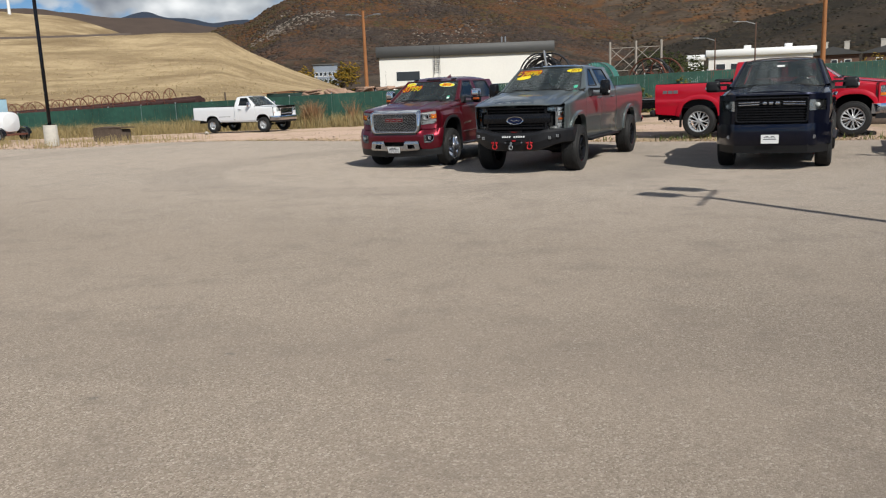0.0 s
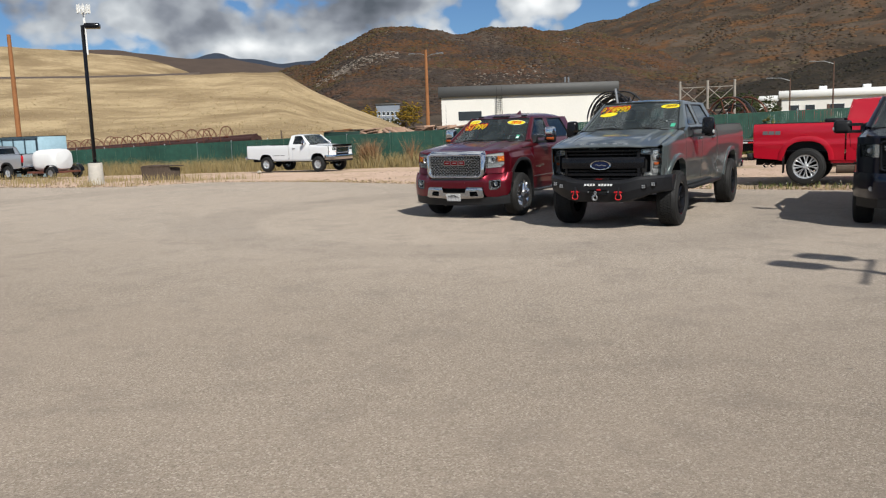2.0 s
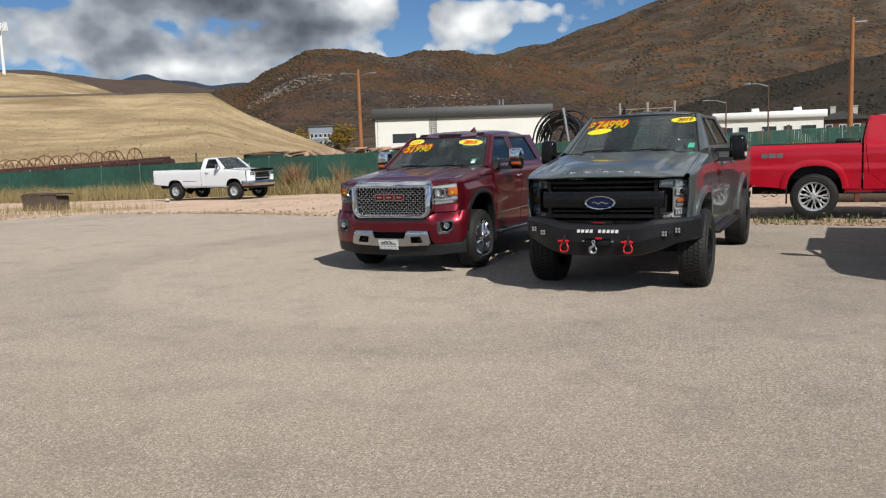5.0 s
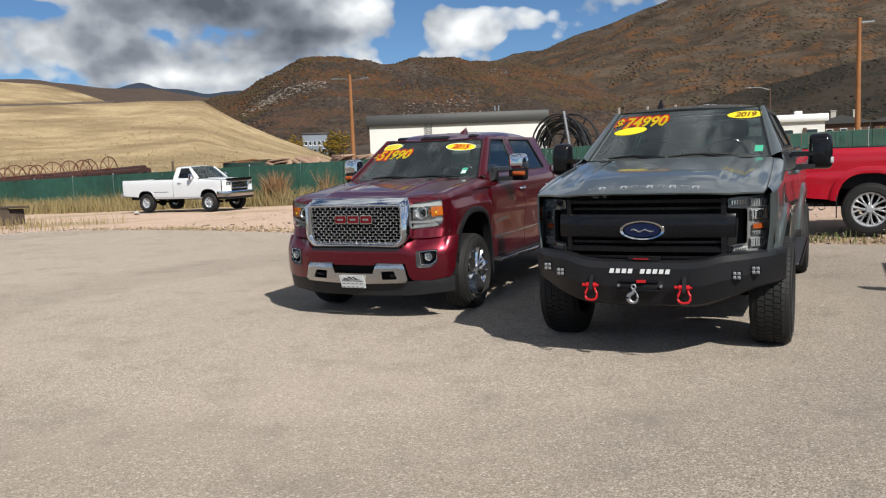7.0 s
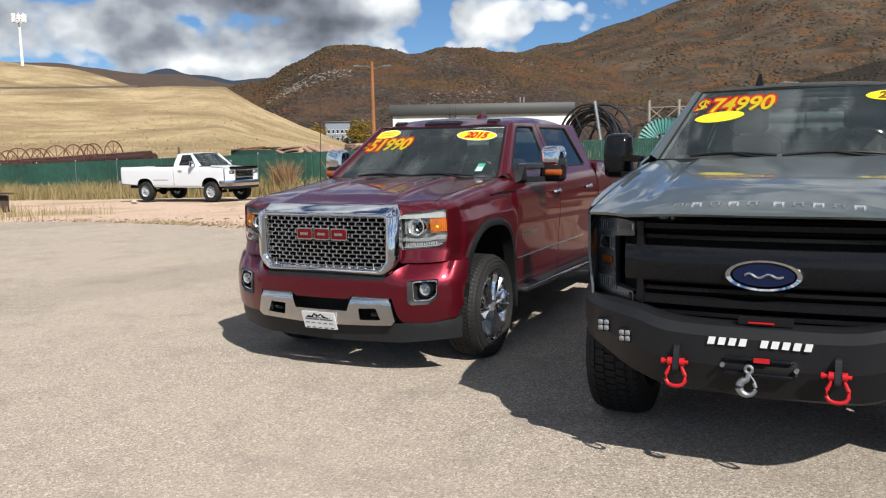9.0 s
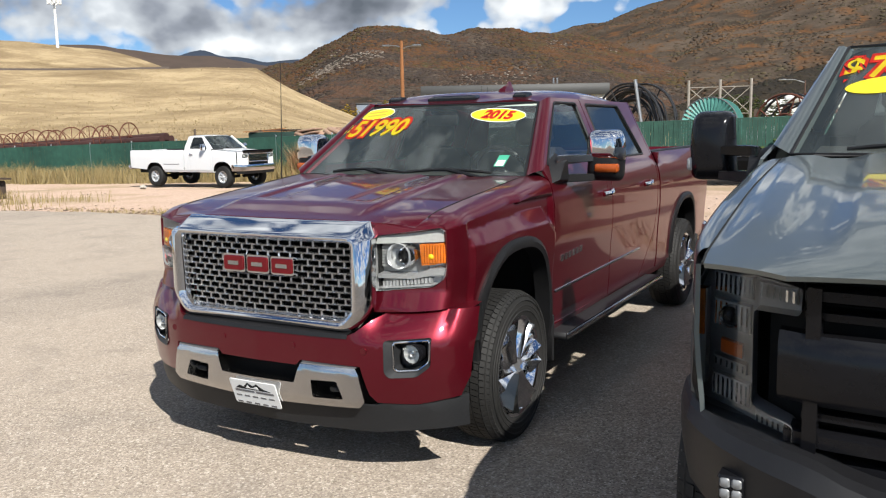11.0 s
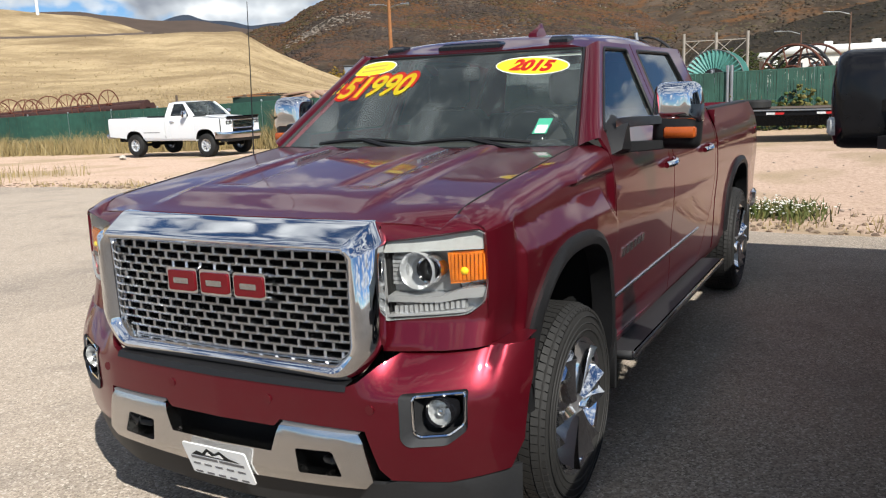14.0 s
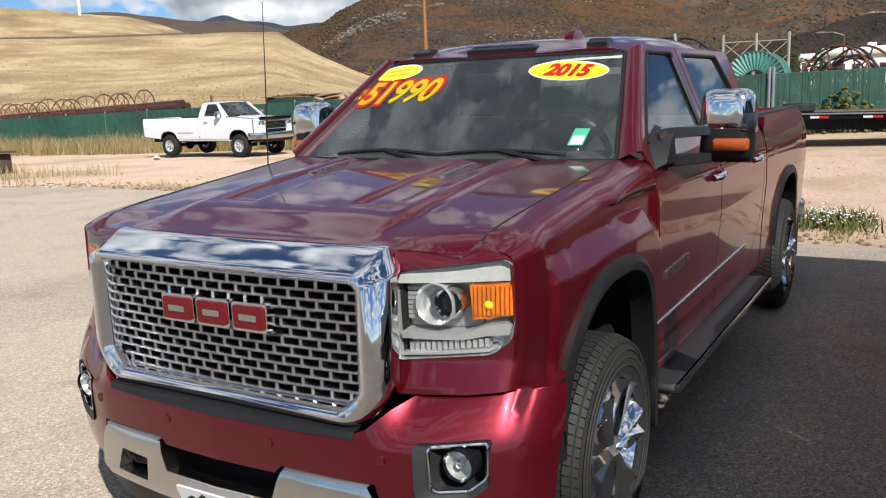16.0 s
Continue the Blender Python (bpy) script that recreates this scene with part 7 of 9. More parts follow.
GOLD = grass_mat("dry golden grass", (0.178, 0.127, 0.069), (0.400, 0.307, 0.180))
HILL = hill_mat("brush hillside", (0.125, 0.094, 0.071), (0.038, 0.031, 0.023), (0.082, 0.048, 0.027), 0.012)
HILL2 = hill_mat("far mountain side", (0.118, 0.088, 0.064), (0.050, 0.037, 0.026), (0.170, 0.076, 0.028), 0.009)
# hillside under a cloud's shadow: the shade is in these dark colours
SPUR_SHADED = hill_mat("dark brush spur", (0.060, 0.046, 0.034), (0.030, 0.026, 0.020), (0.050, 0.036, 0.022), 0.02)
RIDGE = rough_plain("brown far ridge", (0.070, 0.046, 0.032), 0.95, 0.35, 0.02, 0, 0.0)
# the blue of distant haze is mixed into this ridge's colour
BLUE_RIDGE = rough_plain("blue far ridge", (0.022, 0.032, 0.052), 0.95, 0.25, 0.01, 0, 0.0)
SHRUB = leaf_mat("bare oak brush", [(0.034, 0.025, 0.021), (0.060, 0.043, 0.036), (0.046, 0.036, 0.025), (0.080, 0.056, 0.044), (0.040, 0.029, 0.024), (0.070, 0.050, 0.034), (0.056, 0.038, 0.031), (0.098, 0.056, 0.030)], 0.8, (0.022, (0.100, 0.052, 0.030), (0.052, 0.040, 0.034)))
SHRUB_TOP = leaf_mat("rust and olive oak brush", [(0.060, 0.034, 0.020), (0.096, 0.046, 0.022), (0.056, 0.046, 0.022), (0.082, 0.064, 0.026), (0.116, 0.052, 0.022), (0.046, 0.033, 0.022), (0.074, 0.040, 0.021), (0.090, 0.068, 0.026)], 0.8, (0.020, (0.115, 0.050, 0.020), (0.072, 0.062, 0.026)))
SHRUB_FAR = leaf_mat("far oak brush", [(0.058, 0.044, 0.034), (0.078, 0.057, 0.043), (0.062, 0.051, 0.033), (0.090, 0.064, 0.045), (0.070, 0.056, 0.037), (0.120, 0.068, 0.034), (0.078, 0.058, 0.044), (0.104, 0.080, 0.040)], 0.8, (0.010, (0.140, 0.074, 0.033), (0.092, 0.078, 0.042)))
# brush of the same spur, darkened to match the cloud shadow
SHRUB_SHADED = leaf_mat("dark brush", [(0.028, 0.024, 0.018), (0.045, 0.034, 0.022), (0.034, 0.034, 0.020), (0.055, 0.036, 0.020)])
ROCK = rough_plain("pale rock", (0.215, 0.178, 0.145), 0.9, 0.35, 0.4)
STRAW = leaf_mat("straw", [(0.33, 0.24, 0.10), (0.46, 0.36, 0.17), (0.26, 0.19, 0.085), (0.40, 0.33, 0.19)])
REED = leaf_mat("russet reeds", [(0.30, 0.15, 0.075), (0.42, 0.25, 0.13), (0.24, 0.12, 0.06), (0.46, 0.33, 0.18)])
WEED = leaf_mat("green weeds", [(0.08, 0.12, 0.03), (0.14, 0.16, 0.05), (0.10, 0.10, 0.04), (0.20, 0.17, 0.06)])
OLIVE = leaf_mat("olive weeds", [(0.20, 0.17, 0.07), (0.30, 0.24, 0.11), (0.13, 0.14, 0.05), (0.24, 0.17, 0.09), (0.36, 0.30, 0.16)])
PETAL = rough_plain("white petals", (0.78, 0.78, 0.70), 0.8, 0.1, 30)
LEAF_GOLD = leaf_mat("yellow leaves", [(0.28, 0.17, 0.02), (0.36, 0.22, 0.025), (0.18, 0.13, 0.025), (0.10, 0.10, 0.025)])
LEAF_GREEN = leaf_mat("dark green leaves", [(0.030, 0.045, 0.016), (0.05, 0.065, 0.02), (0.085, 0.08, 0.025)])
BARK = rough_plain("bark", (0.10, 0.075, 0.055), 0.9, 0.3, 12)
WOODPOLE = rough_plain("treated pole wood", (0.30, 0.125, 0.045), 0.85, 0.3, 14)
FENCE_GREEN = rough_plain("green fence slats", (0.024, 0.078, 0.055), 0.55, 0.5, 3.0)
RUST = rough_plain("rusty steel", (0.155, 0.055, 0.035), 0.8, 0.4, 18, 0.2)
RUST_DARK = rough_plain("dark rusty steel", (0.060, 0.024, 0.020), 0.8, 0.5, 9, 0.1)
TEAL = rough_plain("teal painted steel", (0.10, 0.30, 0.26), 0.55, 0.25, 12)
CONCRETE = rough_plain("pale concrete", (0.50, 0.46, 0.40), 0.9, 0.15, 9)
OLDWOOD = rough_plain("weathered timber", (0.105, 0.075, 0.055), 0.9, 0.4, 14)
CREAM = rough_plain("cream wall", (0.74, 0.72, 0.67), 0.8, 0.06, 2)
ROOF_GREY = rough_plain("grey metal roof", (0.058, 0.058, 0.057), 0.6, 0.15, 3)
ROOF_WHITE = rough_plain("white roof", (0.80, 0.80, 0.78), 0.6, 0.05, 2)
BROWN = rough_plain("brown siding", (0.115, 0.065, 0.045), 0.85, 0.25, 3)
BLUEBOX = rough_plain("pale blue steel", (0.34, 0.50, 0.58), 0.55, 0.15, 5)
FRAME_BLUE = rough_plain("dark blue steel frame", (0.05, 0.085, 0.11), 0.6, 0.2, 5)
PANE = rough_plain("dark window", (0.03, 0.035, 0.04), 0.1, 0.2, 3)
HOSE = rough_plain("black hose", (0.020, 0.020, 0.022), 0.5, 0.3, 20)
REFLECT_RED = rough_plain("red reflective tape", (0.60, 0.03, 0.03), 0.3, 0.1, 20)

EYE0 = Vector((6.0, -11.0, 1.7))


def far(az, el, d):
    """A place by its bearing (degrees left of +y), its height angle and its distance from the lot."""
    a = radians(az)
    return Vector((EYE0.x - d * math.sin(a), EYE0.y + d * math.cos(a), EYE0.z + d * math.tan(radians(el))))


# ---------------------------------------------------------------- hills
def land(name, mat, az0, az1, step, rings, label, rough=0.0, seed=0.0, detail=0.02):
    """A hillside as a fan of rings; each ring is (distance, height angle by bearing)."""
    g = Geo()
    rows = []
    n = int((az0 - az1) / step)
    for i in range(n + 1):
        az = az0 + (az1 - az0) * i / n
        row = []
        for k, (d, el) in enumerate(rings):
            p = far(az, el(az), d)
            if k:
                p.z += rough * (noise.fractal(Vector((p.x * detail, p.y * detail, seed)), 1.0, 2.1, 4) + 0.0)
            row.append(p)
        rows.append(row)
    g.loft(rows, closed=False)
    ob = g.ob(name, mat, sharp=180, label=label, kind="structure")
    return rows


def fan(lower, upper, d0, d1, n, bend=1.0):
    """Rings between two height-angle curves."""
    out = []
    for k in range(n + 1):
        t = k / n
        out.append((lerp(d0, d1, t), (lambda t: lambda az: lerp(lower(az), upper(az), t**bend))(t)))
    return out


flat0 = lambda az: -0.35
mound_top = spline([30, 31.5, 33.2, 35.2, 36.8, 38.4, 39.6, 40.5, 43.5, 46, 53, 60, 75, 110], [-0.2, -0.05, 0.55, 1.3, 2.05, 2.85, 3.6, 4.1, 4.1, 4.0, 3.85, 3.8, 3.0, 0.3])
rows_mound = land("grass_hill", GOLD, 110, 29.5, 0.4, fan(lambda az: -0.6, mound_top, 62, 250, 14, 1.15) + [(300, lambda az: mound_top(az) * 0.84), (340, lambda az: -0.5)], "dry golden grass embankment", 0.5, 3.0, 0.05)
upper_top = spline([44.8, 46, 48, 50, 53, 57, 65, 80, 110], [3.0, 4.05, 4.75, 5.2, 5.45, 5.7, 5.6, 4.2, 0.4])
land("upper_grass_hill", GOLD, 110, 44.8, 0.4, fan(lambda az: 2.6 * min(1, upper_top(az) / 4), upper_top, 300, 420, 7, 0.9) + [(520, lambda az: 1.0)], "dry golden grass upper terrace", 0.5, 9.0, 0.05)
# track cut along the terrace
g = Geo()
rr = []
for i in range(70):
    az = lerp(75, 45.6, i / 69)
    p, q = far(az, mound_top(az) + 0.02, 251), far(az, mound_top(az) + 0.14, 256)
    rr.append([p, q])
g.loft(rr, closed=False).ob("track_cut", OLDWOOD, label="dark cut bank of a track", kind="structure")

hill_top = spline([14, 18, 21, 23, 25.0, 27.5, 30.1, 32.7, 34.6, 36.4, 38.3, 40.1, 43], [4.0, 5.4, 6.0, 6.25, 6.4, 6.33, 6.65, 6.7, 6.35, 5.7, 4.6, 4.05, 2.2])
rows_hill = land("brush_hill", HILL, 43, 13, 0.35, fan(lambda az: 0.1, hill_top, 430, 950, 12, 0.85) + [(1050, lambda az: hill_top(az) * 0.8), (1150, lambda az: 1)], "brush-covered autumn hill with pale rock", 9.0, 1.0, 0.012)
mount_top = spline([-75, -50, -30, -15, -6, -1, 4, 8.6, 11.1, 14, 17, 20, 23, 26, 32], [1.0, 2.6, 4.2, 6.4, 9.4, 10.8, 10.8, 9.6, 9.05, 8.0, 7.1, 6.5, 6.0, 5.2, 2.5])
rows_mount = land("mountain", HILL2, 32, -75, 0.5, fan(lambda az: 0.2, mount_top, 700, 2100, 14, 0.9) + [(2300, lambda az: mount_top(az) * 0.85), (2600, lambda az: 1)], "large brown mountain with autumn brush", 20.0, 5.0, 0.006)
spur_top = spline([-60, -20, -8, -3, 0, 3, 5.5, 8, 10.5, 13, 16], [1.5, 4.0, 4.6, 4.7, 4.45, 4.0, 3.35, 2.7, 2.0, 1.3, 0.3])
rows_spur = land("shaded_spur", SPUR_SHADED, 16, -60, 0.5, fan(lambda az: -0.1, spur_top, 330, 560, 8, 0.9) + [(640, lambda az: spur_top(az) * 0.7)], "dark brush-covered spur", 4.0, 8.0, 0.02)
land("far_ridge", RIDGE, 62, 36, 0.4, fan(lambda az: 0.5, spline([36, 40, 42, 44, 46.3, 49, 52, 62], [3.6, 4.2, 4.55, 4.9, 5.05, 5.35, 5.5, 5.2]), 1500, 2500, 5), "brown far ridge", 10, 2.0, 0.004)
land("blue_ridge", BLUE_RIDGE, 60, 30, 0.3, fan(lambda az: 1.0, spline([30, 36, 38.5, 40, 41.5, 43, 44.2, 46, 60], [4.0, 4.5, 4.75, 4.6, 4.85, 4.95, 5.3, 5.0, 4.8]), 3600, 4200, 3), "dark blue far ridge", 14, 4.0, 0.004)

ICO = [(-0.53, 0, 0.85), (0.53, 0, 0.85), (-0.53, 0, -0.85), (0.53, 0, -0.85), (0, 0.85, 0.53), (0, 0.85, -0.53), (0, -0.85, 0.53), (0, -0.85, -0.53), (0.85, 0.53, 0), (-0.85, 0.53, 0), (0.85, -0.53, 0), (-0.85, -0.53, 0)]
ICOF = [(0, 4, 1), (0, 9, 4), (9, 5, 4), (4, 5, 8), (4, 8, 1), (8, 10, 1), (8, 3, 10), (5, 3, 8), (5, 2, 3), (2, 7, 3), (7, 10, 3), (7, 6, 10), (7, 11, 6), (11, 0, 6), (0, 1, 6), (6, 1, 10), (9, 0, 11), (9, 11, 2), (9, 2, 5), (7, 2, 11)]


def clump(g, c, r, rng, squash=0.55):
    a = rng.random() * 6.28
    ca, sa = math.cos(a), math.sin(a)
    s = [rng.uniform(0.65, 1.25) for _ in ICO]
    g.add([(c[0] + r * k * (x * ca - y * sa), c[1] + r * k * (x * sa + y * ca), c[2] + r * k * z * squash) for (x, y, z), k in zip(ICO, s)], ICOF)


def brush(name, rows, mat, count, r0, r1, keep, label, seed, lo=1, hi=None):
    """Clumps of brush strewn over a hillside."""
    rng = random.Random(seed)
    g = Geo()
    m = len(rows[0]) - 1 if hi is None else hi
    made = tries = 0
    while made < count and tries < count * 8:
        tries += 1
        i, k = rng.uniform(0, len(rows) - 1.001), rng.uniform(lo, m - 0.001)
        a, b = int(i), int(k)
        p = lerp(lerp(rows[a][b], rows[a + 1][b], i - a), lerp(rows[a][b + 1], rows[a + 1][b + 1], i - a), k - b)
        if noise.noise(Vector((p.x * 0.012, p.y * 0.012, seed))) + rng.uniform(-0.25, 0.25) < keep:
            continue
        r = rng.uniform(r0, r1)
        clump(g, p - Vector((0, 0, 0.2 * r)), r, rng)
        made += 1
    g.ob(name, mat, sharp=180, label=label, category="brush", kind="stuff")


brush("hill_brush", rows_hill, SHRUB, 20000, 1.1, 3.0, -0.30, "autumn oak brush on the hillside", 11, 1, 13)
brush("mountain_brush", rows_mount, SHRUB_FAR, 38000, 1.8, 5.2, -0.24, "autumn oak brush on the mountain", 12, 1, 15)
brush("spur_brush", rows_spur, SHRUB_SHADED, 8000, 0.7, 2.0, -0.35, "dark brush on the spur", 13, 0, 9)
brush("hill_oak", rows_hill, SHRUB_TOP, 9000, 1.5, 3.6, -0.02, "rust and olive oak brush on the upper hillside", 16, 6.5, 13)
for k, (r0, r1, lo, hi, n) in enumerate(((14, 31, 7.2, 9.8, 640), (60, 74, 9.2, 11.6, 420), (44, 64, 4.2, 8.2, 420))):
    brush("hill_rock", rows_hill[r0:r1], ROCK, n, 0.6, 1.7, -0.06, "pale rock outcrops on the hillside", 14 + 3 * k, lo, hi)


TUFT = leaf_mat("dry grass tufts", [(0.44, 0.335, 0.19), (0.38, 0.285, 0.155), (0.49, 0.38, 0.22), (0.42, 0.32, 0.18), (0.35, 0.26, 0.14)])


def tufts(name, rows, mat, count, h0, h1, label, seed, hi):
    """Leaning fans of long dry grass strewn over a slope, thicker in some places than in others."""
    rng = random.Random(seed)
    g = Geo()
    for _ in range(count):
        i, k = rng.uniform(0, len(rows) - 1.001), rng.uniform(0.6, hi - 0.001) 
        a, b = int(i), int(k)
        p = lerp(lerp(rows[a][b], rows[a + 1][b], i - a), lerp(rows[a][b + 1], rows[a + 1][b + 1], i - a), k - b)
        if noise.noise(Vector((p.x * 0.05, p.y * 0.02, seed))) + rng.uniform(-0.5, 0.5) < -0.15:
            continue
        h = rng.uniform(h0, h1)
        for _ in range(4):
            q, w = rng.uniform(0, 6.28), rng.uniform(0.03, 0.09)
            tip = Vector((rng.gauss(0, 0.35), rng.gauss(0, 0.35), rng.uniform(0.6, 1.0))) * h
            e = Vector((math.cos(q), math.sin(q), 0)) * w
            f = p + Vector((rng.gauss(0, 0.2), rng.gauss(0, 0.2), -0.05))
            g.add([f - e, f + e, f + e * 0.5 + tip * 0.7, f + tip], [(0, 1, 2, 3)])
    g.ob(name, mat, label=label, category="grass", kind="stuff")


tufts("grass_tufts", rows_mound, TUFT, 15000, 0.14, 0.40, "dry grass tufts on the embankment", 15, 14)


# ---------------------------------------------------------------- trees
def tree(m, height, crown, mat, label, seed, group=""):
    rng = random.Random(seed)
    T = thing("tree", m, label, "tree", group)
    g = Geo()
    path = [(0.15 * height * 0.05 * math.sin(k), 0.02 * height * math.cos(k * 1.7), height * 0.55 * k / 5) for k in range(6)]
    g.tube(path, lambda t: height * (0.03 - 0.018 * t), 8)
    tips = []
    for k in range(9):
        a, z = k * 2.4, height * rng.uniform(0.28, 0.55)
        e = (crown * 0.7 * math.cos(a), crown * 0.7 * math.sin(a), z + height * rng.uniform(0.12, 0.34))
        g.tube([(0, 0, z), (e[0] * 0.5, e[1] * 0.5, z + (e[2] - z) * 0.35), e], lambda t: height * (0.012 - 0.009 * t), 6)
        tips.append(e)
    part("trunk", g, BARK, T)
    g = Geo()
    tips.append((0, 0, height * 0.85))
    for k in range(260):
        c = rng.choice(tips)
        clump(g, (c[0] + rng.gauss(0, crown * 0.24), c[1] + rng.gauss(0, crown * 0.24), c[2] + rng.gauss(0, height * 0.085)), height * rng.uniform(0.018, 0.045), rng)
    part("crown", g, mat, T, sharp=0)
    return T


def on_land(az, d, z):
    p = far(az, 0, d)
    return pose(p.x, p.y, z)


for az, d, h, w, mt, sd in ((34.75, 290, 10.6, 3.4, LEAF_GOLD, 1), (33.9, 285, 6.3, 2.9, LEAF_GREEN, 2), (33.2, 285, 6.2, 2.9, LEAF_GREEN, 12), (32.6, 282, 6.0, 2.6, LEAF_GOLD, 13), (32.2, 278, 11.3, 3.6, LEAF_GOLD, 3), (31.7, 275, 10.6, 3.0, LEAF_GOLD, 4), (10.6, 150, 7.0, 3.2, LEAF_GREEN, 5), (9.9, 148, 6.2, 2.6, LEAF_GREEN, 6), (9.0, 140, 5.0, 2.4, LEAF_GREEN, 7), (8.1, 118, 4.6, 1.3, LEAF_GREEN, 8), (-2.6, 150, 4.5, 2.4, LEAF_GOLD, 9), (-3.6, 148, 4.2, 2.6, LEAF_GOLD, 10), (-4.8, 150, 4.8, 2.6, LEAF_GOLD, 11)):
    tree(on_land(az, d, -0.2), h, w, mt, "autumn tree with yellow leaves" if mt is LEAF_GOLD else "dark green tree with an uneven crown", sd)


# ---------------------------------------------------------------- buildings
def block(name, az, el0, el1, d, wide, deep, label, wall, roof, roof_h, turn=0.0, wins=(), eave=0.3, z0=None):
    """A plain building seen from the lot: its near left corner stands at the bearing az."""
    p = far(az, 0, d)
    z0 = -0.2 if z0 is None else z0
    top = EYE0.z + d * math.tan(radians(el1))
    T = thing(name, pose(p.x, p.y, z0, 0, 0, turn), label, "building")
    h = top - z0
    part("wall", Geo().box(0, wide, 0, deep, 0, h), wall, T)
    part("roof", Geo().box(-eave, wide + eave, -eave, deep + eave, h, h + roof_h, 0.04), roof, T)
    for x0, x1, z1, z2 in wins:
        w = part("window", Geo().box(x0, x1, -0.06, 0.06, z1, z2).box(x0 - 0.1, x1 + 0.1, -0.10, -0.02, z1 - 0.12, z1), ROOF_WHITE, T)
        part("pane", Geo().box(x0 + 0.08, x1 - 0.08, -0.09, -0.05, z1 + 0.08, z2 - 0.08), PANE, w)
    return T, h


W1, h1 = block("warehouse", 29.7, 0, 2.08, 255, 52.5, 24, "low cream warehouse with grey roof fascia", CREAM, ROOF_GREY, 3.2, 28, [(5.0, 12.2, 4.0, 6.9)], 0.9)
for k in range(2):
    part("roof_vent", Geo().cyl((38 + 1.1 * k, 5, h1 + 3.6), (38 + 1.1 * k, 5, h1 + 5.2), 0.25, n=8), STEEL, W1)
g = Geo()
for k in range(9):
    g.box(16.6, 18.4, -0.9, -0.8, h1 * 0.62 + k * 0.55, h1 * 0.62 + 0.1 + k * 0.55)
part("roof_ladder", g.box(16.6, 16.75, -0.9, -0.75, h1 * 0.5, h1 + 2.8).box(18.25, 18.4, -0.9, -0.75, h1 * 0.5, h1 + 2.8), BLACK, W1)
H1, hh = block("house", 34.15, 0, 1.72, 300, 8.4, 8, "grey two-storey house far off", rough_plain("grey siding", (0.22, 0.25, 0.30), 0.8, 0.1, 2), ROOF_GREY, 0.5, 33, [(0.6 + 1.5 * k, 1.6 + 1.5 * k, z, z + 1.4) for k in range(5) for z in (4.6, 7.2)])
L1, lh = block("long_building", 7.45, 0, 1.22, 150, 16.6, 9, "long low cream building with white roof", CREAM, ROOF_WHITE, 1.15, 8, [(1.2, 2.8, 2.5, 3.9), (3.6, 5.2, 2.5, 3.9), (7.2, 9.6, 2.5, 3.9), (10.6, 12.0, 2.5, 3.9), (13.2, 15.6, 2.3, 3.9)], 0.5)
for x in (5.8, 12.4):
    part("roof_unit", Geo().box(x, x + 1.2, 3, 4.2, lh + 1.1, lh + 1.8, 0.08), ROOF_WHITE, L1)
A1, ah = block("shed", 8.75, 0, 1.05, 150, 2.6, 5, "small white shed beside the fence", ROOF_WHITE, ROOF_WHITE, 0.9, 8)


def gable_house(az, d, wide, deep, el, seed, label):
    p = far(az, 0, d)
    T = thing("house", pose(p.x, p.y, -0.2, 0, 0, 2), label, "house")
    h = 1.9 + d * math.tan(radians(el))
    part("wall", Geo().box(0, wide, 0, deep, 0, h), BROWN, T)
    part("roof", Geo().prism([(-0.6, h), (wide + 0.6, h), (wide + 0.6, h + 0.2), (wide / 2, h + wide * 0.17), (-0.6, h + 0.2)], "y", -0.6, deep + 0.6), ROOF_GREY, T)
    for k in range(3):
        x = wide * (0.2 + 0.26 * k)
        w = part("window", Geo().box(x, x + 1.2, -0.06, 0.05, h - 2.3, h - 0.9), ROOF_WHITE, T)
        part("pane", Geo().box(x + 0.1, x + 1.1, -0.09, -0.05, h - 2.2, h - 1.0), PANE, w)
    for x in (0.3, 0.72):
        part("chimney", Geo().box(wide * x, wide * x + 0.9, deep / 2, deep / 2 + 0.9, h, h + wide * 0.17 + 0.9).box(wide * x - 0.1, wide * x + 1.0, deep / 2 - 0.1, deep / 2 + 1.0, h + wide * 0.17 + 0.9, h + wide * 0.17 + 1.05), CONCRETE, T)


gable_house(1.6, 175, 9.0, 8, 1.0, 1, "brown gabled house with pale chimneys")
gable_house(-1.6, 180, 10.0, 8, 1.0, 2, "brown gabled house with pale chimneys")
gable_house(-5.2, 185, 12.0, 8, 1.0, 3, "brown gabled house with pale chimneys")


# ---------------------------------------------------------------- poles and lamps
def wood_pole(x, y, z0, h, r, arms, label, lean=0.0):
    T = thing("utility_pole", pose(x, y, z0, 0, lean, 0), label, "pole")
    part("pole", Geo().cyl((0, 0, -0.3), (0, 0, h), r, r * 0.65, 12), WOODPOLE, T)
    for dx, dz, ln in arms:
        a = part("lamp_arm", Geo().tube([(0, 0, h - dz), (dx * ln * 0.5, 0, h - dz + 0.25), (dx * ln, 0, h - dz + 0.3)], 0.06, 6), STEEL, T)
        part("lamp_head", Geo().loft([[(dx * ln - 0.1 * s, -0.15 * s, h - dz + 0.3 + q), (dx * (ln + 0.9), -0.15 * s, h - dz + 0.3 + q), (dx * (ln + 0.9), 0.15 * s, h - dz + 0.3 + q), (dx * ln - 0.1 * s, 0.15 * s, h - dz + 0.3 + q)] for q, s in ((-0.08, 0.7), (0.0, 1.0), (0.12, 0.6))]), STEEL, a)
    return T


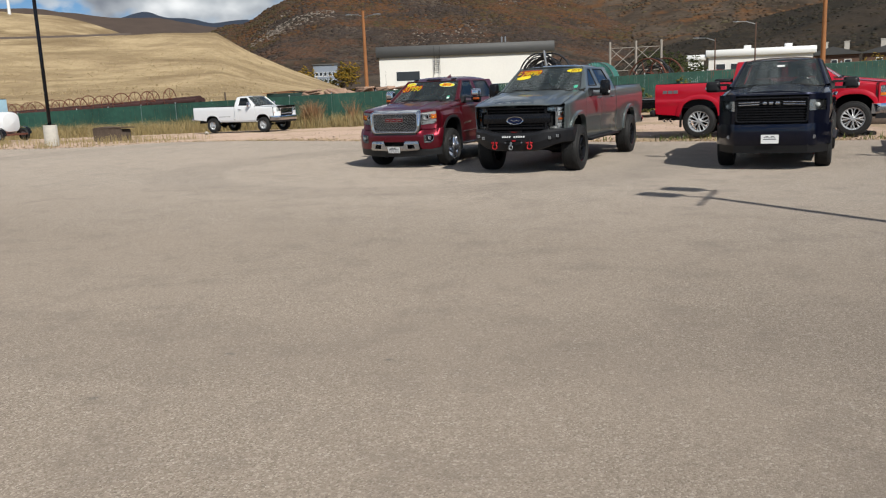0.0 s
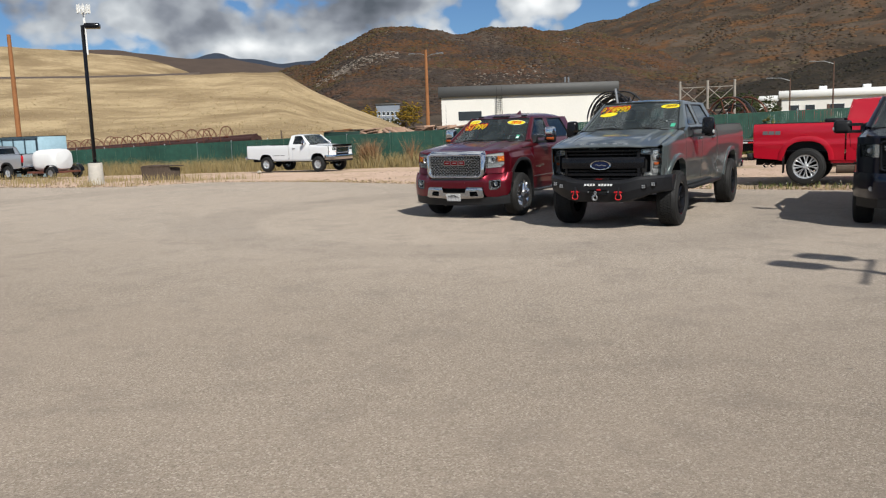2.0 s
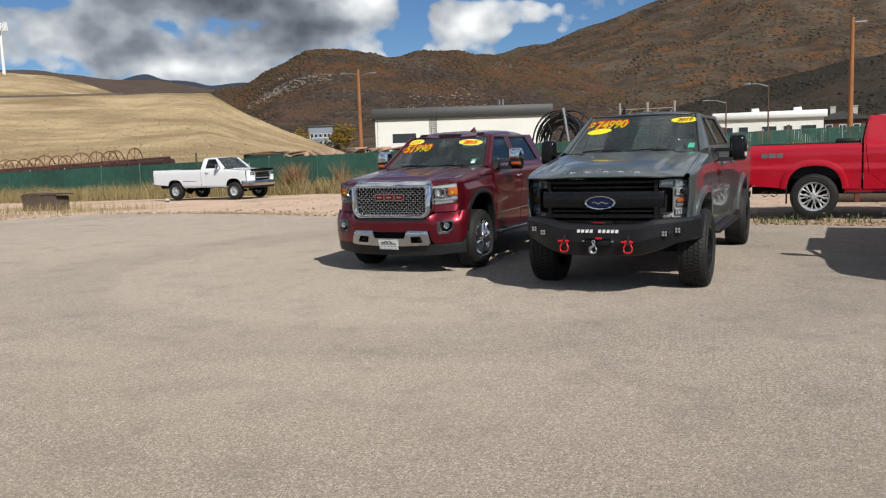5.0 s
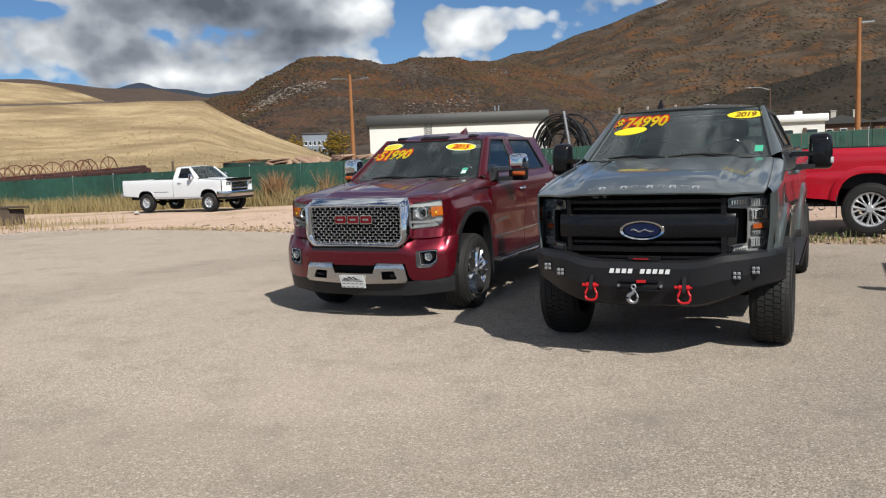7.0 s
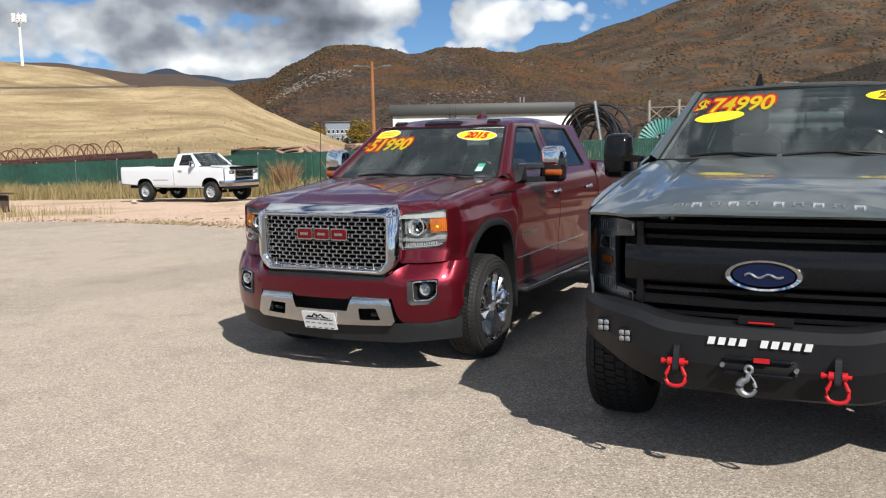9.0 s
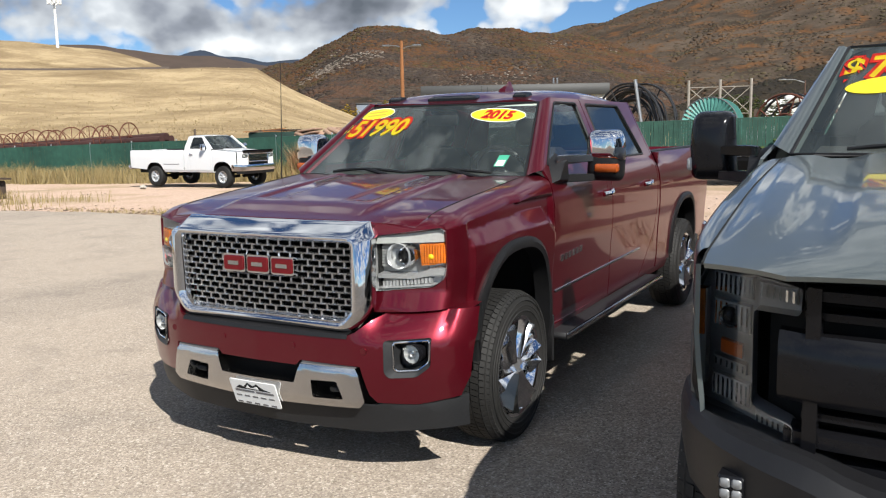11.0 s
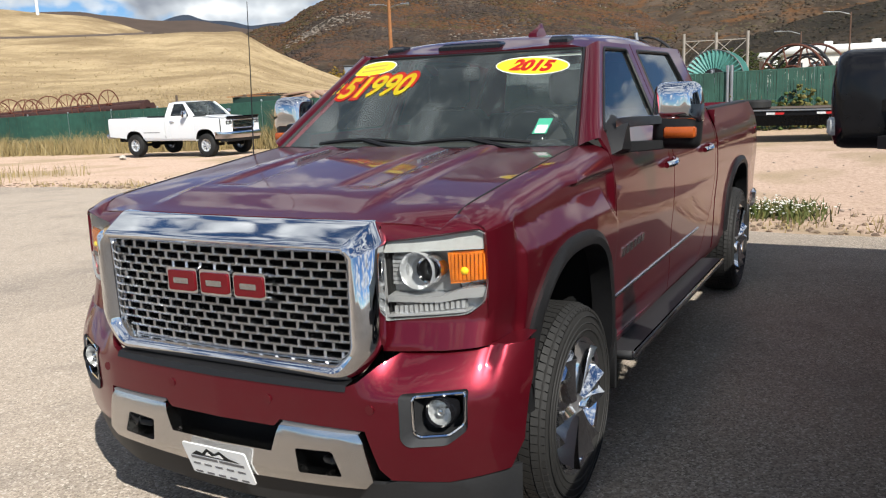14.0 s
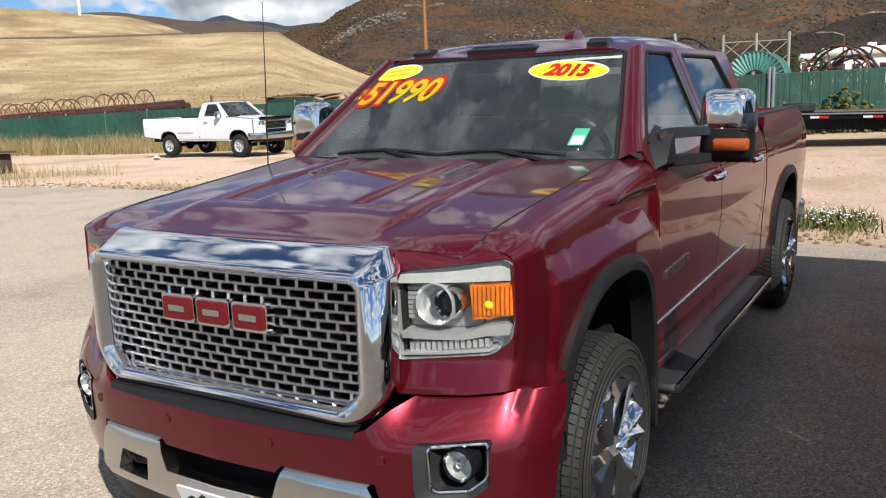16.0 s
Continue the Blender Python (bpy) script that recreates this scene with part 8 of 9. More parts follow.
p = far(30.65, 0, 105)
wood_pole(p.x, p.y, -0.3, 11.9, 0.27, ((1, 0.9, 1.6), (-1, 0.7, 1.6)), "orange-brown wooden pole with two street lamps")
p = far(-0.2, 0, 88)
wood_pole(p.x, p.y, -0.2, 12.6, 0.26, ((1, 0.8, 0.3),), "orange-brown wooden utility pole")
wood_pole(-57.3, 29.6, -0.5, 10.9, 0.23, (), "orange-brown wooden utility pole")
for az, d, h in ((4.35, 120, 8.9), (6.85, 120, 7.0)):
    p = far(az, 0, d)
    T = thing("street_lamp", pose(p.x, p.y, -0.2), "thin grey street lamp", "street lamp")
    part("pole", Geo().cyl((0, 0, 0), (0, 0, h), 0.12, 0.08, 8), BROWN, T)
    a = part("lamp_arm", Geo().tube([(0, 0, h - 0.3), (-1.2, 0, h + 0.1), (-2.3, 0, h + 0.15)], 0.06, 6), STEEL, T)
    part("lamp_head", Geo().box(-3.0, -2.2, -0.18, 0.18, h + 0.08, h + 0.24, 0.05), STEEL, a)
# mast on the terrace
p = far(52.2, 5.35, 415)
T = thing("antenna_mast", pose(p.x, p.y, p.z - 1), "white antenna mast with a ring of panels", "mast")
part("mast", Geo().cyl((0, 0, 0), (0, 0, 22), 0.7, 0.5, 10), ROOF_WHITE, T)
g = Geo()
for k in range(9):
    a = 2 * math.pi * k / 9
    g.box(2.6 * math.cos(a) - 0.35, 2.6 * math.cos(a) + 0.35, 2.6 * math.sin(a) - 0.2, 2.6 * math.sin(a) + 0.2, 18.5, 22.2).tube([(0, 0, 20), (2.6 * math.cos(a), 2.6 * math.sin(a), 20)], 0.12, 5)
part("antenna_panel", g, ROOF_WHITE, T)


def lot_lamp(x, y, z, h, heads, label, base_h=0.85):
    T = thing("lot_lamp", pose(x, y, z), label, "lamp post")
    prof = [(0, 0.27), (0.02, 0.285), (base_h - 0.02, 0.265), (base_h, 0.25), (base_h, 0.0)]
    part("concrete_base", Geo().lathe(prof, 24, "z"), CONCRETE, T, "pale round concrete base")
    part("pole", Geo().box(-0.055, 0.055, -0.055, 0.055, base_h, h, 0.01).box(-0.14, 0.14, -0.14, 0.14, base_h, base_h + 0.03), GLOSS, T, "black square pole")
    if len(heads) > 1:
        part("cross_arm", Geo().box(-0.02, 0.02, -0.85, 0.85, h - 0.05, h, 0.006), GLOSS, T)
    for a, off in heads:
        reach = (0.50 if off < 0.5 else 0.28) if len(heads) > 1 else 0.08
        hd = Geo().box(reach, reach + 0.54, -0.19, 0.19, h - 0.13, h + 0.06, 0.03).box(0, reach, -0.03, 0.03, h - 0.07, h - 0.01)
        turn = Matrix.Rotation(a, 4, "Z") if len(heads) == 1 else Matrix.Translation((0, off, 0)) @ Matrix.Rotation(radians(165), 4, "Z")
        part("lamp_head", hd.moved(turn), GLOSS, T, "black box lamp head")
    return T


lot_lamp(-20.3, 7.95, -0.02, 6.05, ((radians(40), 0.08),), "black square lot lamp on a concrete base")
lot_lamp(13.24, -8.27, 0.0, 6.5, ((0.0, 0.74), (0.0, 0.0)), "black square lot lamp with box heads")


# ---------------------------------------------------------------- fence
def fence_y(x):
    return 24.7 + 0.0 * x if x < -8 else 24.7 + 0.16 * (x + 8)


def build_fence():
    F = thing("slatted_fence", pose(0, 0, 0), "green slatted chain-link fence with steel posts", "fence")
    x0, x1 = -64, 46
    h = 1.83
    xs = [x0 + 2.9 * k for k in range(int((x1 - x0) / 2.9) + 1)]
    for x in xs:
        y, z = fence_y(x), ground_z(x, fence_y(x))
        part("post", Geo().cyl((x, y + 0.04, z - 0.2), (x, y + 0.04, z + h + 0.06), 0.032, n=8).ball((x, y + 0.04, z + h + 0.06), 0.04, nu=8, nv=5), STEEL, F)
    for a, b in zip(xs, xs[1:]):
        za, zb = ground_z(a, fence_y(a)) + h, ground_z(b, fence_y(b)) + h
        part("rail", Geo().cyl((a, fence_y(a) + 0.03, za), (b, fence_y(b) + 0.03, zb), 0.022, n=6), FENCE_GREEN, F)
    rng = random.Random(4)
    g = Geo()
    x = x0
    while x < x1:
        y, z = fence_y(x), ground_z(x, fence_y(x))
        w = 0.075
        t, l = rng.uniform(-0.012, 0.012), rng.uniform(-0.012, 0.006)
        g.add([(x, y + t, z + 0.03), (x + w, y + t + 0.016, z + 0.03), (x + w + rng.uniform(-0.006, 0.006), y + t + 0.016, z + h + l), (x + rng.uniform(-0.006, 0.006), y + t, z + h + l), (x, y + t + 0.012, z + 0.03), (x, y + t + 0.012, z + h + l)], [(0, 1, 2, 3), (0, 4, 5, 3)])
        x += 0.081
    part("slats", g, FENCE_GREEN, F, sharp=0)["kind"] = "stuff"
    # gate post pair
    for x in (-2.62, -2.50):
        part("gate_post", Geo().cyl((x, fence_y(x) - 0.05, ground_z(x, 25)), (x, fence_y(x) - 0.05, ground_z(x, 25) + 2.05), 0.05, n=10), STEEL, F)


build_fence()


# ---------------------------------------------------------------- things behind and along the fence
def irrigation_wheel(m):
    T = thing("irrigation_wheel", m, "rusty spoked steel irrigation wheel", "wheel", "row of irrigation wheels")
    r = 0.66
    ring = [(0, r * math.cos(2 * math.pi * k / 28), r * math.sin(2 * math.pi * k / 28)) for k in range(28)]
    part("rim", Geo().tube(ring, 0.030, 6, True), RUST, T)
    for k in range(8):
        a = 2 * math.pi * k / 8
        part("spoke", Geo().cyl((0, 0.08 * math.cos(a), 0.08 * math.sin(a)), (0, r * math.cos(a), r * math.sin(a)), 0.018, n=5), RUST, T)
    part("hub", Geo().cyl((-0.14, 0, 0), (0.14, 0, 0), 0.06, n=10), RUST, T)
    return T


WX = (-49.0, -48.1, -46.9, -45.7, -44.6, -43.6, -42.4, -41.4, -40.3, -39.2, -38.2, -37.3, -36.4, -35.2, -34.4, -33.2, -32.3, -30.9)
rng = random.Random(21)
first = None
for k, x in enumerate(WX):
    m = pose(x, 26.3 + rng.uniform(-0.3, 0.3), ground_z(x, 25) + 1.95 + rng.uniform(-0.06, 0.06) + 0.012 * (x + 46), 0, 0, -6 + rng.uniform(-16, 16))
    first = irrigation_wheel(m) if first is None else first
    if k:
        copy_thing(first, m)
T = thing("pipe_rack", pose(0, 0, 0), "stack of rusty pipes that carries the wheels", "rack")
for k in range(5):
    x0 = -47.5 + k * 3.8
    for q in range(3):
        part("pipe", Geo().cyl((x0, 26.0 + 0.3 * q, ground_z(x0, 25) + 1.72 + 0.14 * (q % 2) + 0.012 * (x0 + 46)), (x0 + 3.7, 26.05 + 0.3 * q, ground_z(x0 + 3.7, 25) + 1.74 + 0.14 * (q % 2) + 0.012 * (x0 + 50)), 0.19, n=10), RUST_DARK, T)
    part("stand", Geo().box(x0 + 1.0, x0 + 1.15, 25.9, 26.7, ground_z(x0, 25) - 0.1, ground_z(x0, 25) + 1.5), RUST, T)


def stone_pile(x, y, w, h, seed):
    """A heap of split flagstones: tilted slabs over a rounded core."""
    rng = random.Random(seed)
    z = ground_z(x, y)
    T = thing("stone_pile", pose(x, y, z), "heap of pinkish split flagstone behind the fence", "stone pile", "heaps of flagstone")
    core = Geo().loft([[(w * k * math.cos(2 * math.pi * q / 14), 0.7 * k * math.sin(2 * math.pi * q / 14), zz) for q in range(14)] for k, zz in ((0.5, 0.0), (0.5, h * 0.45), (0.42, h * 0.75), (0.22, h * 0.93))])
    part("core", core, FLAG, T)
    for k in range(16):
        a = rng.uniform(-0.5, 0.5)
        px, pz = a * w, h * (1 - (2 * a) ** 2 * 0.55) * rng.uniform(0.72, 0.98)
        l, t = rng.uniform(0.25, 0.5), rng.uniform(0.03, 0.07)
        part("slab", Geo().box(-l, l, -0.3, 0.3, -t, t, 0.01).moved(Matrix.Translation((px, -0.25 + rng.uniform(-0.15, 0.25), pz - 0.06)) @ Matrix.Rotation(radians(-50 * a * 2 + rng.uniform(-12, 12)), 4, "Y") @ Matrix.Rotation(rng.uniform(-0.4, 0.4), 4, "Z")), FLAG, T)


FLAG = rough_plain("pink flagstone", (0.36, 0.235, 0.165), 0.9, 0.4, 4.0)
for k, (x, w, h) in enumerate(((-19.6, 1.9, 2.2), (-18.0, 2.0, 2.3), (-16.3, 1.9, 2.3), (-14.9, 1.4, 2.15), (-13.6, 1.6, 2.15))):
    stone_pile(x, 26.2, w, h, 40 + k)
T = thing("board_stack", pose(-21.4, 26.0, ground_z(-21.4, 26)), "stack of old boards behind the fence", "timber")
rng = random.Random(52)
part("bin", Geo().box(-1.3, 1.25, -0.5, 0.8, 0.0, 2.06, 0.02), rough_plain("dark green steel", (0.012, 0.035, 0.026), 0.6), T)
for k in range(9):
    l = rng.uniform(0.5, 1.1)
    part("board", Geo().box(-l, l, -0.09, 0.09, -0.02, 0.02).moved(Matrix.Translation((rng.uniform(-0.5, 0.5), -0.35 + 0.1 * k, 2.09 + 0.022 * (k % 4))) @ Matrix.Rotation(rng.uniform(-0.3, 0.3), 4, "Z") @ Matrix.Rotation(rng.uniform(-0.05, 0.05), 4, "Y")), WOODPOLE if k % 3 == 0 else OLDWOOD, T)
T = thing("wooden_post", pose(-25.7, 25.3, ground_z(-25.7, 25)), "thin brown wooden post behind the fence", "post")
part("shaft", Geo().cyl((0, 0, 0), (0.02, 0, 2.35), 0.06, 0.05, 8), OLDWOOD, T)


def hose_reel(m, r, mat, frame_mat, coils, name, label, wide=0.9, spokes=8, arc=None):
    """A big open reel with coils of hose, its axle along x."""
    T = thing(name, m, label, "reel")
    circ = lambda x, q: [(x, q * math.cos(2 * math.pi * k / 36), q * math.sin(2 * math.pi * k / 36)) for k in range(36)]
    for x in (-wide / 2, wide / 2):
        fl = part("flange", Geo().tube(circ(x, r), 0.045, 6, True).tube(circ(x, r * 0.45), 0.04, 6, True), frame_mat, T)
        for k in range(spokes):
            a = 2 * math.pi * k / spokes
            part("spoke", Geo().cyl((x, 0.1 * math.cos(a), 0.1 * math.sin(a)), (x, r * math.cos(a), r * math.sin(a)), 0.03, n=5), frame_mat, fl)
    rg = random.Random(int(r * 100) + coils)
    for k in range(coils):
        q = r * rg.uniform(0.55, 1.03)
        x = rg.uniform(-wide * 0.45, wide * 0.45)
        cc = [(x + rg.uniform(-0.03, 0.03), q * math.cos(2 * math.pi * j / 30) + rg.uniform(-0.02, 0.02), q * math.sin(2 * math.pi * j / 30)) for j in range(30)]
        part("hose_coil", Geo().tube(cc, 0.04, 6, True), mat, T)
    part("stand", Geo().box(-wide * 0.5, wide * 0.5, -r * 0.7, r * 0.7, -r - 0.12, -r - 0.02).cyl((-wide / 2, 0, 0), (wide / 2, 0, 0), 0.1, n=10), frame_mat, T)
    return T


hose_reel(pose(-6.95, 30.9, 1.76, 0, 0, 68), 1.62, HOSE, HOSE, 16, "hose_reel", "large reel of black hose with rusty core", 1.1, 6)
part("reel_arm", Geo().cyl((-6.35, 30.1, 1.0), (-6.75, 30.1, 3.5), 0.07, n=8), STEEL, thing("steel_arm", pose(0, 0, 0), "leaning grey steel arm", "arm"))
# teal spool with radial vanes
T = thing("vaned_spool", pose(-4.05, 31.5, 1.62, 0, 0, 82), "teal steel spool with radial vanes", "spool")
g = Geo()
for k in range(40):
    a = 2 * math.pi * k / 40
    c, s = math.cos(a), math.sin(a)
    t = Vector((0.10, -0.03 * s, 0.03 * c))
    i, o = Vector((-0.25, 0.45 * c, 0.45 * s)), Vector((-0.35, 1.13 * c, 1.13 * s))
    u = Vector((0, -s, c)) * 0.055
    part("vane", Geo().add([i - u * 0.5, o - u, o + u + Vector((0.06, 0, 0)), i + u * 0.5 + Vector((0.06, 0, 0))], [(0, 1, 2, 3)]), TEAL, T)
circ = lambda x, q, n=40: [(x, q * math.cos(2 * math.pi * k / n), q * math.sin(2 * math.pi * k / n)) for k in range(n)]
part("rim", Geo().tube(circ(-0.33, 1.14), 0.022, 6, True), GREYTRIM, T)
part("core", Geo().cyl((-0.3, 0, 0), (0.5, 0, 0), 0.46, n=24), HOSE, T)
part("hub", Geo().cyl((-0.42, 0, 0), (-0.25, 0, 0), 0.12, n=10).box(-0.45, -0.38, -0.06, 0.06, -0.5, 0.42), STEEL, T)
part("far_flange", Geo().lathe([(0.5, 0.3), (0.5, 1.12), (0.53, 1.12), (0.53, 0.3)], 32), TEAL, T)
part("stand", Geo().box(-0.4, 0.6, -0.6, 0.6, -1.8, -1.14), RUST, T)
hose_reel(pose(-1.15, 33.4, 1.42, 0, 0, 62), 1.42, HOSE, RUST, 6, "rusty_reel", "rusty open steel reel with black hose", 1.5, 10)
# grey pipes and timbers between them
T = thing("pipe_stack", pose(0, 0, 0), "stack of grey and rusty pipes", "pipes")
for k in range(9):
    part("pipe", Geo().cyl((-6.0 + 0.2 * (k % 3), 34.0 + 0.2 * k, 0.5 + 0.2 * (k // 2)), (4.5 + 0.3 * (k % 2), 34.3 + 0.2 * k, 0.5 + 0.2 * (k // 2)), 0.11, n=8), (STEEL, RUST, STEEL)[k % 3], T)
for k in range(4):
    part("stake", Geo().box(-5.8 + 3 * k, -5.65 + 3 * k, 33.6, 33.75, 0.0, 2.3), OLDWOOD, T)
T = thing("tarp_heap", pose(2.6, 33.6, 0.1), "orange-red machine under the fence line", "machine")
part("hood", Geo().box(-0.9, 0.9, -0.5, 0.5, 1.45, 1.95, 0.15), RED_STEEL, T)
part("body", Geo().box(-1.3, 1.3, -0.6, 0.6, 0, 1.5, 0.1), RUST, T)
T = thing("lattice_gantry", pose(-12.9, 80, -0.2, 0, 0, 10), "grey lattice gantry on three posts", "gantry")
GANTRY = rough_plain("dull grey steel", (0.30, 0.27, 0.235), 0.8, 0.25, 6)
for x in (-2.85, 0.0, 2.75):
    part("post", Geo().cyl((x, 0, 0), (x, 0, 6.1), 0.13, n=8), GANTRY, T)
for a, b in ((-2.85, 0.0), (0.0, 2.75)):
    for z0, z1 in ((2.9, 5.4), (5.4, 2.9), (5.4, 5.4), (2.9, 2.9)):
        part("brace", Geo().cyl((a, 0, z0), (b, 0, z1), 0.045, n=5), GANTRY, T)
    c = (a + b) / 2
    part("brace", Geo().cyl((a, 0, 4.15), (c, 0, 5.4), 0.04, n=5), GANTRY, T)
    part("brace", Geo().cyl((c, 0, 2.9), (b, 0, 4.15), 0.04, n=5), GANTRY, T)

# flatbed trailer
def trailer():
    T = thing("flatbed_trailer", pose(0, 0, 0), "black flatbed trailer with red and white reflective tape", "trailer")
    x0, x1, y0, y1, zd = -3.4, 13.5, 20.4, 22.7, 0.88
    part("deck", Geo().box(x0, x1, y0, y1, zd - 0.05, zd, 0.01), OLDWOOD, T)
    part("side_rail", Geo().box(x0, x1, y0 - 0.06, y0, zd - 0.15, zd + 0.02), GLOSS, T)
    part("rub_rail", Geo().box(x0, x1, y0 - 0.10, y0 - 0.07, zd - 0.035, zd + 0.0), STEEL, T)
    for k in range(15):
        x = x0 + 0.3 + k * 1.15
        part("reflector", Geo().box(x, x + 0.2, y0 - 0.066, y0 - 0.058, zd - 0.125, zd - 0.065), WHITE, T)
        part("reflector", Geo().box(x + 0.21, x + 0.41, y0 - 0.066, y0 - 0.058, zd - 0.125, zd - 0.065), REFLECT_RED, T)
    part("main_beam", Geo().box(x0, x1, y0 + 0.5, y0 + 0.65, 0.45, zd - 0.05), GLOSS, T)
    part("main_beam", Geo().box(x0, x1, y1 - 0.65, y1 - 0.5, 0.45, zd - 0.05), GLOSS, T)
    for x in (7.4, 8.35):
        for y in (y0 + 0.25, y1 - 0.25):
            z = ground_z(x, y)
            w = part("wheel", Geo().lathe([(-0.11, 0.2), (-0.12, 0.34), (-0.08, 0.39), (0.08, 0.39), (0.12, 0.34), (0.11, 0.2)], 28, "y", (x, y, z + 0.39)), RUBBER, T)
            part("rim", Geo().lathe([(-0.08, 0.02), (-0.09, 0.1), (-0.06, 0.21), (0.06, 0.21)], 20, "y", (x, y, z + 0.39)), WHITE, w)
    for x in (-2.9, 12.9):
        part("jack", Geo().box(x, x + 0.12, y0 + 0.9, y0 + 1.02, ground_z(x, 21) , zd), GLOSS, T)
    part("spare_wheel", Geo().lathe([(-0.1, 0.2), (-0.11, 0.34), (-0.07, 0.38), (0.07, 0.38), (0.11, 0.34), (0.1, 0.2)], 28, "z", (-1.15, 21.0, zd + 0.115)), RUBBER, T)


trailer()


# tank trailer, silver pickup, steel boxes on the far side
def tank_trailer():
    x, y = -32.2, 14.6
    T = thing("tank_trailer", pose(x, y, ground_z(x, y), 0, 0, 8), "white rounded water tank on a small trailer", "trailer")
    rings = []
    for k in range(15):
        t = k / 14
        xx = lerp(-0.95, 0.95, t)
        r = (1 - abs(2 * t - 1) ** 5.0) ** 0.36 + 0.02
        hgt = lerp(1.10, 1.16, t)
        rings.append([(xx, 0.68 * r * math.copysign(abs(c) ** 0.55, c), 0.42 + hgt * 0.5 + hgt * 0.5 * r * math.copysign(abs(s) ** 0.6, s)) for c, s in [(math.cos(2 * math.pi * q / 24), math.sin(2 * math.pi * q / 24)) for q in range(24)]])
    part("tank", Geo().loft(rings), WHITE, T)
    part("trailer_frame", Geo().box(-1.05, 1.1, -0.75, 0.75, 0.32, 0.42).tube([(-1.0, 0, 0.37), (-1.35, 0, 0.37)], 0.05, 6), RUST, T)
    for s in (-1, 1):
        w = part("wheel", Geo().lathe([(-0.09, 0.18), (-0.1, 0.29), (-0.06, 0.33), (0.06, 0.33), (0.1, 0.29), (0.09, 0.18)], 24, "y", (0.75, s * 0.86, 0.33)), RUBBER, T)
        part("rim", Geo().lathe([(-0.06, 0.02), (-0.07, 0.18), (0.07, 0.18)], 16, "y", (0.75, s * 0.86, 0.33)), STEEL, w)
        part("mudguard", Geo().loft([[(0.75 + 0.40 * math.cos(a), s * q, 0.36 + 0.40 * math.sin(a)) for q in (0.76, 0.99)] for a in [math.pi * k / 8 for k in range(9)]], closed=False), GLOSS, T)
    part("jack", Geo().cyl((-1.2, 0, 0), (-1.2, 0, 0.6), 0.04, n=8), STEEL, T)
    part("pump", Geo().box(-1.1, -1.0, -0.3, 0.3, 0.42, 0.75, 0.03), GLOSS, T)


tank_trailer()
SILVER = dict(WHT)
SILVER.update(paint=PAINT_SILVER, R=0.40, ra=0.47, flare=True, flare_w=0.09, flare_p=0.05, flare_mat=BLACK, zrail=1.38, mirror=small_mirror)
silver, _ = pickup("pickup_truck", pose(-39.0, 14.7, ground_z(-37, 14.7) - 0.02, 0, 0, -90), "silver pickup with black wheel flares", SILVER)
nose(silver, SILVER, dict(y=0.02, w=0.92, top=1.225, bot=0.72, round=0.80, grille_w=0.50, gz=(0.90, 1.17), ring=CHROME, bar=GLOSS, bars=4, lamp=(0.54, 0.80, 1.03, 1.15), lamp_rim=CHROME, hood_w=0.80, bump=(0.58, 0.80), bump_w=0.97, bump_mat=CHROME, proud=0.12, valance=0.48))


def steel_box(x0, x1, y, h, label):
    z = ground_z(x0, y)
    T = thing("waste_container", pose(x0, y, z), label, "container", "steel containers")
    w = x1 - x0
    part("body", Geo().box(0, w, 0, 2.2, 0.1, h, 0.03), BLUEBOX, T)
    for k in range(int(w / 1.25) + 2):
        part("rib", Geo().box(min(w - 0.10, 1.25 * k), min(w - 0.10, 1.25 * k) + 0.10, -0.06, 0.0, 0.12, h), FRAME_BLUE, T)
    part("top_rail", Geo().box(-0.05, w + 0.05, -0.08, 0.0, h - 0.12, h + 0.02), FRAME_BLUE, T)
    part("lid", Geo().box(0.02, w - 0.02, 0.02, 2.18, h, h + 0.05), BLACK, T)
    for k in range(3):
        part("skid", Geo().box(0.2 + k * (w - 0.5) / 2, 0.35 + k * (w - 0.5) / 2, 0.1, 2.1, 0, 0.1), RUST, T)
    return T, w


for x0, x1 in ((-47.6, -43.7), (-51.8, -47.8), (-56.0, -52.0)):
    T, w = steel_box(x0, x1, 21.8, 2.78, "pale blue ribbed steel waste container")
    part("mark", Geo().cyl((w * 0.35, -0.075, 1.75), (w * 0.35, -0.065, 1.75), 0.30, n=24), WHITE, T, "round white mark")


# ---------------------------------------------------------------- plants and litter along the edges
def blades(name, mat, spots, label, seed, h0, h1, w=0.012, lean=0.35):
    """Tufts of bent blades."""
    rg = random.Random(seed)
    g = Geo()
    for x, y, k, spread in spots:
        for _ in range(k):
            px, py = x + rg.gauss(0, spread), y + rg.gauss(0, spread)
            z = ground_z(px, py) - 0.02
            h = rg.uniform(h0, h1)
            a, b = rg.random() * 6.28, rg.uniform(0.05, lean) * h
            dx, dy = math.cos(a) * b, math.sin(a) * b
            c = rg.random() * 3.14
            ux, uy = math.cos(c) * w, math.sin(c) * w
            g.add([(px - ux, py - uy, z), (px + ux, py + uy, z), (px + dx * 0.4 + ux * 0.7, py + dy * 0.4 + uy * 0.7, z + h * 0.6), (px + dx * 0.4 - ux * 0.7, py + dy * 0.4 - uy * 0.7, z + h * 0.6), (px + dx, py + dy, z + h)], [(0, 1, 2, 3), (3, 2, 4)])
    return g.ob(name, mat, sharp=0, label=label, category="grass", kind="stuff")


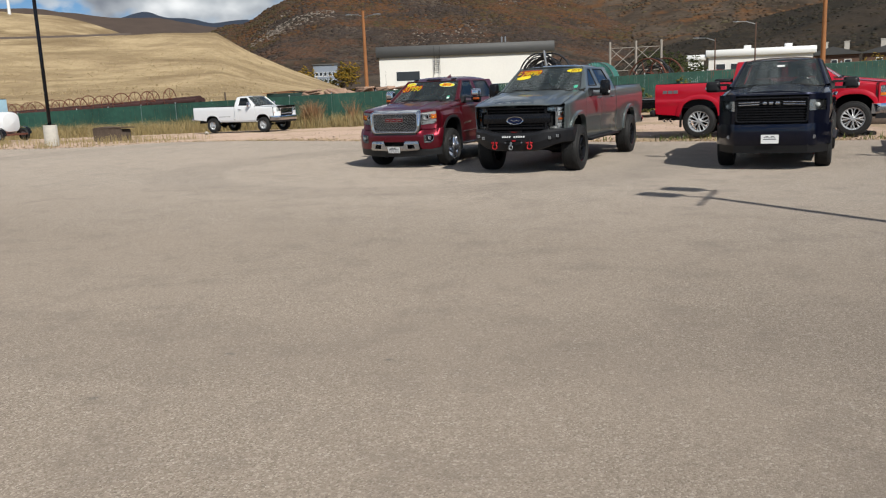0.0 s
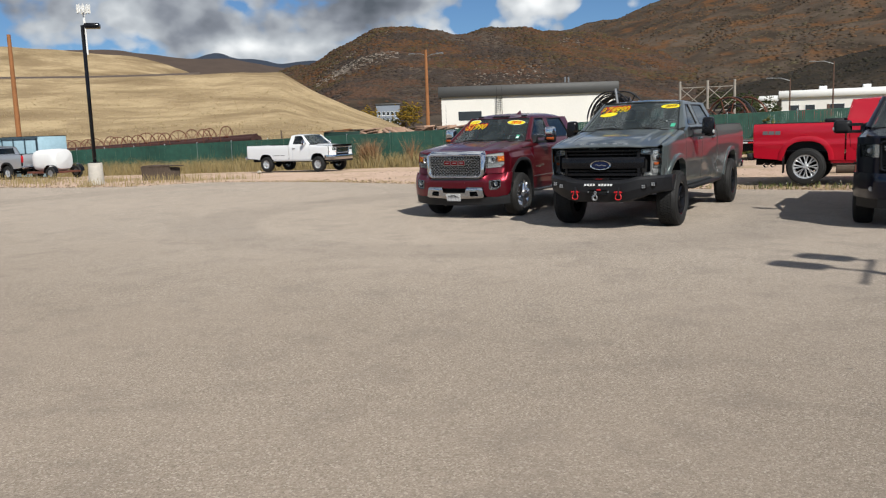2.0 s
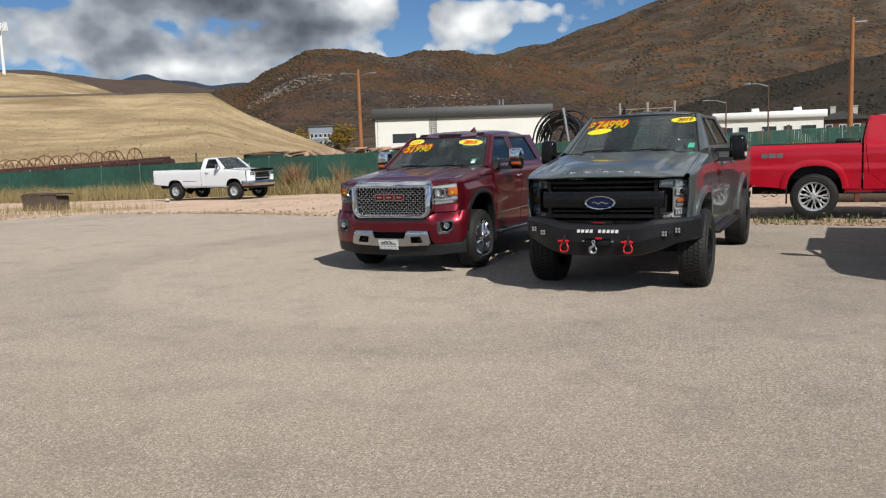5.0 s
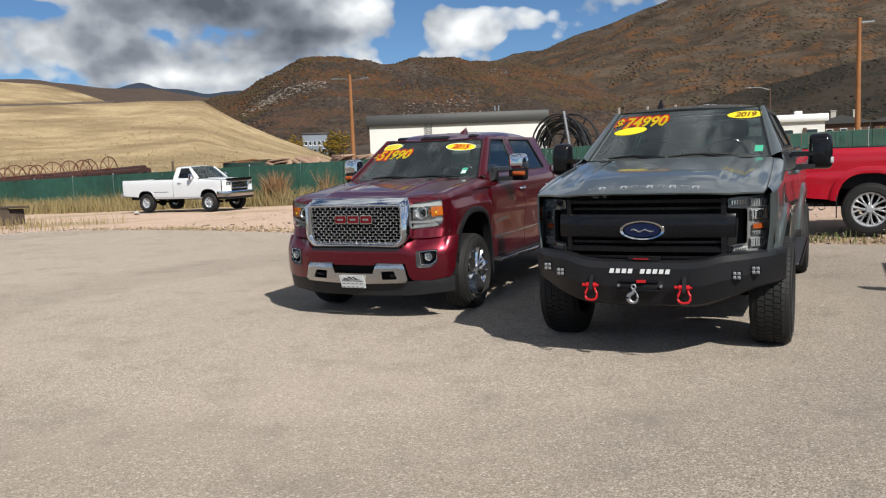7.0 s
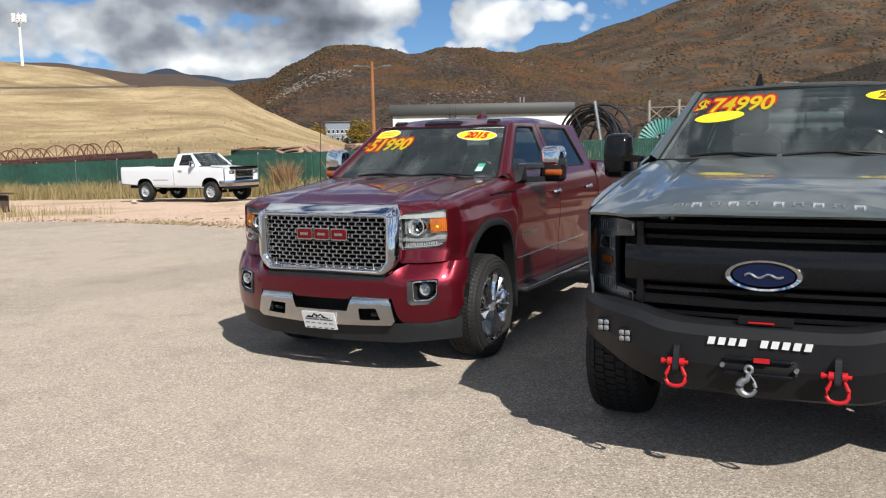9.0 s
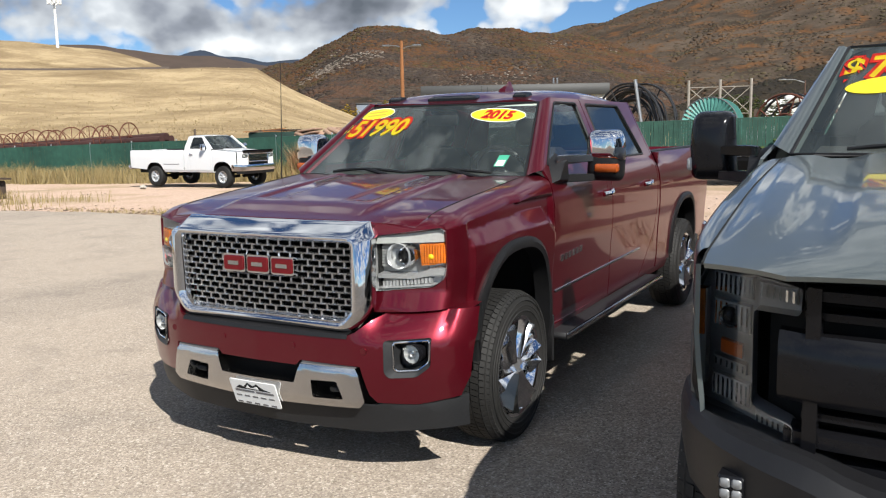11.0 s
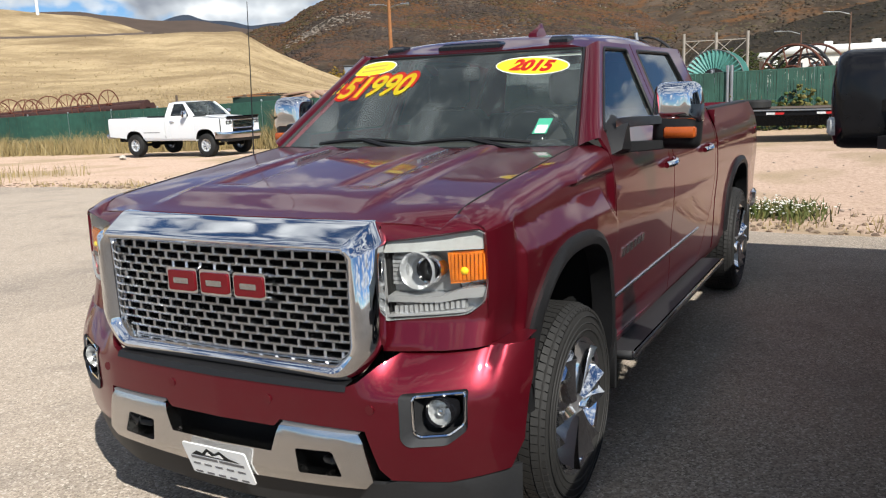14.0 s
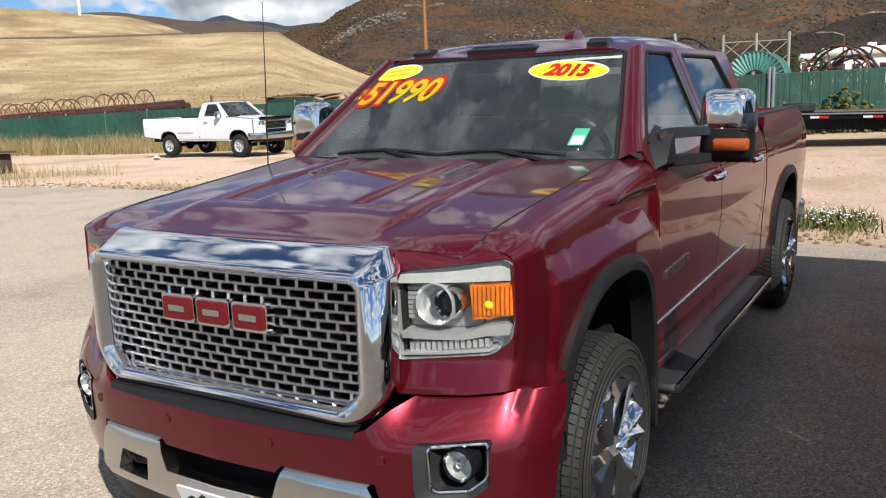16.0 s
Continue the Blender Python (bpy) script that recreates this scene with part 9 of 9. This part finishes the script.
rg = random.Random(8)
spots = []
for k in range(1300):
    x = rg.uniform(-60, -7)
    spots.append((x, 24.3 - abs(rg.gauss(0, 0.75)) - (0.6 if x < -24 else 0), rg.randint(10, 22), 0.16))
blades("dry_grass", STRAW, spots, "tall dry straw grass along the fence", 31, 0.20, 0.95, 0.014, 0.75)
tall = [(x, 24.2 - abs(rg.gauss(0, 0.5)), rg.randint(8, 16), 0.12) for x in [rg.uniform(-60, -8) for _ in range(900)] if noise.noise(Vector((x * 0.45, 1.0, 7.0))) > 0.02]
blades("olive_grass", OLIVE, tall, "olive-green and brown weeds among the straw at the fence", 37, 0.35, 1.25, 0.013, 0.8)
spots = [(rg.uniform(-34, -15.6), rg.uniform(6.3, 12.5), rg.randint(5, 12), 0.18) for _ in range(260)]
spots = [s for s in spots if s[1] > lot_edge(s[0]) + 0.1]
blades("lot_edge_grass", STRAW, spots, "dry grass at the edge of the lot", 32, 0.10, 0.45, 0.010)
spots = [(x, lot_edge(x) + 0.25 + abs(rg.gauss(0, 0.5)), rg.randint(4, 9), 0.10) for x in [rg.uniform(-15, 12) for _ in range(420)]]
blades("edge_weeds", STRAW, spots, "sparse dry weeds at the asphalt edge", 33, 0.03, 0.14, 0.008, 0.8)
g = Geo()
for k in range(1500):
    x = rg.uniform(-30, 14)
    y = lot_edge(x) + 0.1 + abs(rg.gauss(0, 0.45)) * (1 if k % 3 else 3)
    clump(g, (x, y, ground_z(x, y) + 0.005), rg.uniform(0.012, 0.055), rg, 0.6)
g.ob("edge_gravel", leaf_mat("brown gravel", [(0.20, 0.13, 0.09), (0.30, 0.22, 0.16), (0.11, 0.075, 0.055), (0.36, 0.27, 0.20), (0.16, 0.12, 0.06)]), sharp=0, label="brown gravel and clods at the asphalt edge", category="gravel", kind="stuff")
spots = [(rg.gauss(0.75, 0.35), rg.gauss(9.0, 0.22), 14, 0.10) for _ in range(46)] + [(rg.uniform(2, 10), rg.gauss(8.35, 0.22), 9, 0.10) for _ in range(26)] + [(rg.gauss(-2.0, 0.9), rg.gauss(9.2, 0.25), 10, 0.10) for _ in range(26)]
blades("green_weeds", WEED, spots, "low green weeds at the asphalt edge", 34, 0.06, 0.24, 0.014, 0.9)
g = Geo()
for k in range(210):
    x, y = (rg.gauss(0.75, 0.30), rg.gauss(9.0, 0.2)) if k < 185 else (rg.uniform(2.3, 8), rg.gauss(8.4, 0.2))
    clump(g, (x, y, ground_z(x, y) + rg.uniform(0.07, 0.21)), rg.uniform(0.009, 0.019), rg, 0.5)
g.ob("white_flowers", PETAL, label="small white weed flowers", category="flowers", kind="stuff")
spots = [(rg.gauss(-18.35, 0.16), rg.gauss(23.7, 0.14), 22, 0.10) for _ in range(24)] + [(rg.gauss(-15.8, 0.16), rg.gauss(23.9, 0.12), 14, 0.08) for _ in range(9)]
blades("russet_reeds", REED, spots, "clump of tall russet dry reeds", 36, 0.6, 1.75, 0.015, 0.62)
g = Geo()
for k in range(1500):
    x = rg.gauss(2.6, 2.2) if k % 3 else rg.uniform(-1.5, 9)
    tall = 0.45 + 1.0 * max(0.0, 0.6 + noise.noise(Vector((x * 0.9, 4, 1))))
    y = fence_y(x) - 0.12 - abs(rg.gauss(0, 0.18))
    clump(g, (x, y, ground_z(x, y) + rg.uniform(0.02, 1.0) * tall), rg.uniform(0.03, 0.095), rg, 0.8)
g.ob("fence_vines", leaf_mat("vine leaves", [(0.06, 0.10, 0.03), (0.12, 0.15, 0.04), (0.22, 0.19, 0.05), (0.08, 0.07, 0.03), (0.28, 0.22, 0.07), (0.05, 0.08, 0.025)]), sharp=0, label="green and yellow climbing weeds at the fence", category="weeds", kind="stuff")
# beams added to darken the dirt visible under the red pickup; their identity is assumed
for k, (x0, x1, y, h) in enumerate(((5.4, 15.5, 13.4, 0.20), (6.2, 17.0, 14.6, 0.26), (5.0, 14.0, 16.2, 0.22))):
    z = ground_z(9, y)
    T = thing("old_timber", pose(x0, y, z), "long dark weathered timber lying on the dirt", "timber", "timbers on the dirt")
    part("beam", Geo().box(0, x1 - x0, -0.16, 0.16, -0.02, h, 0.015), OLDWOOD, T)
    for q in range(4):
        xx = 0.5 + q * (x1 - x0 - 1) / 3
        part("plate", Geo().box(xx, xx + 0.12, -0.175, 0.175, -0.015, h + 0.012), RUST, T)

# old timber drum half buried at the edge
T = thing("timber_crib", pose(-21.2, 11.95, ground_z(-21, 12) - 0.02, 0, 0, 12), "weathered dark timber crib with broken boards", "timber")
for k in range(7):
    x = -0.60 + k * 0.205
    part("board", Geo().loft([[(x - w, -0.36 - o, z), (x + w, -0.36 - o, z), (x + w, -0.30 - o, z), (x - w, -0.30 - o, z)] for w, o, z in ((0.105, 0.0, 0.0), (0.107, 0.0, 0.3), (0.108, 0.05 + 0.02 * (k % 2), 0.62 + 0.03 * (k % 3)))]), OLDWOOD, T)
part("core", Geo().box(-0.6, 0.66, -0.3, 0.5, 0, 0.55, 0.04), OLDWOOD, T)
part("lid", Geo().loft([[(-0.62, -0.42, 0.60), (0.80, -0.44, 0.62), (0.84, 0.50, 0.58), (-0.58, 0.52, 0.62)], [(-0.62, -0.42, 0.66), (0.82, -0.45, 0.67), (0.85, 0.50, 0.63), (-0.56, 0.52, 0.67)]]), OLDWOOD, T)
for k in range(5):
    part("loose_board", Geo().box(-1.7 + 0.15 * k, -0.8 + 0.12 * k, -0.3 + 0.12 * k, -0.2 + 0.12 * k, 0.02, 0.06).moved(Matrix.Rotation(radians(-14 - 6 * k), 4, "Y") @ Matrix.Translation((0, 0, -0.25 - 0.06 * k))), OLDWOOD, T)
# loose stones on the dirt
rg = random.Random(77)
g = Geo()
for _ in range(900):
    x = rg.uniform(-30, 11)
    y = rg.uniform(lot_edge(x) + 0.05, lot_edge(x) + 9)
    r = rg.uniform(0.008, 0.035)
    clump(g, (x, y, ground_z(x, y) + r * 0.3), r, rg, 0.6)
g.ob("loose_stones", rough_plain("brown stones", (0.33, 0.26, 0.21), 0.9, 0.3, 6), sharp=0, label="small loose stones on the dirt", category="stones", kind="stuff")
part_of = thing("fence_stone", pose(-20.9, 17.9, ground_z(-20.9, 17.9)), "pale stone beside the wheel", "stone")
g = Geo()
clump(g, (0, 0, 0.07), 0.13, rg, 0.8)
part("stone", g, CONCRETE, part_of)

# a second dark pickup stands beyond the navy one and shades the lot
copy_thing(ram, pose(12.0, 0.35, 0))
